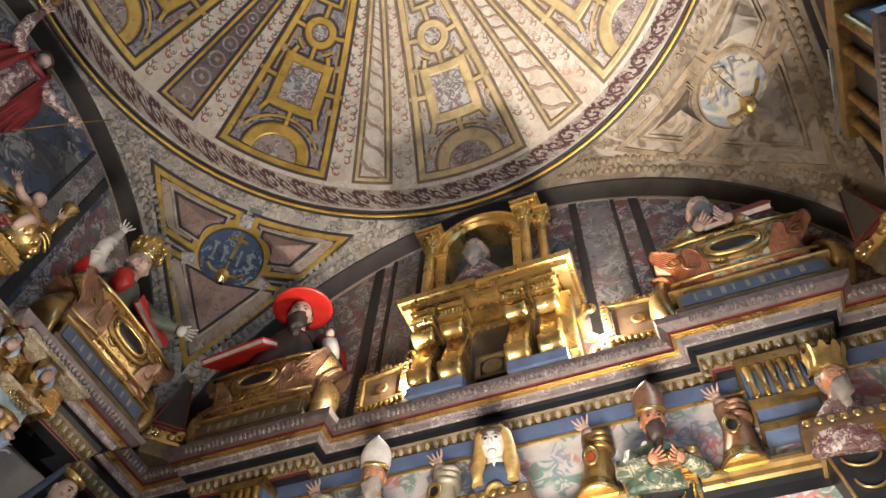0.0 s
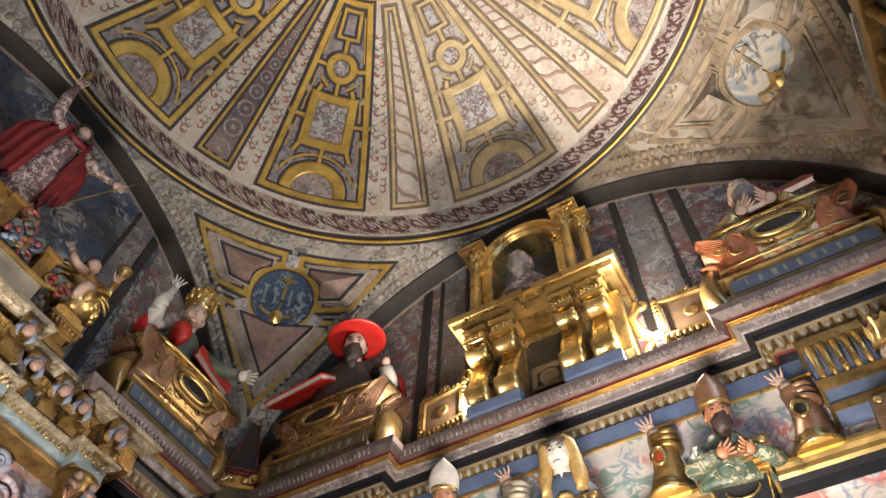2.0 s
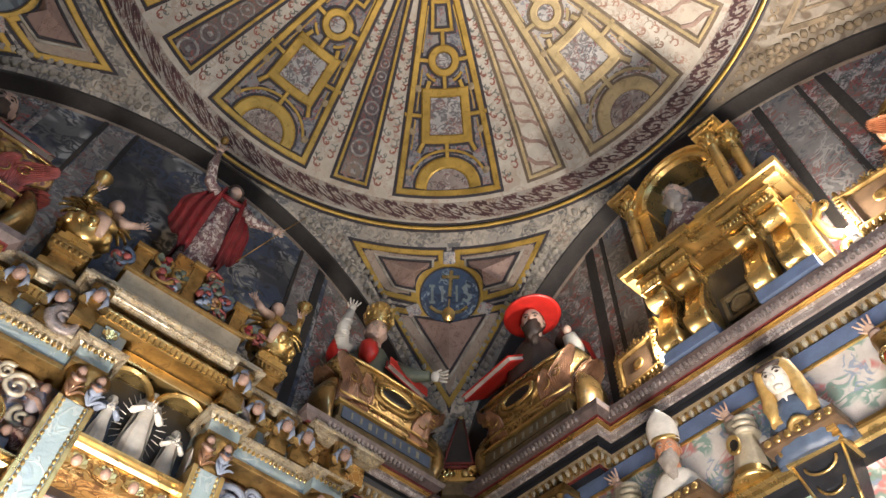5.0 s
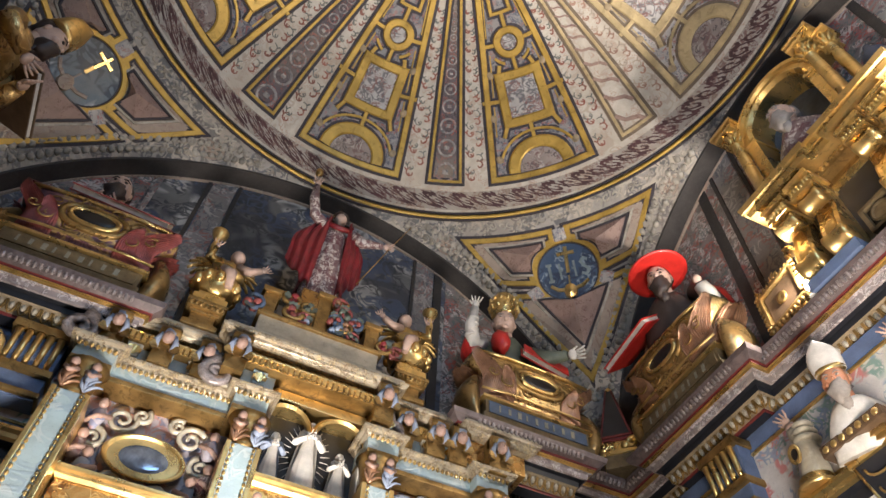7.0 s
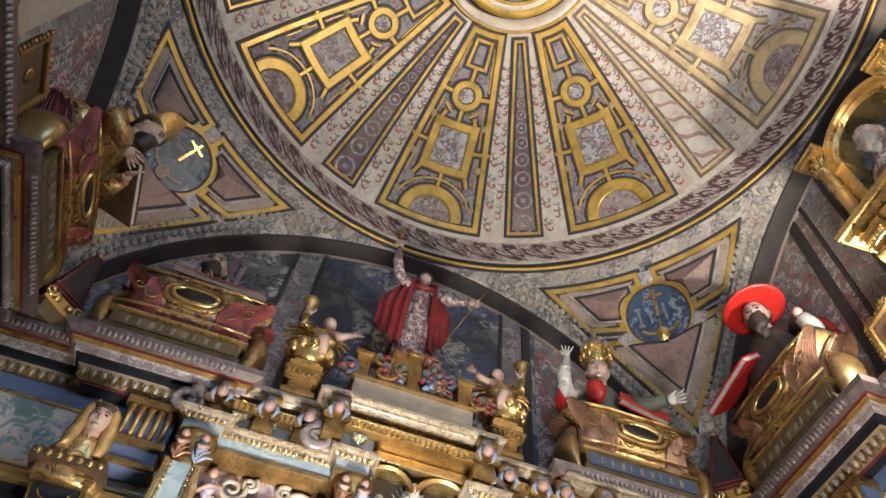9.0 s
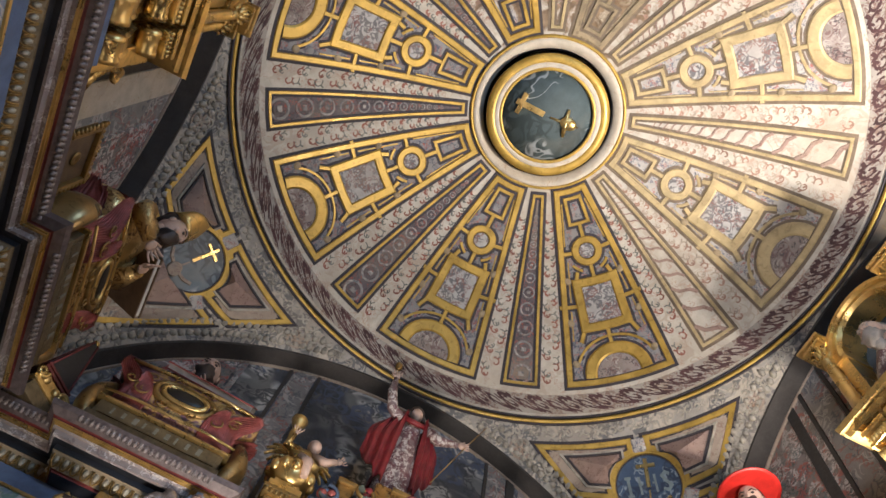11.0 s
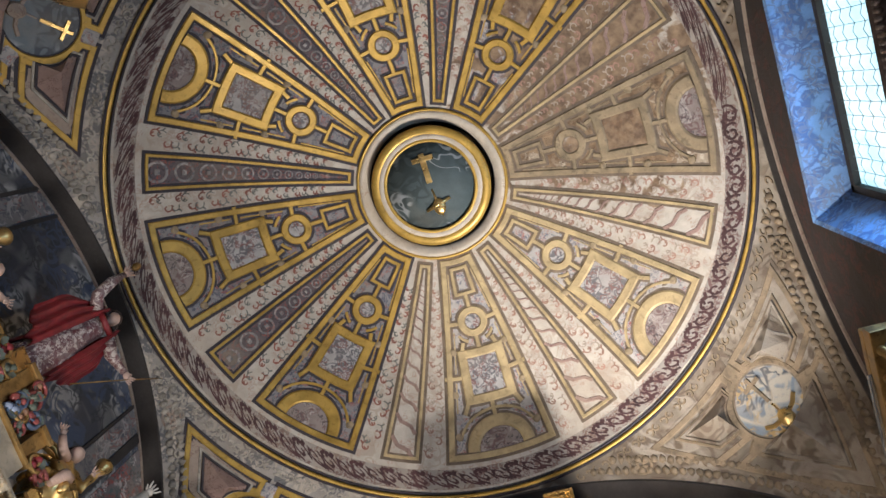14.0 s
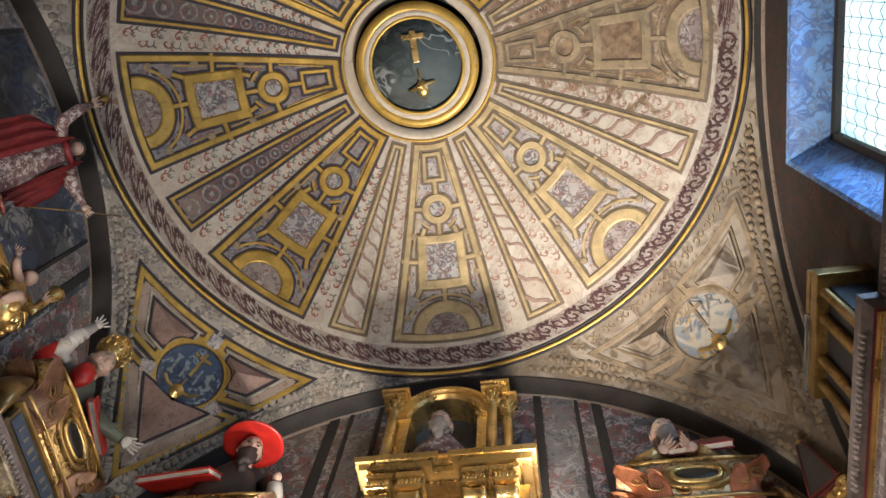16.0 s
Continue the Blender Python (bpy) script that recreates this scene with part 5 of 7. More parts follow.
def standing_bust(name, side, x, y, z, scale, turn, label, mats, kind, extra=None, lean=9):
    ob = bust(name, Matrix(), label, mats, kind)
    if extra:
        b2 = bmesh.new()
        b2.from_mesh(ob.data)
        extra(b2)
        bmesh.ops.recalc_face_normals(b2, faces=b2.faces)
        b2.to_mesh(ob.data)
        b2.free()
    ob.matrix_world = wall_pose(side, x, y, z, turn) @ pose(0, 0, 0, lean) @ Matrix.Diagonal((scale * 1.06, scale, scale, 1))
    return ob


def cardinal_arm(b):
    tube(b, [(0.15, -0.02, 0.27), (0.22, -0.05, 0.20), (0.25, -0.08, 0.08)], [0.05, 0.055, 0.06], 12, 1)
    tube(b, [(0.235, -0.09, 0.10), (0.225, -0.12, 0.17), (0.205, -0.13, 0.23)], [0.052, 0.048, 0.04], 12, 5)
    ball(b, (0.20, -0.135, 0.265), (0.026, 0.024, 0.034), 9, 6, 0)
    tube(b, [(0.20, 0.03, 0.30), (0.27, 0.0, 0.20), (0.30, -0.03, 0.04), (0.29, -0.03, -0.1)], [0.03, 0.045, 0.05, 0.04], 10, 2)


def blessing_arms(b):
    arm_to(b, [(-0.13, -0.02, 0.25), (-0.19, -0.07, 0.22), (-0.21, -0.10, 0.34), (-0.19, -0.11, 0.47)], [0.05, 0.05, 0.038, 0.024], 5, 5, 0.024)
    for k in range(4):
        lathe(b, [(0.036, -0.012), (0.045 - 0.003 * k, 0.0), (0.036, 0.012)], 12, pose(-0.205 + 0.002 * k, -0.09 - 0.004 * k, 0.27 + 0.04 * k), 5)
    ball(b, (-0.20, -0.03, 0.19), (0.065, 0.07, 0.12), 12, 8, 2, 0.2)
    ball(b, (-0.03, -0.11, 0.22), (0.06, 0.05, 0.085), 12, 8, 2, 0.2)
    arm_to(b, [(0.15, -0.02, 0.20), (0.25, -0.08, 0.14), (0.36, -0.14, 0.14)], [0.05, 0.05, 0.03], 6, 5, 0.032)


def writing_arm(b):
    arm_to(b, [(-0.14, -0.02, 0.2), (-0.2, -0.09, 0.1), (-0.08, -0.17, 0.13)], [0.06, 0.055, 0.035], 1, 0)
    arm_to(b, [(0.14, -0.02, 0.2), (0.2, -0.09, 0.1), (0.10, -0.17, 0.13)], [0.06, 0.055, 0.035], 1, 0)


standing_bust("cardinal_bust", "north", -1.36, -0.10, CT - 0.07, 1.12, 34, "painted wooden bust with a black beard and wide red hat", [SKIN, HAIR, SCARLET, HAIR, GOLD, PALE], "cardinal", cardinal_arm, 20)
standing_bust("pope_bust", "west", 1.48, -0.16, CT - 0.05, 1.12, -22, "painted bust with a gold tiara and raised white-sleeved arm", [SKIN, OLIVE, SCARLET, GREYHAIR, GOLD, PALE, OLIVE], "tiara", blessing_arms, 16)
standing_bust("bearded_bust", "west", -1.38, -0.06, CT - 0.06, 1.15, 0, "dark-haired bust bent over a book", [SKIN, CRIMSON, SCARLET, HAIR, GOLD], "bearded", writing_arm)
standing_bust("reading_bust", "north", 1.48, -0.02, CT - 0.10, 1.15, 0, "weathered brown bust leaning over a book", [SKIN, BODYGOLD, SCARLET, GREYHAIR, GOLD], "bearded", writing_arm)
standing_bust("gilded_bust", "south", 1.36, -0.30, CT - 0.10, 1.15, 0, "brown and gold bust with a wide gilded mitre", [SKIN, BODYGOLD, GOLD, HAIR, GOLD], "bishop", writing_arm, 24)
book(wall_pose("north", -1.60, -0.28, CT + 0.045, -4) @ pose(0, 0, 0, 38), "red leather book leaning on the reliquary chest", SCARLET, 0.50, 0.26)
book(wall_pose("north", 1.62, -0.20, CT + 0.10, 0) @ pose(0, 0, 0, 62, -6), "dark red book open above the chest", CRIMSON, 0.40, 0.17)
book(wall_pose("west", 1.70, -0.36, CT + 0.07, 0) @ pose(0, 0, 0, 70, 14), "scarlet book held above the chest", SCARLET, 0.36, 0.13)
book(wall_pose("west", -1.24, -0.33, CT + 0.06, 0) @ pose(0, 0, 0, 50, 4), "worn rose-red book lying on the chest", LEAFRED, 0.60, 0.20)
book(wall_pose("south", 1.62, -0.47, CT + 0.09, 0) @ pose(0, 0, 0, 26, 6), "brown book held open before the bust", WOOD, 0.42, 0.3)


def obelisk(m, label):
    """A tapering dark case with red edges on a small gilded foot."""
    o = thing("obelisk_reliquary", m, label, "reliquary", "corner reliquaries")
    bm = bmesh.new()
    rows = [[(-w, -d, z), (w, -d, z), (w, d, z), (-w, d, z)] for w, d, z in ((0.105, 0.075, 0.13), (0.02, 0.02, 0.60))]
    loft(bm, rows, True, True)
    part("case", bm, BLACK, o)
    for sx, sy in ((-1, -1), (1, -1), (1, 1), (-1, 1)):
        bm = bmesh.new()
        tube(bm, [(sx * 0.105, sy * 0.075, 0.13), (sx * 0.02, sy * 0.02, 0.60)], 0.008, 6)
        part("edge", bm, DEEPRED, o)
    for z in (0.13, 0.16):
        bm = bmesh.new()
        box(bm, -0.115, 0.115, -0.085, 0.085, z - 0.012, z + 0.004, 0, 0.003)
        part("band", bm, DEEPRED, o)
    bm = bmesh.new()
    box(bm, -0.12, 0.12, -0.10, 0.10, 0.0, 0.03, 0, 0.006)
    for sgn in (-1, 1):
        curl(bm, sgn * 0.1, 0.075, 0.04, 0.5, sgn * 1.3, -0.09, 0.018)
        ball(bm, (sgn * 0.05, -0.085, 0.07), (0.03, 0.02, 0.03))
    box(bm, -0.09, 0.09, -0.075, 0.075, 0.03, 0.115, 0, 0.01)
    part("foot", bm, GOLD, o)
    bm = bmesh.new()
    box(bm, -0.10, 0.10, -0.09, 0.09, -0.10, 0.0, 0, 0.006)
    part("pedestal", bm, PLINTH, o)
    ball_bm = bmesh.new()
    ball(ball_bm, (0, 0, 0.62), 0.025)
    part("finial", ball_bm, GOLD, o)
    return o


ob = obelisk(pose(-2.09, 2.24, TOP + 0.1, 0, 0, 45), "dark red-edged obelisk reliquary on a gilded foot in a corner")
copy_thing(ob, pose(-2.17, -2.02, TOP + 0.1, 0, 0, 135))
copy_thing(ob, pose(2.20, 2.22, TOP + 0.1, 0, 0, -45))


# ---- the gilded tabernacle ----
def column(bm, x, y, z0, z1, r, mi=0):
    h = z1 - z0
    lathe(bm, [(r * 1.5, z0), (r * 1.5, z0 + 0.02), (r * 1.2, z0 + 0.03), (r * 1.3, z0 + 0.045), (r, z0 + 0.055), (r * 1.03, z0 + h * 0.35), (r * 0.88, z1 - 0.13), (r * 1.05, z1 - 0.125), (r * 0.9, z1 - 0.115)], 14, pose(x, y, 0), mi)


def capital(bm, x, y, z, r, h=0.12):
    lathe(bm, [(r * 0.9, z), (r * 1.0, z + h * 0.5), (r * 1.5, z + h * 0.9)], 12, pose(x, y, 0))
    for ring, zz, s in ((8, 0.0, 0.6), (8, 0.35, 0.6)):
        for k in range(ring):
            a = 6.2832 * (k + (0.5 if zz else 0)) / ring
            c, s2 = math.cos(a), math.sin(a)
            tube(bm, [(x + r * c, y + r * s2, z + h * zz), (x + r * 1.2 * c, y + r * 1.2 * s2, z + h * (zz + 0.35)), (x + r * 1.75 * c, y + r * 1.75 * s2, z + h * (zz + 0.5)), (x + r * 1.8 * c, y + r * 1.8 * s2, z + h * (zz + 0.38))], [r * 0.3, r * 0.34, r * 0.26, r * 0.12], 6)
    box(bm, x - r * 1.9, x + r * 1.9, y - r * 1.9, y + r * 1.9, z + h * 0.92, z + h * 1.15, 0, 0.004)


def tabernacle(m, label, wall_gold=GOLD):
    h = thing("tabernacle", m, label, "tabernacle", "gilded tabernacles")
    for x0, x1 in ((-0.44, -0.10), (0.16, 0.50)):
        bm = bmesh.new()
        box(bm, x0, x1, -0.15, 0.12, 0.0, 0.075, 0, 0.004)
        part("blue_plinth", bm, BLUEBAND, h)
    bm = bmesh.new()
    box(bm, -0.12, 0.18, -0.06, 0.12, 0.0, 0.06, 0, 0.004)
    part("step", bm, BLUEBAND, h)
    bm = bmesh.new()
    box(bm, -0.40, 0.46, 0.0, 0.14, 0.06, 0.62)
    part("back", bm, BLACK, h)
    # four scrolled brackets stand before the dark opening
    for x in (-0.36, -0.17, 0.23, 0.42):
        br = bmesh.new()
        rows = []
        for k in range(15):
            t = k / 14
            y = -0.10 - 0.05 * math.sin(t * math.pi * 1.5 + 0.6) - 0.03 * t
            z = 0.075 + 0.50 * t
            rows.append([(x - 0.066, 0.05, z), (x - 0.066, y, z), (x - 0.05, y - 0.016, z), (x - 0.035, y - 0.004, z), (x + 0.035, y - 0.004, z), (x + 0.05, y - 0.016, z), (x + 0.066, y, z), (x + 0.066, 0.05, z)])
        loft(br, rows, True, True, 0, False)
        for zz, rr, yy in ((0.15, 0.072, -0.125), (0.50, 0.058, -0.135)):
            lathe(br, [(rr * 0.5, -0.074), (rr * 0.55, -0.07), (rr, -0.068), (rr, -0.045), (rr * 0.9, -0.03), (rr * 0.9, 0.03), (rr, 0.045), (rr, 0.068), (rr * 0.55, 0.07), (rr * 0.5, 0.074)], 20, pose(x, yy, zz) @ pose(0, 0, 0, 0, 90))
        b_ob = part("scrolled_bracket", br, wall_gold, h)
        bm = bmesh.new()
        box(bm, x - 0.078, x + 0.078, -0.20, 0.05, 0.56, 0.59, 0, 0.005)
        for j in range(6):
            ball(bm, (x - 0.06 + 0.024 * j, -0.20, 0.605), (0.013, 0.012, 0.022), 7, 5)
        box(bm, x - 0.066, x + 0.066, -0.185, 0.05, 0.59, 0.65, 0, 0.004)
        box(bm, x - 0.085, x + 0.085, -0.21, 0.05, 0.65, 0.69, 0, 0.006)
        part("bracket_capital", bm, GOLD, b_ob)
    bm = bmesh.new()
    box(bm, 0.455, 0.56, -0.12, 0.10, 0.075, 0.60, 0, 0.012)
    part("side_pier", bm, wall_gold, h)
    for sgn, x in ((-1, -0.44), (1, 0.60)):
        bm = bmesh.new()
        curl(bm, x + sgn * 0.06, 0.075, 0.075, 1.5, -sgn * 1.4, -0.06, 0.028)
        tube(bm, [(x + sgn * 0.06, -0.06, 0.15), (x + sgn * 0.01, -0.06, 0.22), (x - sgn * 0.02, -0.06, 0.36), (x + sgn * 0.03, -0.06, 0.46)], [0.03, 0.028, 0.024, 0.03], 9)
        curl(bm, x + sgn * 0.05, 0.45, 0.04, 2.0, sgn * 1.3, -0.06, 0.02)
        part("side_scroll", bm, wall_gold, h)
    # entablature in stepped layers, breaking forward over the bracket pairs
    for nm, z0, z1, out in (("architrave", 0.585, 0.625, -0.09), ("entablature_frieze", 0.625, 0.68, -0.10), ("bed_moulding", 0.68, 0.715, -0.02), ("corona", 0.73, 0.77, 0.06), ("cymatium", 0.78, 0.82, 0.09)):
        bm = bmesh.new()
        sweep(bm, [(-0.44, 0.14), (-0.44, -0.15), (-0.10, -0.15), (-0.10, -0.10), (0.16, -0.10), (0.16, -0.15), (0.52, -0.15), (0.52, 0.14)][::1], [(-0.3, z0), (out, z0), (out + 0.01, z1), (-0.3, z1)])
        part(nm, bm, GOLD_DARK if nm in ("entablature_frieze", "bed_moulding") else wall_gold, h)
    bm = bmesh.new()
    for k in range(26):
        x = -0.43 + 0.037 * k
        box(bm, x, x + 0.02, -0.15 if (x < -0.1 or x > 0.16) else -0.10, -0.06, 0.695, 0.72)
    tagged(part("dentil_course", bm, GOLD_DARK, h), kind="stuff")
    bm = bmesh.new()
    box(bm, -0.52, 0.60, -0.22, 0.14, 0.818, 0.832, 0, 0.004)
    part("top_board", bm, wall_gold, h)
    # upper niche: an archivolt on jambs between columns, with a dark blue shaft beside it
    bm = bmesh.new()
    n, cx, cz = 28, -0.03, 1.45
    prof = []
    for k in range(n + 1):
        a = math.pi * k / n
        prof.append([(cx + r * math.cos(a), y, cz + r * math.sin(a)) for r, y in ((0.245, 0.12), (0.245, -0.09), (0.262, -0.12), (0.278, -0.115), (0.285, -0.105), (0.315, -0.105), (0.322, -0.13), (0.345, -0.135), (0.352, -0.11), (0.352, 0.12))])
    loft(bm, prof, False, False, 0, False)
    part("niche_arch", bm, wall_gold, h)
    bm = bmesh.new()
    slab(bm, [(cx + 0.25, 0.832), (cx - 0.25, 0.832)] + [(cx - 0.25 * math.cos(math.pi * k / 20), cz + 0.25 * math.sin(math.pi * k / 20)) for k in range(21)], 0.10, 0.125)
    part("niche_back", bm, BLUETAB, h)
    for x0, x1 in ((cx - 0.325, cx - 0.245), (cx + 0.245, cx + 0.325)):
        bm = bmesh.new()
        box(bm, x0, x1, -0.09, 0.12, 0.832, cz - 0.02, 0, 0.004)
        box(bm, x0 - 0.012, x1 + 0.012, -0.11, 0.12, cz - 0.02, cz + 0.012, 0, 0.004)
        part("niche_jamb", bm, wall_gold, h)
    for x, y in ((-0.385, -0.13), (0.325, -0.13), (0.425, -0.06)):
        bm = bmesh.new()
        column(bm, x, y, 0.832, 1.63, 0.038)
        col = part("column", bm, wall_gold, h)
        bm = bmesh.new()
        capital(bm, x, y, 1.50, 0.04, 0.13)
        part("capital", bm, GOLD, col)
    for x in (-0.39, 0.35):
        bm = bmesh.new()
        box(bm, x - 0.105, x + 0.105, -0.215, 0.12, 1.668, 1.70, 0, 0.005)
        box(bm, x - 0.085, x + 0.085, -0.19, 0.12, 1.64, 1.67, 0, 0.005)
        part("impost", bm, wall_gold, h)
    bm = bmesh.new()
    lathe(bm, [(0.05, 0.832), (0.055, 0.86), (0.045, 0.90), (0.075, 1.05), (0.07, 1.2), (0.03, 1.28), (0.02, 1.33)], 18, pose(0.53, 0.02, 0))
    part("blue_vase", bm, BLUETAB, h, "dark blue turned vase")
    # small framed relic in the dark opening
    bm = bmesh.new()
    for a, b, c2, d in ((-0.06, 0.14, 0.11, 0.135), (-0.06, 0.14, 0.275, 0.30), (-0.06, -0.035, 0.11, 0.30), (0.115, 0.14, 0.11, 0.30)):
        box(bm, a, b, -0.05, -0.02, c2, d, 0, 0.004)
    lathe(bm, [(0.06, 0.0), (0.065, 0.01), (0.05, 0.014), (0.045, 0.004)], 20, pose(0.04, -0.03, 0.205) @ pose(0, 0, 0, 90))
    part("relic_frame", bm, PLINTH, h)
    return h


house = tabernacle(wall_pose("north", 0.05, -0.03, TOP), "burnished gold tabernacle with scrolled brackets and an arched niche")
copy_thing(house, wall_pose("south", -0.25, -0.12, TOP))
standing_bust("niche_bust", "north", 0.02, -0.085, TOP + 0.834, 1.08, 0, "weathered bearded bust inside the gilded niche", [SKIN, BROCADE, PALE, GREYHAIR, GOLD], "bearded")


def relic_frame(m, label, w, h):
    """An upright gilded frame set with beads, on scrolled feet, with a relic panel behind glass."""
    f = thing("framed_reliquary", m, label, "reliquary", "framed reliquaries")
    z0 = 0.075
    for a, b, c, d in ((-w / 2, w / 2, z0, z0 + 0.022), (-w / 2, w / 2, z0 + h - 0.022, z0 + h), (-w / 2, -w / 2 + 0.022, z0 + 0.035, z0 + h - 0.022), (w / 2 - 0.022, w / 2, z0 + 0.035, z0 + h - 0.022)):
        bm = bmesh.new()
        box(bm, a, b, -0.03, 0.02, c, d, 0, 0.008)
        part("rail", bm, GOLD_DARK, f)
    bm = bmesh.new()
    n = int(w / 0.032)
    for k in range(n + 1):
        x = -w / 2 + w * k / n
        for z in (z0 - 0.006, z0 + h + 0.006):
            ball(bm, (x, -0.02, z), (0.013, 0.013, 0.02), 7, 5)
    n = int(h / 0.032)
    for k in range(n + 1):
        z = z0 + h * k / n
        for x in (-w / 2 - 0.008, w / 2 + 0.008):
            ball(bm, (x, -0.02, z), (0.02, 0.013, 0.013), 7, 5)
    for x in (-w / 2, w / 2):
        lathe(bm, [(0.012, 0), (0.018, 0.015), (0.008, 0.03), (0.014, 0.045), (0.003, 0.07)], 8, pose(x, -0.01, z0 + h))
    tagged(part("bead_border", bm, GOLD_DARK, f, "row of gilded beads"), kind="stuff")
    bm = bmesh.new()
    box(bm, -w / 2 + 0.03, w / 2 - 0.03, -0.008, 0.01, z0 + 0.03, z0 + h - 0.03)
    part("relic_panel", bm, WOOD, f)
    bm = bmesh.new()
    lathe(bm, [(0.036, 0.0), (0.04, 0.008), (0.025, 0.012), (0.006, 0.006)], 18, pose(0, -0.008, z0 + h / 2) @ pose(0, 0, 0, 90))
    part("centre_roundel", bm, GOLD_DARK, f)
    for x in (-w / 3, 0, w / 3):
        bm = bmesh.new()
        curl(bm, x - 0.03, 0.04, 0.032, 1.57, 1.2, -0.01, 0.012)
        curl(bm, x + 0.03, 0.04, 0.032, 1.57, -1.2, -0.01, 0.012)
        part("scroll_foot", bm, GOLD_DARK, f)
    bm = bmesh.new()
    fan(bm, (0, -0.01, z0 + h), 0.07, 5, 110, 0, 0.2)
    part("crest", bm, GOLD, f)
    return f


relic_frame(wall_pose("north", -0.585, -0.10, TOP, -6), "jewelled gilt reliquary frame on scrolled feet", 0.30, 0.27)
relic_frame(wall_pose("north", 0.945, -0.10, TOP, 4), "larger jewelled gilt reliquary frame on scrolled feet", 0.33, 0.30)
relic_frame(wall_pose("south", 0.80, -0.20, TOP, 4), "jewelled gilt reliquary frame standing on the cornice", 0.33, 0.30)

m_bulb, t_, b_ = nt("glowing_bulb")
b_.inputs["Base Color"].default_value = (1, 0.95, 0.85, 1)
b_.inputs["Emission Color"].default_value = (1.0, 0.93, 0.80, 1)
b_.inputs["Emission Strength"].default_value = 14


def bulb(m):
    b = thing("bulb_lamp", m, "small lit bulb in a white holder on the cornice", "lamp", "bulbs on the cornice")
    bm = bmesh.new()
    lathe(bm, [(0.026, 0.0), (0.026, 0.008), (0.014, 0.014), (0.014, 0.045), (0.017, 0.05)], 12)
    part("holder", bm, PALE, b)
    bm = bmesh.new()
    lathe(bm, [(0.012, 0.05), (0.022, 0.065), (0.026, 0.085), (0.02, 0.105), (0.008, 0.116)], 14)
    part("bulb", bm, m_bulb, b, "glowing bulb")
    return b


bulb(wall_pose("north", -0.40, -0.145, TOP))
bulb(wall_pose("north", 0.745, -0.145, TOP))


# ---- altarpiece on the west wall ----
def slice_box(nm, parent, mat, x0, x1, y, z0, z1, back=0.0, bevel=0.006):
    bm = bmesh.new()
    box(bm, x0, x1, y, back, z0, z1, 0, bevel)
    return part(nm, bm, mat, parent)


def moulded(nm, parent, mat, x0, x1, y, z0, z1, out=0.06):
    """A cornice run with a curved section, returned at both ends."""
    bm = bmesh.new()
    h = z1 - z0
    sec = [(-0.05, z0), (0.0, z0), (0.01, z0 + h * 0.2), (out * 0.35, z0 + h * 0.28), (out * 0.5, z0 + h * 0.5), (out * 0.9, z0 + h * 0.62), (out, z0 + h * 0.8), (out, z1), (-0.05, z1 + 0.001)]
    sweep(bm, [(x0, 0.0), (x0, y), (x1, y), (x1, 0.0)], sec)
    return part(nm, bm, mat, parent)


altar = thing("altarpiece", wall_pose("west"), "carved and gilded altarpiece with niches, columns and painted reliefs", "altarpiece")
slice_box("body", altar, LILAC, -1.05, 1.32, -0.15, 0.4, 4.40)
# crown: three runs of cornice and boards above them
for x0, x1, y, z in ((-1.06, -0.37, -0.30, 4.40), (-0.38, 0.62, -0.42, 4.43), (0.62, 1.12, -0.30, 4.40), (1.10, 1.52, -0.38, 4.36)):
    moulded("crown_cornice", altar, SILVERGILT, x0, x1, y, z, z + 0.055, 0.05)
    slice_box("crown_board", altar, BEIGE, x0 - 0.03, x1 + 0.03, y - 0.035, z + 0.056, z + 0.085)
    slice_box("soffit", altar, AMBER, x0 + 0.02, x1 - 0.02, y + 0.05, z - 0.13, z)
slice_box("pedestal", altar, BEIGE, -0.26, 0.48, -0.40, 4.516, 4.70)
slice_box("pedestal_moulding", altar, BEIGE, -0.29, 0.51, -0.425, 4.516, 4.55)
slice_box("pedestal_cap", altar, GOLD_DARK, -0.28, 0.50, -0.42, 4.69, 4.715)
# dentil runs
for x0, x1, y, z in ((-0.98, -0.42, -0.31, 4.285), (-0.24, 0.50, -0.42, 4.295), (0.68, 1.08, -0.31, 4.285)):
    slice_box("dentil_bed", altar, GOLD_DARK, x0, x1, y, z, z + 0.05)
    slice_box("dentil_fillet", altar, GOLD, x0 - 0.01, x1 + 0.01, y - 0.012, z + 0.05, z + 0.062)
    n = int((x1 - x0) / 0.032)
    for k in range(n):
        bm = bmesh.new()
        box(bm, x0 + 0.032 * k + 0.006, x0 + 0.032 * k + 0.026, y - 0.018, y + 0.01, z + 0.006, z + 0.046)
        part("dentil", bm, GOLD, altar)


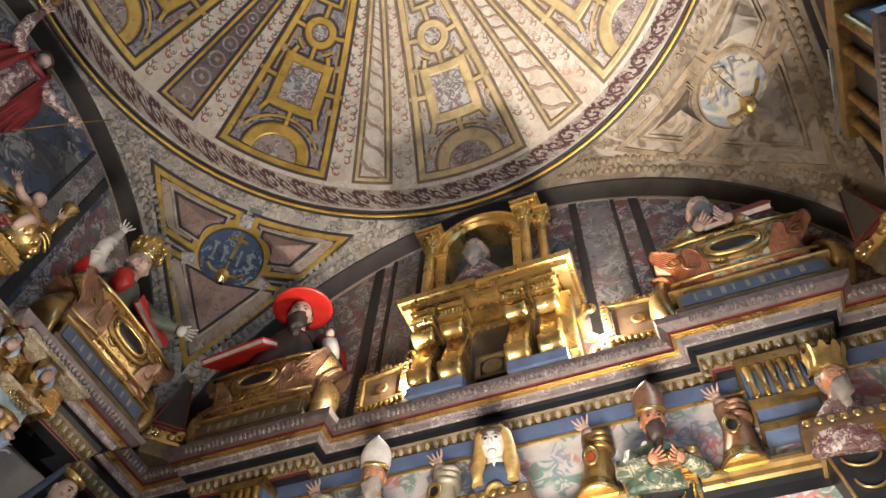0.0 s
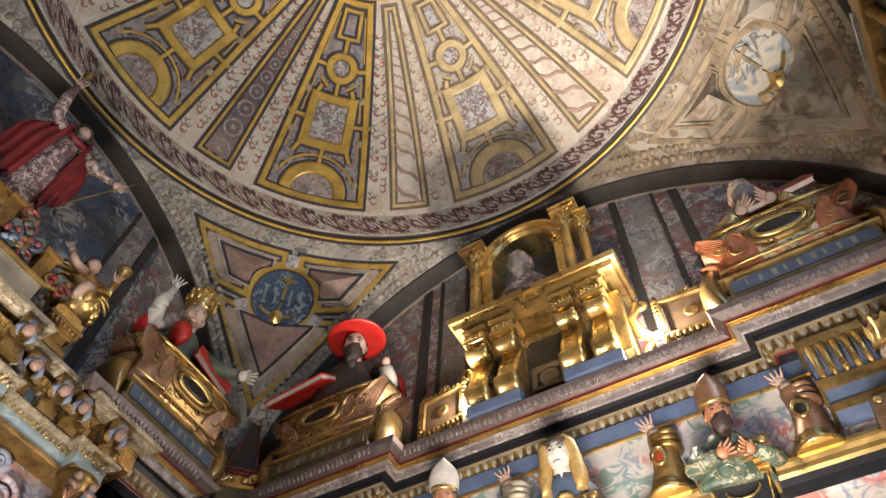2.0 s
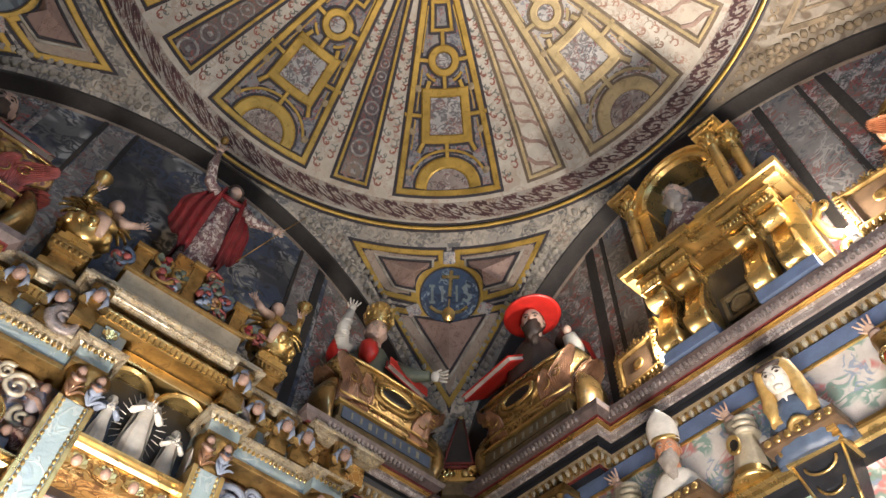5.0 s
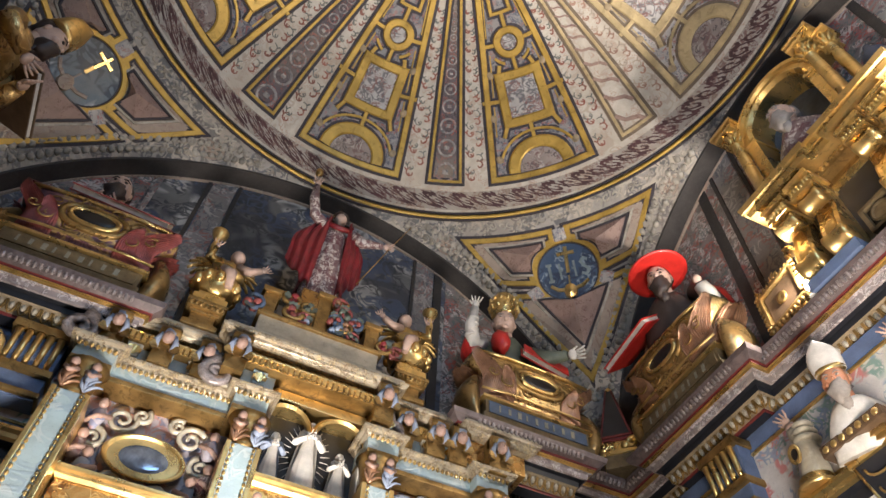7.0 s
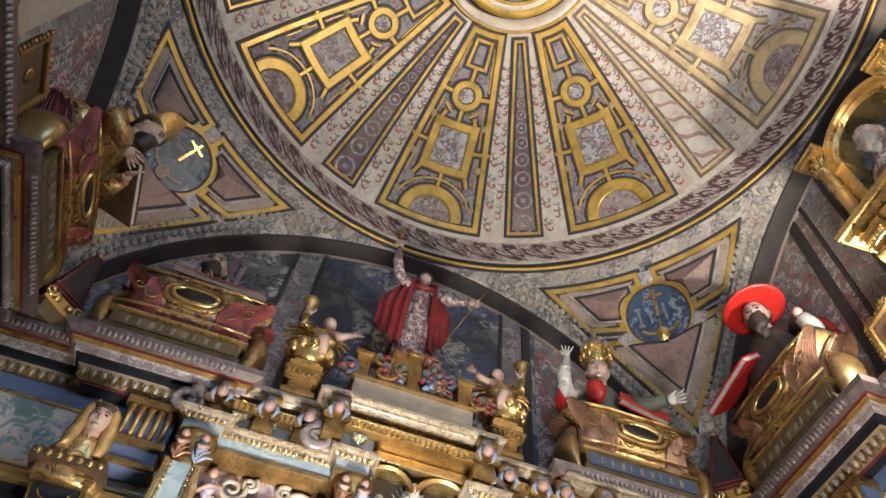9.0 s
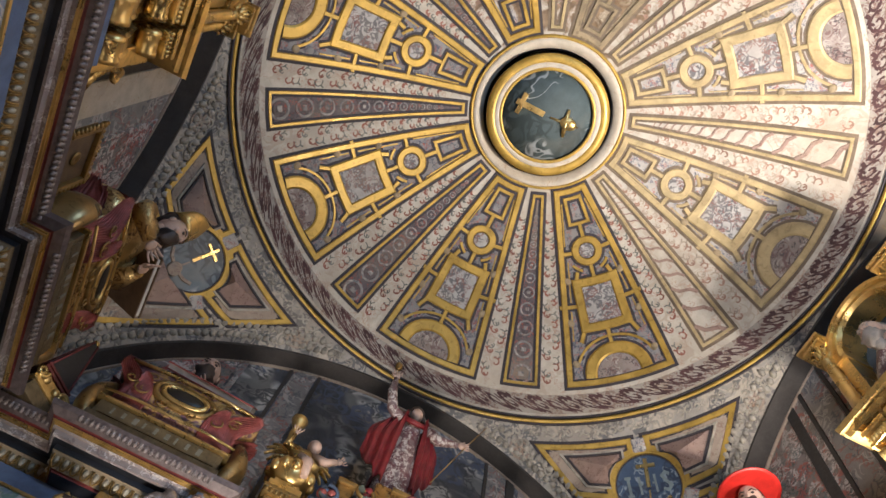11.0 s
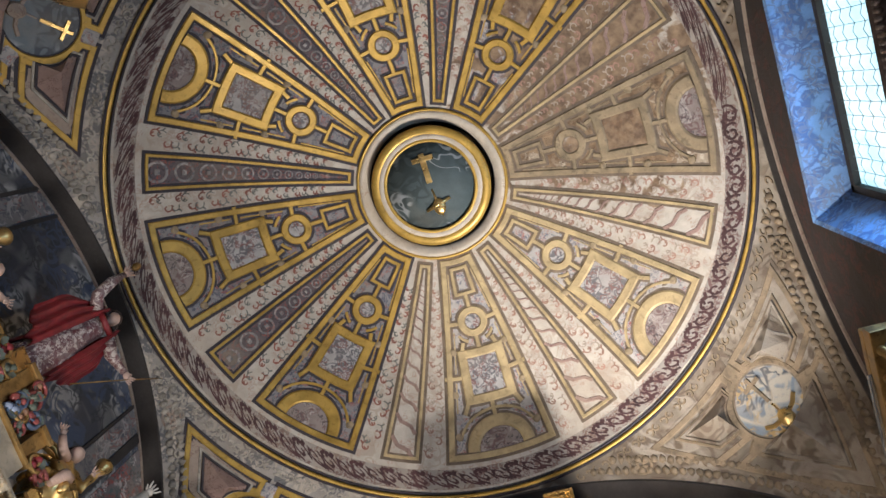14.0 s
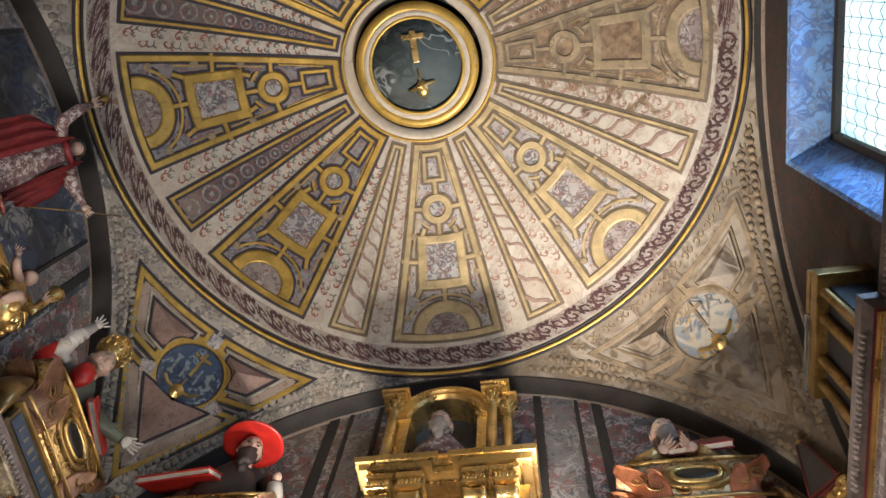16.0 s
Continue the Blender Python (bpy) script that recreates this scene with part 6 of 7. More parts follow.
def cherub_bracket(x, y, z, s, cloth):
    """A scrolled gilded console with a painted carved head and wings."""
    bm = bmesh.new()
    slab(bm, [(x - 0.05 * s, z), (x + 0.05 * s, z), (x + 0.05 * s, z - 0.21 * s), (x - 0.05 * s, z - 0.21 * s)], y, y + 0.12 * s, 0)
    lathe(bm, [(0.04 * s, -0.05 * s), (0.045 * s, 0.0), (0.04 * s, 0.05 * s)], 14, pose(x, y - 0.01, z - 0.035 * s) @ pose(0, 0, 0, 0, 90), 0)
    lathe(bm, [(0.028 * s, -0.045 * s), (0.03 * s, 0.0), (0.028 * s, 0.045 * s)], 12, pose(x, y + 0.03 * s, z - 0.14 * s) @ pose(0, 0, 0, 0, 90), 0)
    ball(bm, (x, y - 0.05 * s, z - 0.082 * s), (0.029 * s, 0.028 * s, 0.036 * s), 10, 7, 1)
    ball(bm, (x, y - 0.078 * s, z - 0.086 * s), (0.006 * s, 0.008 * s, 0.009 * s), 6, 4, 1)
    for sgn in (-1, 1):
        ball(bm, (x + sgn * 0.012 * s, y - 0.072 * s, z - 0.075 * s), (0.005 * s, 0.004 * s, 0.003 * s), 5, 4, 3)
        tube(bm, [(x + sgn * 0.03 * s, y - 0.04 * s, z - 0.06 * s), (x + sgn * 0.045 * s, y - 0.03 * s, z - 0.10 * s), (x + sgn * 0.03 * s, y - 0.03 * s, z - 0.14 * s)], [0.012 * s, 0.016 * s, 0.006 * s], 7, 2)
    ball(bm, (x, y - 0.03 * s, z - 0.045 * s), (0.034 * s, 0.030 * s, 0.030 * s), 9, 6, 2, 0.4)
    for sgn in (-1, 1):
        shell(bm, (x + sgn * 0.012 * s, y - 0.03 * s, z - 0.13 * s), 0.055 * s, 70, sgn * 100, 4, 0.2, 0)
    ball(bm, (x, y - 0.02 * s, z - 0.05 * s), (0.036 * s, 0.036 * s, 0.034 * s), 9, 6, 2, 0.5)
    part("cherub_bracket", bm, [GOLD_DARK, CHERUB, cloth, HAIR], altar)


for x, y, z in ((-0.92, -0.34, 4.40), (-0.66, -0.33, 4.40), (-0.44, -0.33, 4.40), (-0.30, -0.44, 4.43), (0.55, -0.44, 4.43), (0.72, -0.33, 4.40), (0.92, -0.33, 4.40), (1.06, -0.33, 4.40), (1.28, -0.40, 4.36)):
    cherub_bracket(x, y, z, 1.1, SHELL)
# large grey-gold volutes
for x, y, z, d in ((-1.08, -0.33, 4.25, -1), (-0.36, -0.36, 4.22, 1), (0.63, -0.36, 4.22, 1)):
    bm = bmesh.new()
    pts = spiral(x, z, 0.085, 0.02, 1.57, d * 1.5, y)
    tube(bm, pts, [0.03 * (1 - 0.4 * k / len(pts)) for k in range(len(pts))], 9, 0, 1.6)
    part("volute", bm, SILVER, altar)
# attic frieze between the two cornices, with gilded rosettes and small blocks
for x0, x1, y, mat in ((-1.04, -0.40, -0.26, MARBLE), (-0.40, -0.24, -0.34, BEIGE), (-0.24, -0.06, -0.36, MARBLE), (0.52, 0.68, -0.34, BEIGE), (0.68, 1.36, -0.26, MARBLE)):
    slice_box("attic_frieze", altar, mat, x0, x1, y, 4.162, 4.30)
    n = max(1, int((x1 - x0) / 0.13))
    for k in range(n):
        xx = x0 + (x1 - x0) * (k + 0.5) / n
        bm = bmesh.new()
        box(bm, xx - 0.032, xx + 0.032, y - 0.03, y + 0.01, 4.20, 4.275, 0, 0.006)
        box(bm, xx - 0.04, xx + 0.04, y - 0.04, y + 0.01, 4.262, 4.28, 0, 0.004)
        part("frieze_block", bm, BEIGE if k % 2 else MARBLE, altar)
        bm = bmesh.new()
        shell(bm, (xx, y - 0.034, 4.205), 0.055, 120, 0, 5, 0.3)
        part("gilded_leaf", bm, GOLD, altar)
# second entablature with gilded leaf mouldings
for x0, x1, y in ((-1.04, -0.84, -0.36), (-0.84, -0.24, -0.28), (-0.24, -0.06, -0.38), (0.50, 0.68, -0.38), (0.68, 1.16, -0.28), (1.16, 1.36, -0.36)):
    moulded("lower_cornice", altar, SILVERGILT, x0, x1, y, 4.11, 4.16, 0.045)
    slice_box("frieze_band", altar, MARBLE, x0, x1, y - 0.002, 4.03, 4.11)
    bm = bmesh.new()
    n = max(3, int((x1 - x0) / 0.028))
    for k in range(n):
        ball(bm, (x0 + (x1 - x0) * (k + 0.5) / n, y - 0.022, 4.10), (0.011, 0.012, 0.014), 6, 4)
    tagged(part("bead_run", bm, GOLD, altar), kind="stuff")
    slice_box("architrave", altar, GOLD_DARK, x0, x1, y - 0.015, 4.0, 4.03)
# columns with figured capitals
for x in (-0.94, -0.12, 0.58, 1.26):
    bm = bmesh.new()
    box(bm, x - 0.075, x + 0.075, -0.40, -0.2, 2.6, 3.80, 0, 0.008)
    col = part("column_shaft", bm, MARBLE, altar, "blue-veined painted shaft")
    for sgn in (-1, 1):
        bm = bmesh.new()
        box(bm, x + sgn * 0.075 - 0.012, x + sgn * 0.075 + 0.012, -0.412, -0.2, 2.6, 3.80, 0, 0.004)
        for k in range(32):
            ball(bm, (x + sgn * 0.052, -0.404, 3.78 - 0.032 * k), (0.009, 0.008, 0.013), 6, 4)
        part("gilded_edge", bm, GOLD, col)
    bm = bmesh.new()
    lathe(bm, [(0.08, 3.80), (0.085, 3.83), (0.07, 3.85), (0.09, 3.97), (0.11, 4.0)], 16, pose(x, -0.32, 0))
    part("capital_core", bm, GOLD_DARK, col)
    for k, (dx, mat) in enumerate(((-0.05, LEAFPINK), (0.05, SHELL))):
        bm = bmesh.new()
        ball(bm, (x + dx, -0.41, 3.955), (0.024, 0.024, 0.03), 9, 6, 1)
        ball(bm, (x + dx, -0.40, 3.90), (0.032, 0.028, 0.05), 9, 6, 0, 0.4)
        tube(bm, [(x + dx - 0.03, -0.41, 3.92), (x + dx, -0.44, 3.88), (x + dx + 0.03, -0.41, 3.92)], 0.012, 6, 1)
        fan(bm, (x + dx, -0.40, 3.81), 0.10, 4, 80, 0, 0.3, 0)
        part("capital_figure", bm, [mat, CHERUB], col)
# relief bay with an oval glass
bm = bmesh.new()
lathe(bm, [(0.185, 0.0), (0.198, 0.012), (0.19, 0.026), (0.176, 0.022), (0.17, 0.006)], 40, pose(-0.53, -0.20, 3.70) @ Matrix.Diagonal((1, 1, 0.62, 1)) @ pose(0, 0, 0, 90))
part("oval_frame", bm, GOLD, altar)
bm = bmesh.new()
lathe(bm, [(0.172, 0.0), (0.17, 0.01), (0.08, 0.02), (0.01, 0.022)], 36, pose(-0.53, -0.19, 3.70) @ Matrix.Diagonal((1, 1, 0.62, 1)) @ pose(0, 0, 0, 90))
part("oval_glass", bm, OVALGLASS, altar, "dark blue-grey glass")
for sgn in (-1, 1):
    for dx, dz, r, a in ((0.17, 0.17, 0.075, 0.5), (0.26, 0.03, 0.06, 2.0), (0.10, -0.17, 0.06, 4.0), (0.09, 0.22, 0.045, 1.0)):
        bm = bmesh.new()
        curl(bm, -0.53 + sgn * dx, 3.72 + dz, r, a, sgn * 1.5, -0.185, 0.016)
        part("relief_scroll", bm, BEIGE, altar)
    for dx, dz, mat in ((0.28, 0.13, LILAC), (0.30, -0.06, BROCADE), (0.24, -0.15, SHELL)):
        bm = bmesh.new()
        ball(bm, (-0.53 + sgn * dx, -0.19, 3.72 + dz), (0.045, 0.04, 0.065), 9, 6, 0, 0.5)
        ball(bm, (-0.53 + sgn * dx, -0.21, 3.80 + dz), (0.026, 0.026, 0.03), 8, 5, 1)
        tube(bm, [(-0.53 + sgn * (dx - 0.06), -0.2, 3.74 + dz), (-0.53 + sgn * dx, -0.23, 3.71 + dz), (-0.53 + sgn * (dx + 0.05), -0.2, 3.68 + dz)], 0.014, 6, 1)
        part("relief_figure", bm, [mat, CHERUB], altar)
moulded("bay_cornice", altar, GOLD, -0.84, -0.22, -0.26, 3.46, 3.51, 0.04)
slice_box("bay_frieze", altar, AMBER, -0.84, -0.22, -0.25, 3.36, 3.46)
bm = bmesh.new()
n = 20
loft(bm, [[(-0.53 + r * math.cos(math.pi * k / n), y, 3.12 + r * math.sin(math.pi * k / n)) for r, y in ((0.24, -0.12), (0.24, -0.25), (0.29, -0.26), (0.29, -0.12))] for k in range(n + 1)], False)
part("bay_arch", bm, GOLD, altar)
# triple niche
slice_box("niche_back", altar, BLACK, -0.05, 0.51, -0.16, 3.50, 4.224)
slice_box("niche_lintel", altar, GOLD, -0.06, 0.52, -0.31, 4.225, 4.285)
for cx, r in ((0.06, 0.125), (0.37, 0.135)):
    bm = bmesh.new()
    loft(bm, [[(cx + rr * math.cos(math.pi * k / n), y, 4.06 + rr * math.sin(math.pi * k / n)) for rr, y in ((r, -0.275), (r, -0.30), (r + 0.015, -0.315), (r + 0.03, -0.30), (r + 0.03, -0.275))] for k in range(n + 1)], False)
    part("niche_arch", bm, GOLD, altar)
for x in (-0.075, 0.215, 0.515):
    slice_box("niche_pier", altar, PALE, x - 0.014, x + 0.014, -0.27, 3.60, 4.07)
moulded("niche_shelf", altar, GOLD, -0.06, 0.52, -0.32, 3.66, 3.71, 0.04)
slice_box("niche_frieze", altar, AMBER, -0.06, 0.52, -0.31, 3.54, 3.66)
for x in (0.02, 0.16, 0.30, 0.44):
    bm = bmesh.new()
    ball(bm, (x, -0.32, 3.60), (0.026, 0.026, 0.03), 8, 5, 0)
    shell(bm, (x, -0.315, 3.57), 0.06, 170, 0, 6, 0.2, 1)
    part("winged_head", bm, [CHERUB, GOLD], altar)
# scroll reliefs of the outer bay
for dx, dz, r, a, sgn in ((0.80, 3.86, 0.10, 0.5, 1), (1.03, 3.80, 0.09, 2.0, -1), (0.86, 3.62, 0.08, 3.0, -1), (1.06, 3.60, 0.07, 1.0, 1), (0.92, 3.94, 0.05, 0.0, 1)):
    bm = bmesh.new()
    curl(bm, dx, dz, r, a, sgn * 1.5, -0.175, 0.02)
    part("relief_scroll", bm, SHELL if sgn > 0 else LILAC, altar)


# ---- statues ----
def figure(bm, h, mi_robe=0, mi_cape=1, mi_skin=2, mi_hair=3, waist=0.15):
    """A standing robed figure of height h: folds, mantle, head."""
    rows = []
    for k in range(15):
        t = k / 14
        r = h * (0.128 - 0.035 * t + 0.022 * math.sin(t * 6)) * (1 if t < 0.9 else 1 - 4.5 * (t - 0.9))
        rows.append([(r * math.cos(a) * (1 + 0.09 * math.sin(9 * a + t * 2) * (1 - t)), r * 0.72 * math.sin(a) * (1 + 0.09 * math.sin(11 * a) * (1 - t)), h * 0.84 * t) for a in [6.2832 * j / 40 for j in range(40)]])
    loft(bm, rows, True, True, mi_robe, True)
    ball(bm, (0, -0.01 * h, h * 0.915), (h * 0.05, h * 0.056, h * 0.068), 12, 9, mi_skin)
    ball(bm, (0, 0.028 * h, h * 0.935), (h * 0.058, h * 0.05, h * 0.062), 10, 8, mi_hair, 0.3)
    ball(bm, (0, 0.004 * h, h * 0.958), (h * 0.062, h * 0.06, h * 0.042), 10, 8, mi_hair, 0.3)
    tube(bm, [(-0.055 * h, 0.0, 0.93 * h), (-0.062 * h, -0.01 * h, 0.87 * h)], [0.024 * h, 0.02 * h], 8, mi_hair)
    tube(bm, [(0.055 * h, 0.0, 0.93 * h), (0.062 * h, -0.01 * h, 0.87 * h)], [0.024 * h, 0.02 * h], 8, mi_hair)
    rows = []
    for k in range(12):
        t = k / 11
        rows.append([((0.17 - 0.07 * t) * h * math.sin(a) * (1 + 0.05 * math.sin(a * 8)), 0.02 * h + (0.14 - 0.05 * t) * h * math.cos(a) * (1 + 0.06 * math.sin(a * 7)), h * (0.10 + 0.74 * t)) for a in [-1.75 + 3.5 * j / 21 for j in range(22)]])
    loft(bm, rows, False, False, mi_cape, True)
    tube(bm, [(-0.11 * h, -0.05 * h, 0.80 * h), (0, -0.085 * h, 0.76 * h), (0.11 * h, -0.05 * h, 0.80 * h)], 0.022 * h, 8, mi_cape)


bm = bmesh.new()
figure(bm, 1.06)
arm_to(bm, [(-0.12, -0.03, 0.84), (-0.22, -0.08, 0.86), (-0.27, -0.10, 1.02), (-0.28, -0.10, 1.17)], [0.05, 0.046, 0.04, 0.022], 0, 2, 0.03)
arm_to(bm, [(0.12, -0.03, 0.84), (0.22, -0.07, 0.76), (0.38, -0.10, 0.78)], [0.05, 0.046, 0.024], 0, 2, 0.028)
tube(bm, [(0.58, -0.10, 1.12), (0.43, -0.11, 0.76), (0.24, -0.12, 0.28)], 0.005, 6, 4)
ball(bm, (-0.30, -0.10, 1.33), (0.035, 0.03, 0.05), 8, 6, 4)
for sgn in (-1, 1):
    for back in (0.0, 0.016):
        rows = []
        for k in range(15):
            t = k / 14
            wide = (0.08 + 0.15 * math.sin(min(1.0, t * 1.5) * 1.9)) * (1.0 if sgn < 0 else 0.8)
            rows.append([(sgn * (0.075 + 0.03 * t + wide * q / 14), -0.095 + 0.12 * (q / 14) ** 1.3 + 0.022 * math.sin(q * 1.5 + 2.2 * t) + back, 0.91 - 0.80 * t * (1 - 0.35 * (q / 14)) + 0.03 * math.sin(q * 1.1) * t) for q in range(15)])
        loft(bm, rows, False, False, 1, True)
saint = tagged(part("saint_statue", bm, [BROCADE, CRIMSON, SKIN, HAIR, GOLD_DARK]), "painted saint in brocade robe and crimson cloak with staff", "statue")
saint.matrix_world = wall_pose("west", 0.06, -0.20, 5.10, 0) @ pose(0, 0, 0, 9) @ Matrix.Diagonal((0.88, 0.88, 0.88, 1))

# carved group below the saint: scrolls, fruit and heads on small gilded pedestals
grp = thing("carved_pedestal_group", wall_pose("west", 0.10, -0.30, 4.717), "painted scrolls and fruit between gilded pedestals below the statue", "carving")
for x in (-0.33, 0.0, 0.33):
    bm = bmesh.new()
    tall = 0.33 if x == 0.0 else 0.21
    box(bm, x - 0.045, x + 0.045, -0.07, 0.05, 0.0, tall, 0, 0.006)
    box(bm, x - 0.06, x + 0.06, -0.09, 0.06, tall, tall + 0.035, 0, 0.006)
    part("small_pedestal", bm, GOLD_DARK, grp)
bm = bmesh.new()
box(bm, -0.16, 0.16, -0.05, 0.12, 0.0, 0.386, 0, 0.01)
part("statue_base", bm, AMBER, grp)
for k, (x, z, r, mat) in enumerate(((-0.19, 0.08, 0.06, LEAFRED), (-0.11, 0.05, 0.045, SHELL), (0.09, 0.06, 0.05, SHELL), (0.15, 0.11, 0.05, LEAFPINK), (0.21, 0.05, 0.04, OLIVE), (0.07, 0.14, 0.05, LEAFRED), (0.40, 0.06, 0.05, CRIMSON), (0.48, 0.04, 0.045, LEAFRED), (-0.42, 0.05, 0.06, LEAFRED), (-0.20, 0.19, 0.055, CRIMSON), (0.13, 0.22, 0.055, OLIVE), (0.20, 0.17, 0.05, LEAFRED), (-0.10, 0.16, 0.05, OLIVE), (0.08, 0.29, 0.045, LEAFPINK))):
    bm = bmesh.new()
    for q in range(4):
        ball(bm, (x + r * 0.5 * math.cos(q * 1.7 + k), -0.08 - 0.012 * (q % 2), z + r * 0.5 * math.sin(q * 1.7 + k)), r * (0.42 + 0.1 * (q % 2)), 8, 6, 0, 0.3)
    curl(bm, x, z, r * 1.15, k, 1.2 if k % 2 else -1.2, -0.10, r * 0.3, 1)
    shell(bm, (x, -0.10, z), r * 1.1, 80, 70 * k, 4, 0.4, 2)
    part("carved_fruit", bm, [mat, (GOLD_DARK, LEAFRED, BLUETAB)[k % 3], OLIVE], grp)


def candle_angel(m):
    """A gilded seated figure with a horn-shaped candle holder, on a moulded base."""
    bm = bmesh.new()
    box(bm, -0.09, 0.09, -0.09, 0.09, 0.0, 0.05, 0, 0.006)
    box(bm, -0.07, 0.07, -0.07, 0.07, 0.05, 0.09, 0, 0.006)
    lathe(bm, [(0.06, 0.09), (0.10, 0.13), (0.13, 0.20), (0.12, 0.23), (0.05, 0.24)], 16, None, 0)
    for k in range(12):
        a = 6.2832 * k / 12
        ball(bm, (0.115 * math.cos(a), 0.115 * math.sin(a), 0.19), (0.03, 0.03, 0.04), 7, 5, 0)
    ball(bm, (0.0, 0.0, 0.33), (0.075, 0.065, 0.12), 12, 8, 0, 0.4)
    ball(bm, (0.03, -0.06, 0.27), (0.09, 0.06, 0.06), 10, 7, 0, 0.5)
    ball(bm, (0.045, -0.02, 0.48), (0.042, 0.042, 0.05), 10, 7, 1)
    ball(bm, (0.05, 0.0, 0.50), (0.046, 0.044, 0.046), 9, 6, 2, 0.4)
    arm_to(bm, [(-0.04, -0.02, 0.40), (-0.10, -0.05, 0.38), (-0.09, -0.06, 0.46)], [0.03, 0.028, 0.018], 0, 1, 0.018)
    arm_to(bm, [(0.07, -0.02, 0.40), (0.14, -0.06, 0.36), (0.19, -0.06, 0.40)], [0.03, 0.026, 0.018], 1, 1, 0.018)
    tube(bm, [(0.0, -0.08, 0.28), (0.05, -0.13, 0.22), (0.06, -0.11, 0.13)], [0.035, 0.03, 0.02], 8, 1)
    lathe(bm, [(0.014, 0.40), (0.022, 0.48), (0.016, 0.52), (0.04, 0.57), (0.05, 0.60), (0.03, 0.61)], 14, pose(-0.10, -0.05, 0), 0)
    for sgn in (-1, 1):
        fan(bm, (sgn * 0.03, 0.05, 0.36), 0.17, 5, 70, sgn * 50, sgn * 0.5, 0)
    ob = tagged(part("candle_angel", bm, [GOLD, SKIN, HAIR]), "gilded angel holding a candle socket on a moulded base", "statue", "angels with candle sockets")
    ob.matrix_world = m
    return ob


a1 = candle_angel(wall_pose("west", -0.55, -0.25, TOP + 0.185) @ Matrix.Diagonal((1.12, 1.12, 1.12, 1)))
for bx in (-0.55, 0.72):
    base = bmesh.new()
    for w, z0, z1 in ((0.10, 4.486, 4.52), (0.085, 4.52, 4.54), (0.07, 4.54, 4.61), (0.085, 4.61, 4.63), (0.105, 4.63, 4.66), (0.115, 4.66, 4.685)):
        box(base, bx - w, bx + w, -0.25 - w, -0.12, z0, z1, 0, 0.005)
    for k in range(7):
        ball(base, (bx - 0.09 + 0.03 * k, -0.36, 4.645), (0.013, 0.010, 0.016), 7, 5)
    part("angel_base", base, GOLD_DARK, altar)
a2 = a1.copy()
scene.collection.objects.link(a2)
a2.matrix_world = wall_pose("west", 0.72, -0.25, TOP + 0.185) @ Matrix.Diagonal((-1.12, 1.12, 1.12, 1))
for x, h, w, rays in ((0.04, 0.34, 0.0, False), (0.21, 0.45, 0.0, True), (0.40, 0.33, 0.0, False)):
    bm = bmesh.new()
    figure(bm, h, 0, 1, 0, 0)
    for sgn in (-1, 1):
        arm_to(bm, [(sgn * 0.09 * h, -0.02 * h, 0.78 * h), (sgn * 0.16 * h, -0.07 * h, 0.62 * h), (sgn * 0.06 * h, -0.15 * h, 0.66 * h)], [0.05 * h, 0.045 * h, 0.03 * h], 1, 0, 0.028 * h)
    if rays:
        for k in range(30):
            a = 6.2832 * k / 30
            tube(bm, [(0.085 * math.cos(a), 0.02, 0.24 + 0.15 * math.sin(a)), (0.135 * math.cos(a), 0.02, 0.24 + 0.21 * math.sin(a))], [0.003, 0.0015], 5, 2)
    st = tagged(part("ivory_statuette", bm, [PALE, SHELL if x < 0.1 else PALE, PALE]), "white statuette with a ring of rays in the niche" if rays else "small white and blue statuette in the niche", "statue", "statuettes in the niche")
    st.matrix_world = wall_pose("west", x, -0.245 if not rays else -0.27, 3.712, 0)


# ---- busts and arm reliquaries along the frieze ----
def corbel(m, label):
    c = thing("corbel", m, label, "corbel", "corbels under the busts")
    bm = bmesh.new()
    box(bm, -0.17, 0.17, -0.24, 0.0, -0.055, 0.0, 0, 0.004)
    part("bust_tray", bm, WOOD, c)
    for k in range(7):
        bm = bmesh.new()
        ball(bm, (-0.14 + 0.047 * k, -0.242, -0.026), (0.018, 0.008, 0.018), 8, 5)
        part("tray_stud", bm, GOLD, c)
    for z, d, mat in ((-0.075, 0.20, GOLD), (-0.095, 0.185, GOLD_DARK), (-0.115, 0.17, GOLD)):
        bm = bmesh.new()
        box(bm, -0.13, 0.13, -d, 0.0, z, z + 0.02, 0, 0.004)
        part("moulding", bm, mat, c)
    bm = bmesh.new()
    loft(bm, [[(-w, -d, z), (w, -d, z), (w, 0.0, z), (-w, 0.0, z)] for w, d, z in ((0.115, 0.155, -0.115), (0.09, 0.13, -0.25), (0.04, 0.05, -0.48))], True, True)
    body = part("bracket_body", bm, BLACK, c)
    for k in range(3):
        bm = bmesh.new()
        r = 0.07 - 0.014 * k
        z = -0.15 - 0.085 * k
        tube(bm, [(r * math.cos(math.pi + math.pi * j / 10), -0.158 + 0.02 * k, z + 0.05 * math.sin(math.pi + math.pi * j / 10)) for j in range(11)], 0.006, 6)
        part("gilded_scale", bm, GOLD, body)
    for sgn in (-1, 1):
        bm = bmesh.new()
        tube(bm, [(sgn * 0.112, -0.157, -0.117), (sgn * 0.088, -0.132, -0.25), (sgn * 0.038, -0.052, -0.48)], 0.007, 6)
        part("gilded_edge", bm, GOLD, body)
    return c


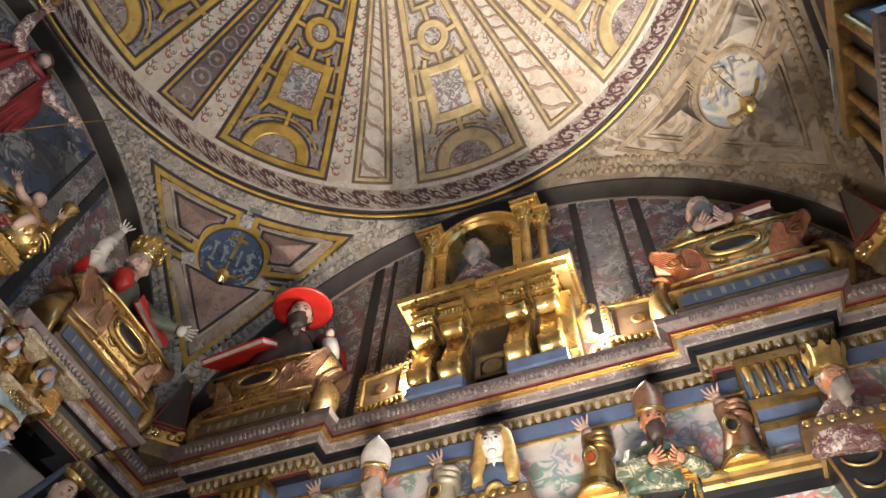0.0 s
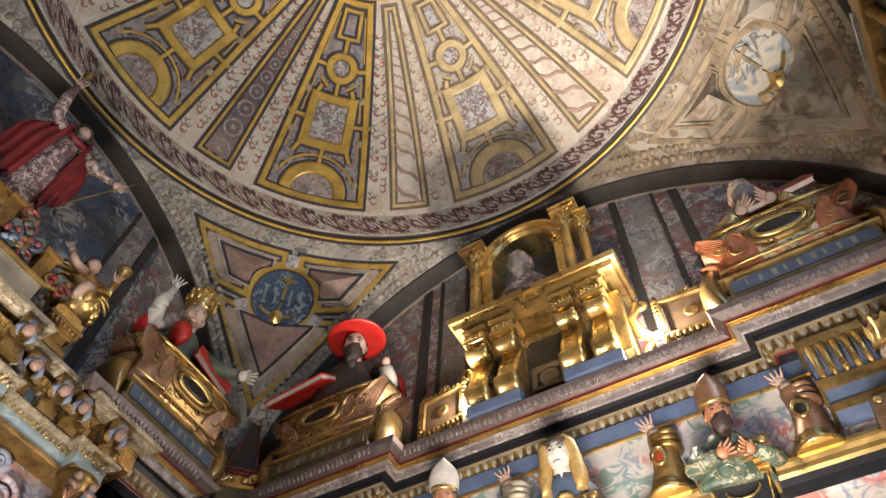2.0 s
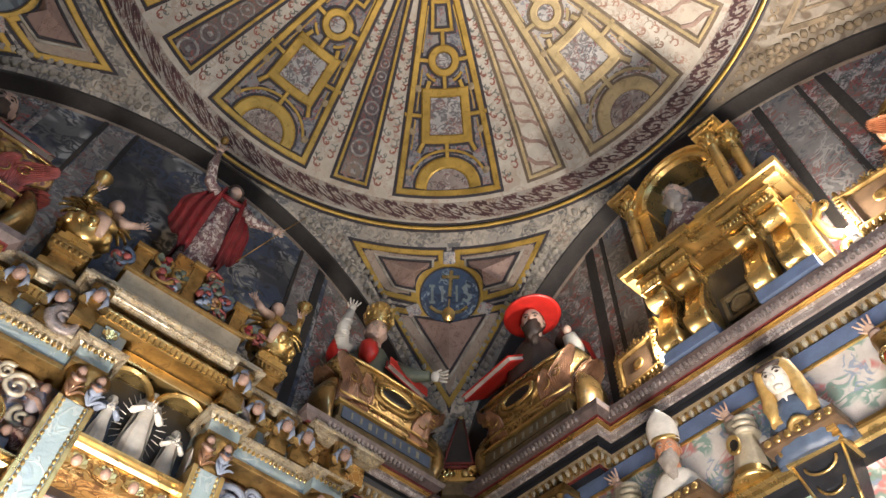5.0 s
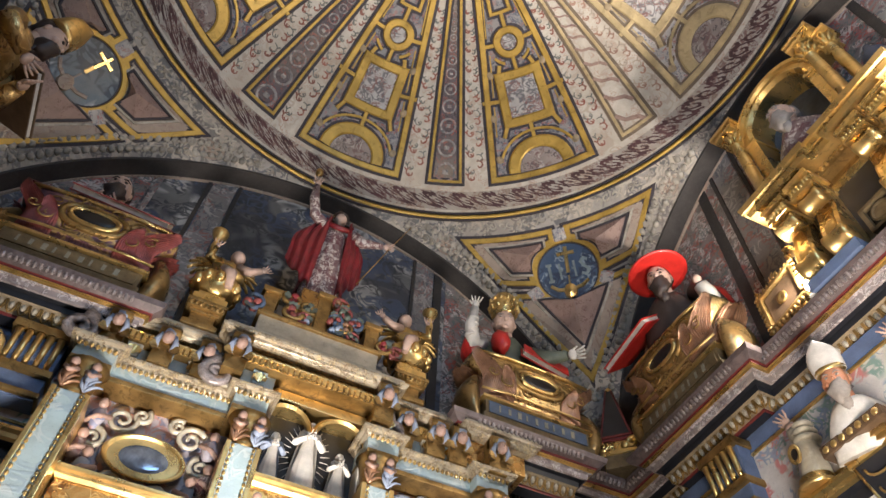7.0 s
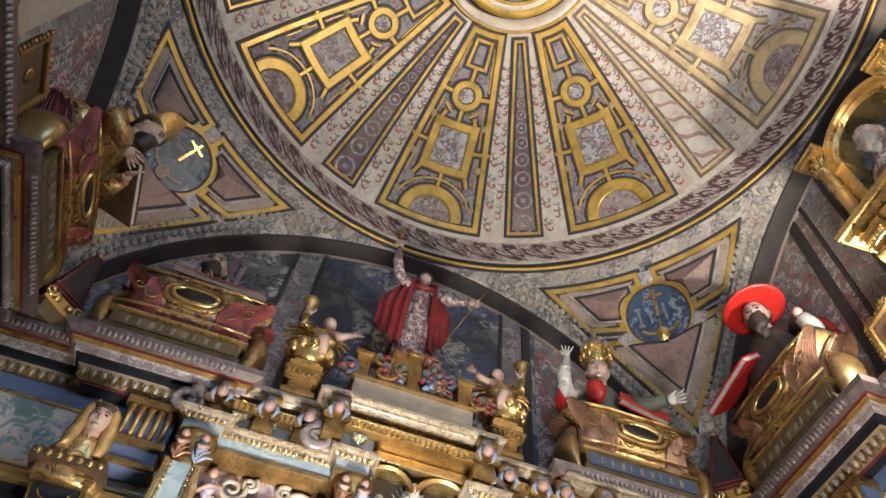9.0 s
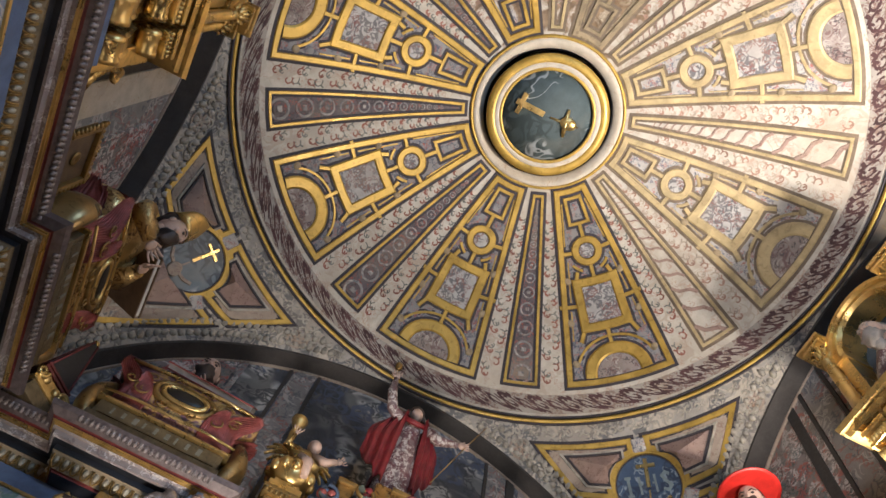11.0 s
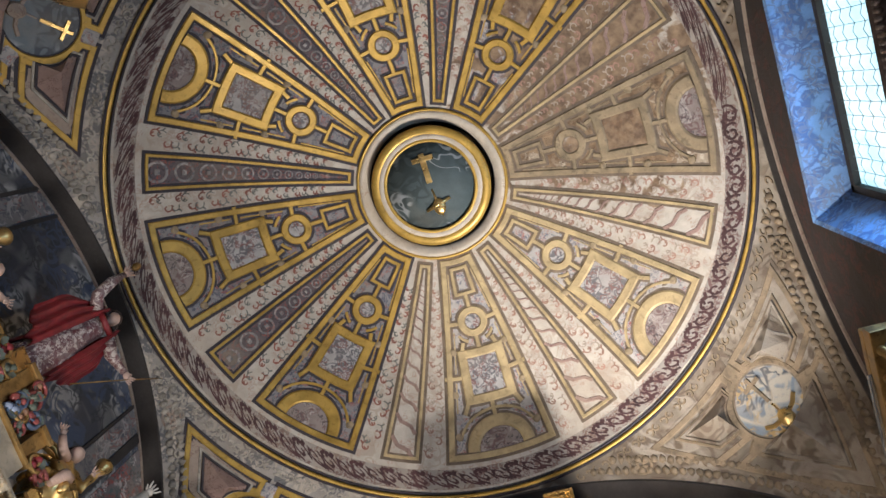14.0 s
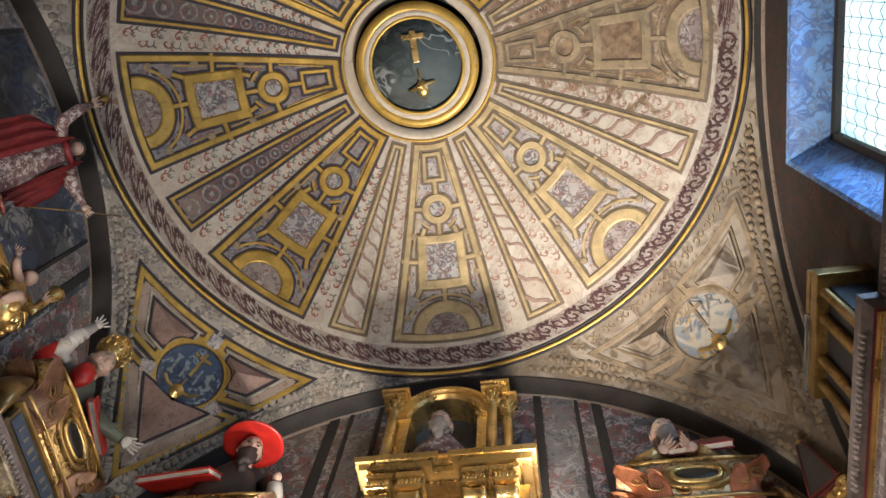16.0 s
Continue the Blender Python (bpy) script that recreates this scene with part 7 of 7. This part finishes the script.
def arm_reliquary(m, label, mat, window):
    a = bmesh.new()
    lathe(a, [(0.085, 0.0), (0.09, 0.015), (0.075, 0.03), (0.06, 0.045), (0.07, 0.06)], 18, None, 1)
    rows = []
    for k in range(14):
        t = k / 13
        r = 0.068 - 0.012 * math.sin(t * 3) - 0.025 * t * t
        rows.append([(r * math.cos(q) * (1 + 0.07 * math.sin(7 * q + 6 * t)) + 0.015 * math.sin(t * 3), r * 0.9 * math.sin(q), 0.06 + 0.27 * t) for q in [6.2832 * j / 26 for j in range(26)]])
    loft(a, rows, True, True, 0, True)
    for z, r in ((0.25, 0.058), (0.29, 0.052), (0.325, 0.046)):
        lathe(a, [(r * 0.8, z - 0.014), (r, z), (r * 0.8, z + 0.014)], 16, pose(0.004, 0, 0, 0, 6), 0)
    arm_to(a, [(0.0, 0, 0.32), (-0.005, -0.005, 0.345), (-0.01, -0.01, 0.365)], [0.035, 0.03, 0.024], 2, 2, 0.021)
    lathe(a, [(0.034, 0.0), (0.04, 0.01), (0.028, 0.016), (0.024, 0.006)], 18, pose(0, -0.062, 0.17) @ Matrix.Diagonal((0.8, 1, 1.3, 1)) @ pose(0, 0, 0, 90), 1)
    lathe(a, [(0.026, 0.0), (0.02, 0.007), (0.004, 0.008)], 16, pose(0, -0.064, 0.17) @ Matrix.Diagonal((0.8, 1, 1.3, 1)) @ pose(0, 0, 0, 90), 3)
    ob = tagged(part("arm_reliquary", a, [mat, GOLD, SKIN, window]), label, "reliquary", "arm reliquaries")
    ob.matrix_world = m @ Matrix.Diagonal((1.2, 1.2, 1.08, 1))
    return ob


SHELF = 3.652
cb = corbel(wall_pose("north", 0.15, -0.03, SHELF + 0.03), "black and gold scaled corbel with a gilded tray")
for x in (-0.51, 0.87, 1.60):
    copy_thing(cb, wall_pose("north", x, -0.03, SHELF + 0.03))
copy_thing(cb, wall_pose("west", -1.41, -0.16, SHELF + 0.03))
copy_thing(cb, wall_pose("west", 1.72, -0.16, SHELF + 0.03))
FB = SHELF + 0.032
EMERALD = painted("green_cope_paint", (0.10, 0.15, 0.11), [((0.45, 0.38, 0.25), 14, 0.07, 0.47), ((0.04, 0.07, 0.05), 9, 0.12, 0.46)], rough=0.45, stains=0.4, metal=0.1, bump=0.6, local=True)
BLONDE = plain("golden_hair_paint", (0.55, 0.36, 0.13), 0.4, 0.4, 0.45, 18, 0.5, local=True)
RUDDY = plain("ruddy_flesh_paint", (0.50, 0.22, 0.12), 0.4, 0, 0.3, 12, 0.2, local=True)
WINE = plain("wine_relic_glass", (0.35, 0.06, 0.02), 0.15, 0, 0.4, 10, 0.1, local=True)
standing_bust("bishop_bust", "north", -0.51, -0.15, FB - 0.09, 0.80, 24, "painted bishop bust with a white mitre and grey beard", [RUDDY, PALE, PALE, GREYHAIR, GOLD], "bishop", None, 20)
standing_bust("maiden_bust", "north", 0.15, -0.15, FB - 0.09, 0.84, 6, "pale bust of a woman with golden hair and wreath", [PALE, BLUETAB, PALE, HAIR, BLONDE], "lady", None, 20)
standing_bust("bishop_bust", "north", 0.86, -0.15, FB - 0.12, 0.74, 14, "painted bishop bust with a brown mitre and dark beard", [RUDDY, EMERALD, LEAFPINK, HAIR, GOLD], "bishop", writing_arm, 20)
standing_bust("king_bust", "north", 1.60, -0.15, FB - 0.13, 0.76, 16, "painted bust with a tall gilded crown and brown beard", [RUDDY, BROCADE, GOLD, GREYHAIR, GOLD], "king", None, 20)
standing_bust("maiden_bust", "west", -1.41, -0.28, FB - 0.09, 0.80, 10, "painted bust of a golden-haired woman with a breast jewel", [SKIN, BODYGOLD, PALE, HAIR, BLONDE], "lady", None, 20)
standing_bust("veiled_bust", "west", 1.72, -0.28, FB - 0.09, 0.80, 10, "painted bust with a dark veil and gilded crown", [SKIN, PALE, BLUETAB, HAIR, GOLD], "veil", None, 20)
arm_reliquary(wall_pose("north", 0.58, -0.08, SHELF - 0.005), "gilded arm reliquary with a red relic window", GOLD_DARK, WINE)
arm_reliquary(wall_pose("north", 1.20, -0.08, SHELF - 0.005), "brown and gold arm reliquary with an open window", LEAFPINK, DARKGLASS)
arm_reliquary(wall_pose("north", -0.18, -0.08, SHELF - 0.005), "pale gilded arm reliquary with draped sleeve", BEIGE, DARKGLASS)
arm_reliquary(wall_pose("north", -0.88, -0.08, SHELF - 0.005), "silvery arm reliquary beside the pilaster", BEIGE, DARKGLASS)


# ---- shrine on the east cornice ----
def wall_shrine(m):
    s = thing("gilded_shrine", m, "gilded and black shrine with silvered top on the cornice", "shrine")
    for nm, w, d, z0, z1, mat in (("base", 0.36, 0.14, 0.0, 0.08, GOLD_DARK), ("case", 0.30, 0.10, 0.08, 0.55, BLACK), ("cornice", 0.37, 0.16, 0.55, 0.63, GOLD_DARK), ("attic", 0.26, 0.09, 0.63, 0.74, GOLD_DARK), ("attic_cornice", 0.30, 0.12, 0.74, 0.79, GOLD_DARK)):
        bm = bmesh.new()
        box(bm, -w, w, -d, 0.14, z0, z1, 0, 0.008)
        part(nm, bm, mat, s)
    for x in (-0.27, -0.12, 0.12, 0.27):
        bm = bmesh.new()
        column(bm, x, -0.12, 0.08, 0.66, 0.028)
        part("column", bm, GOLD_DARK, s)
    bm = bmesh.new()
    box(bm, -0.375, 0.10, -0.175, 0.14, 0.632, 0.66, 0, 0.004)
    part("silvered_cover", bm, MIRROR, s)


wall_shrine(wall_pose("east", -1.45, -0.06, TOP))
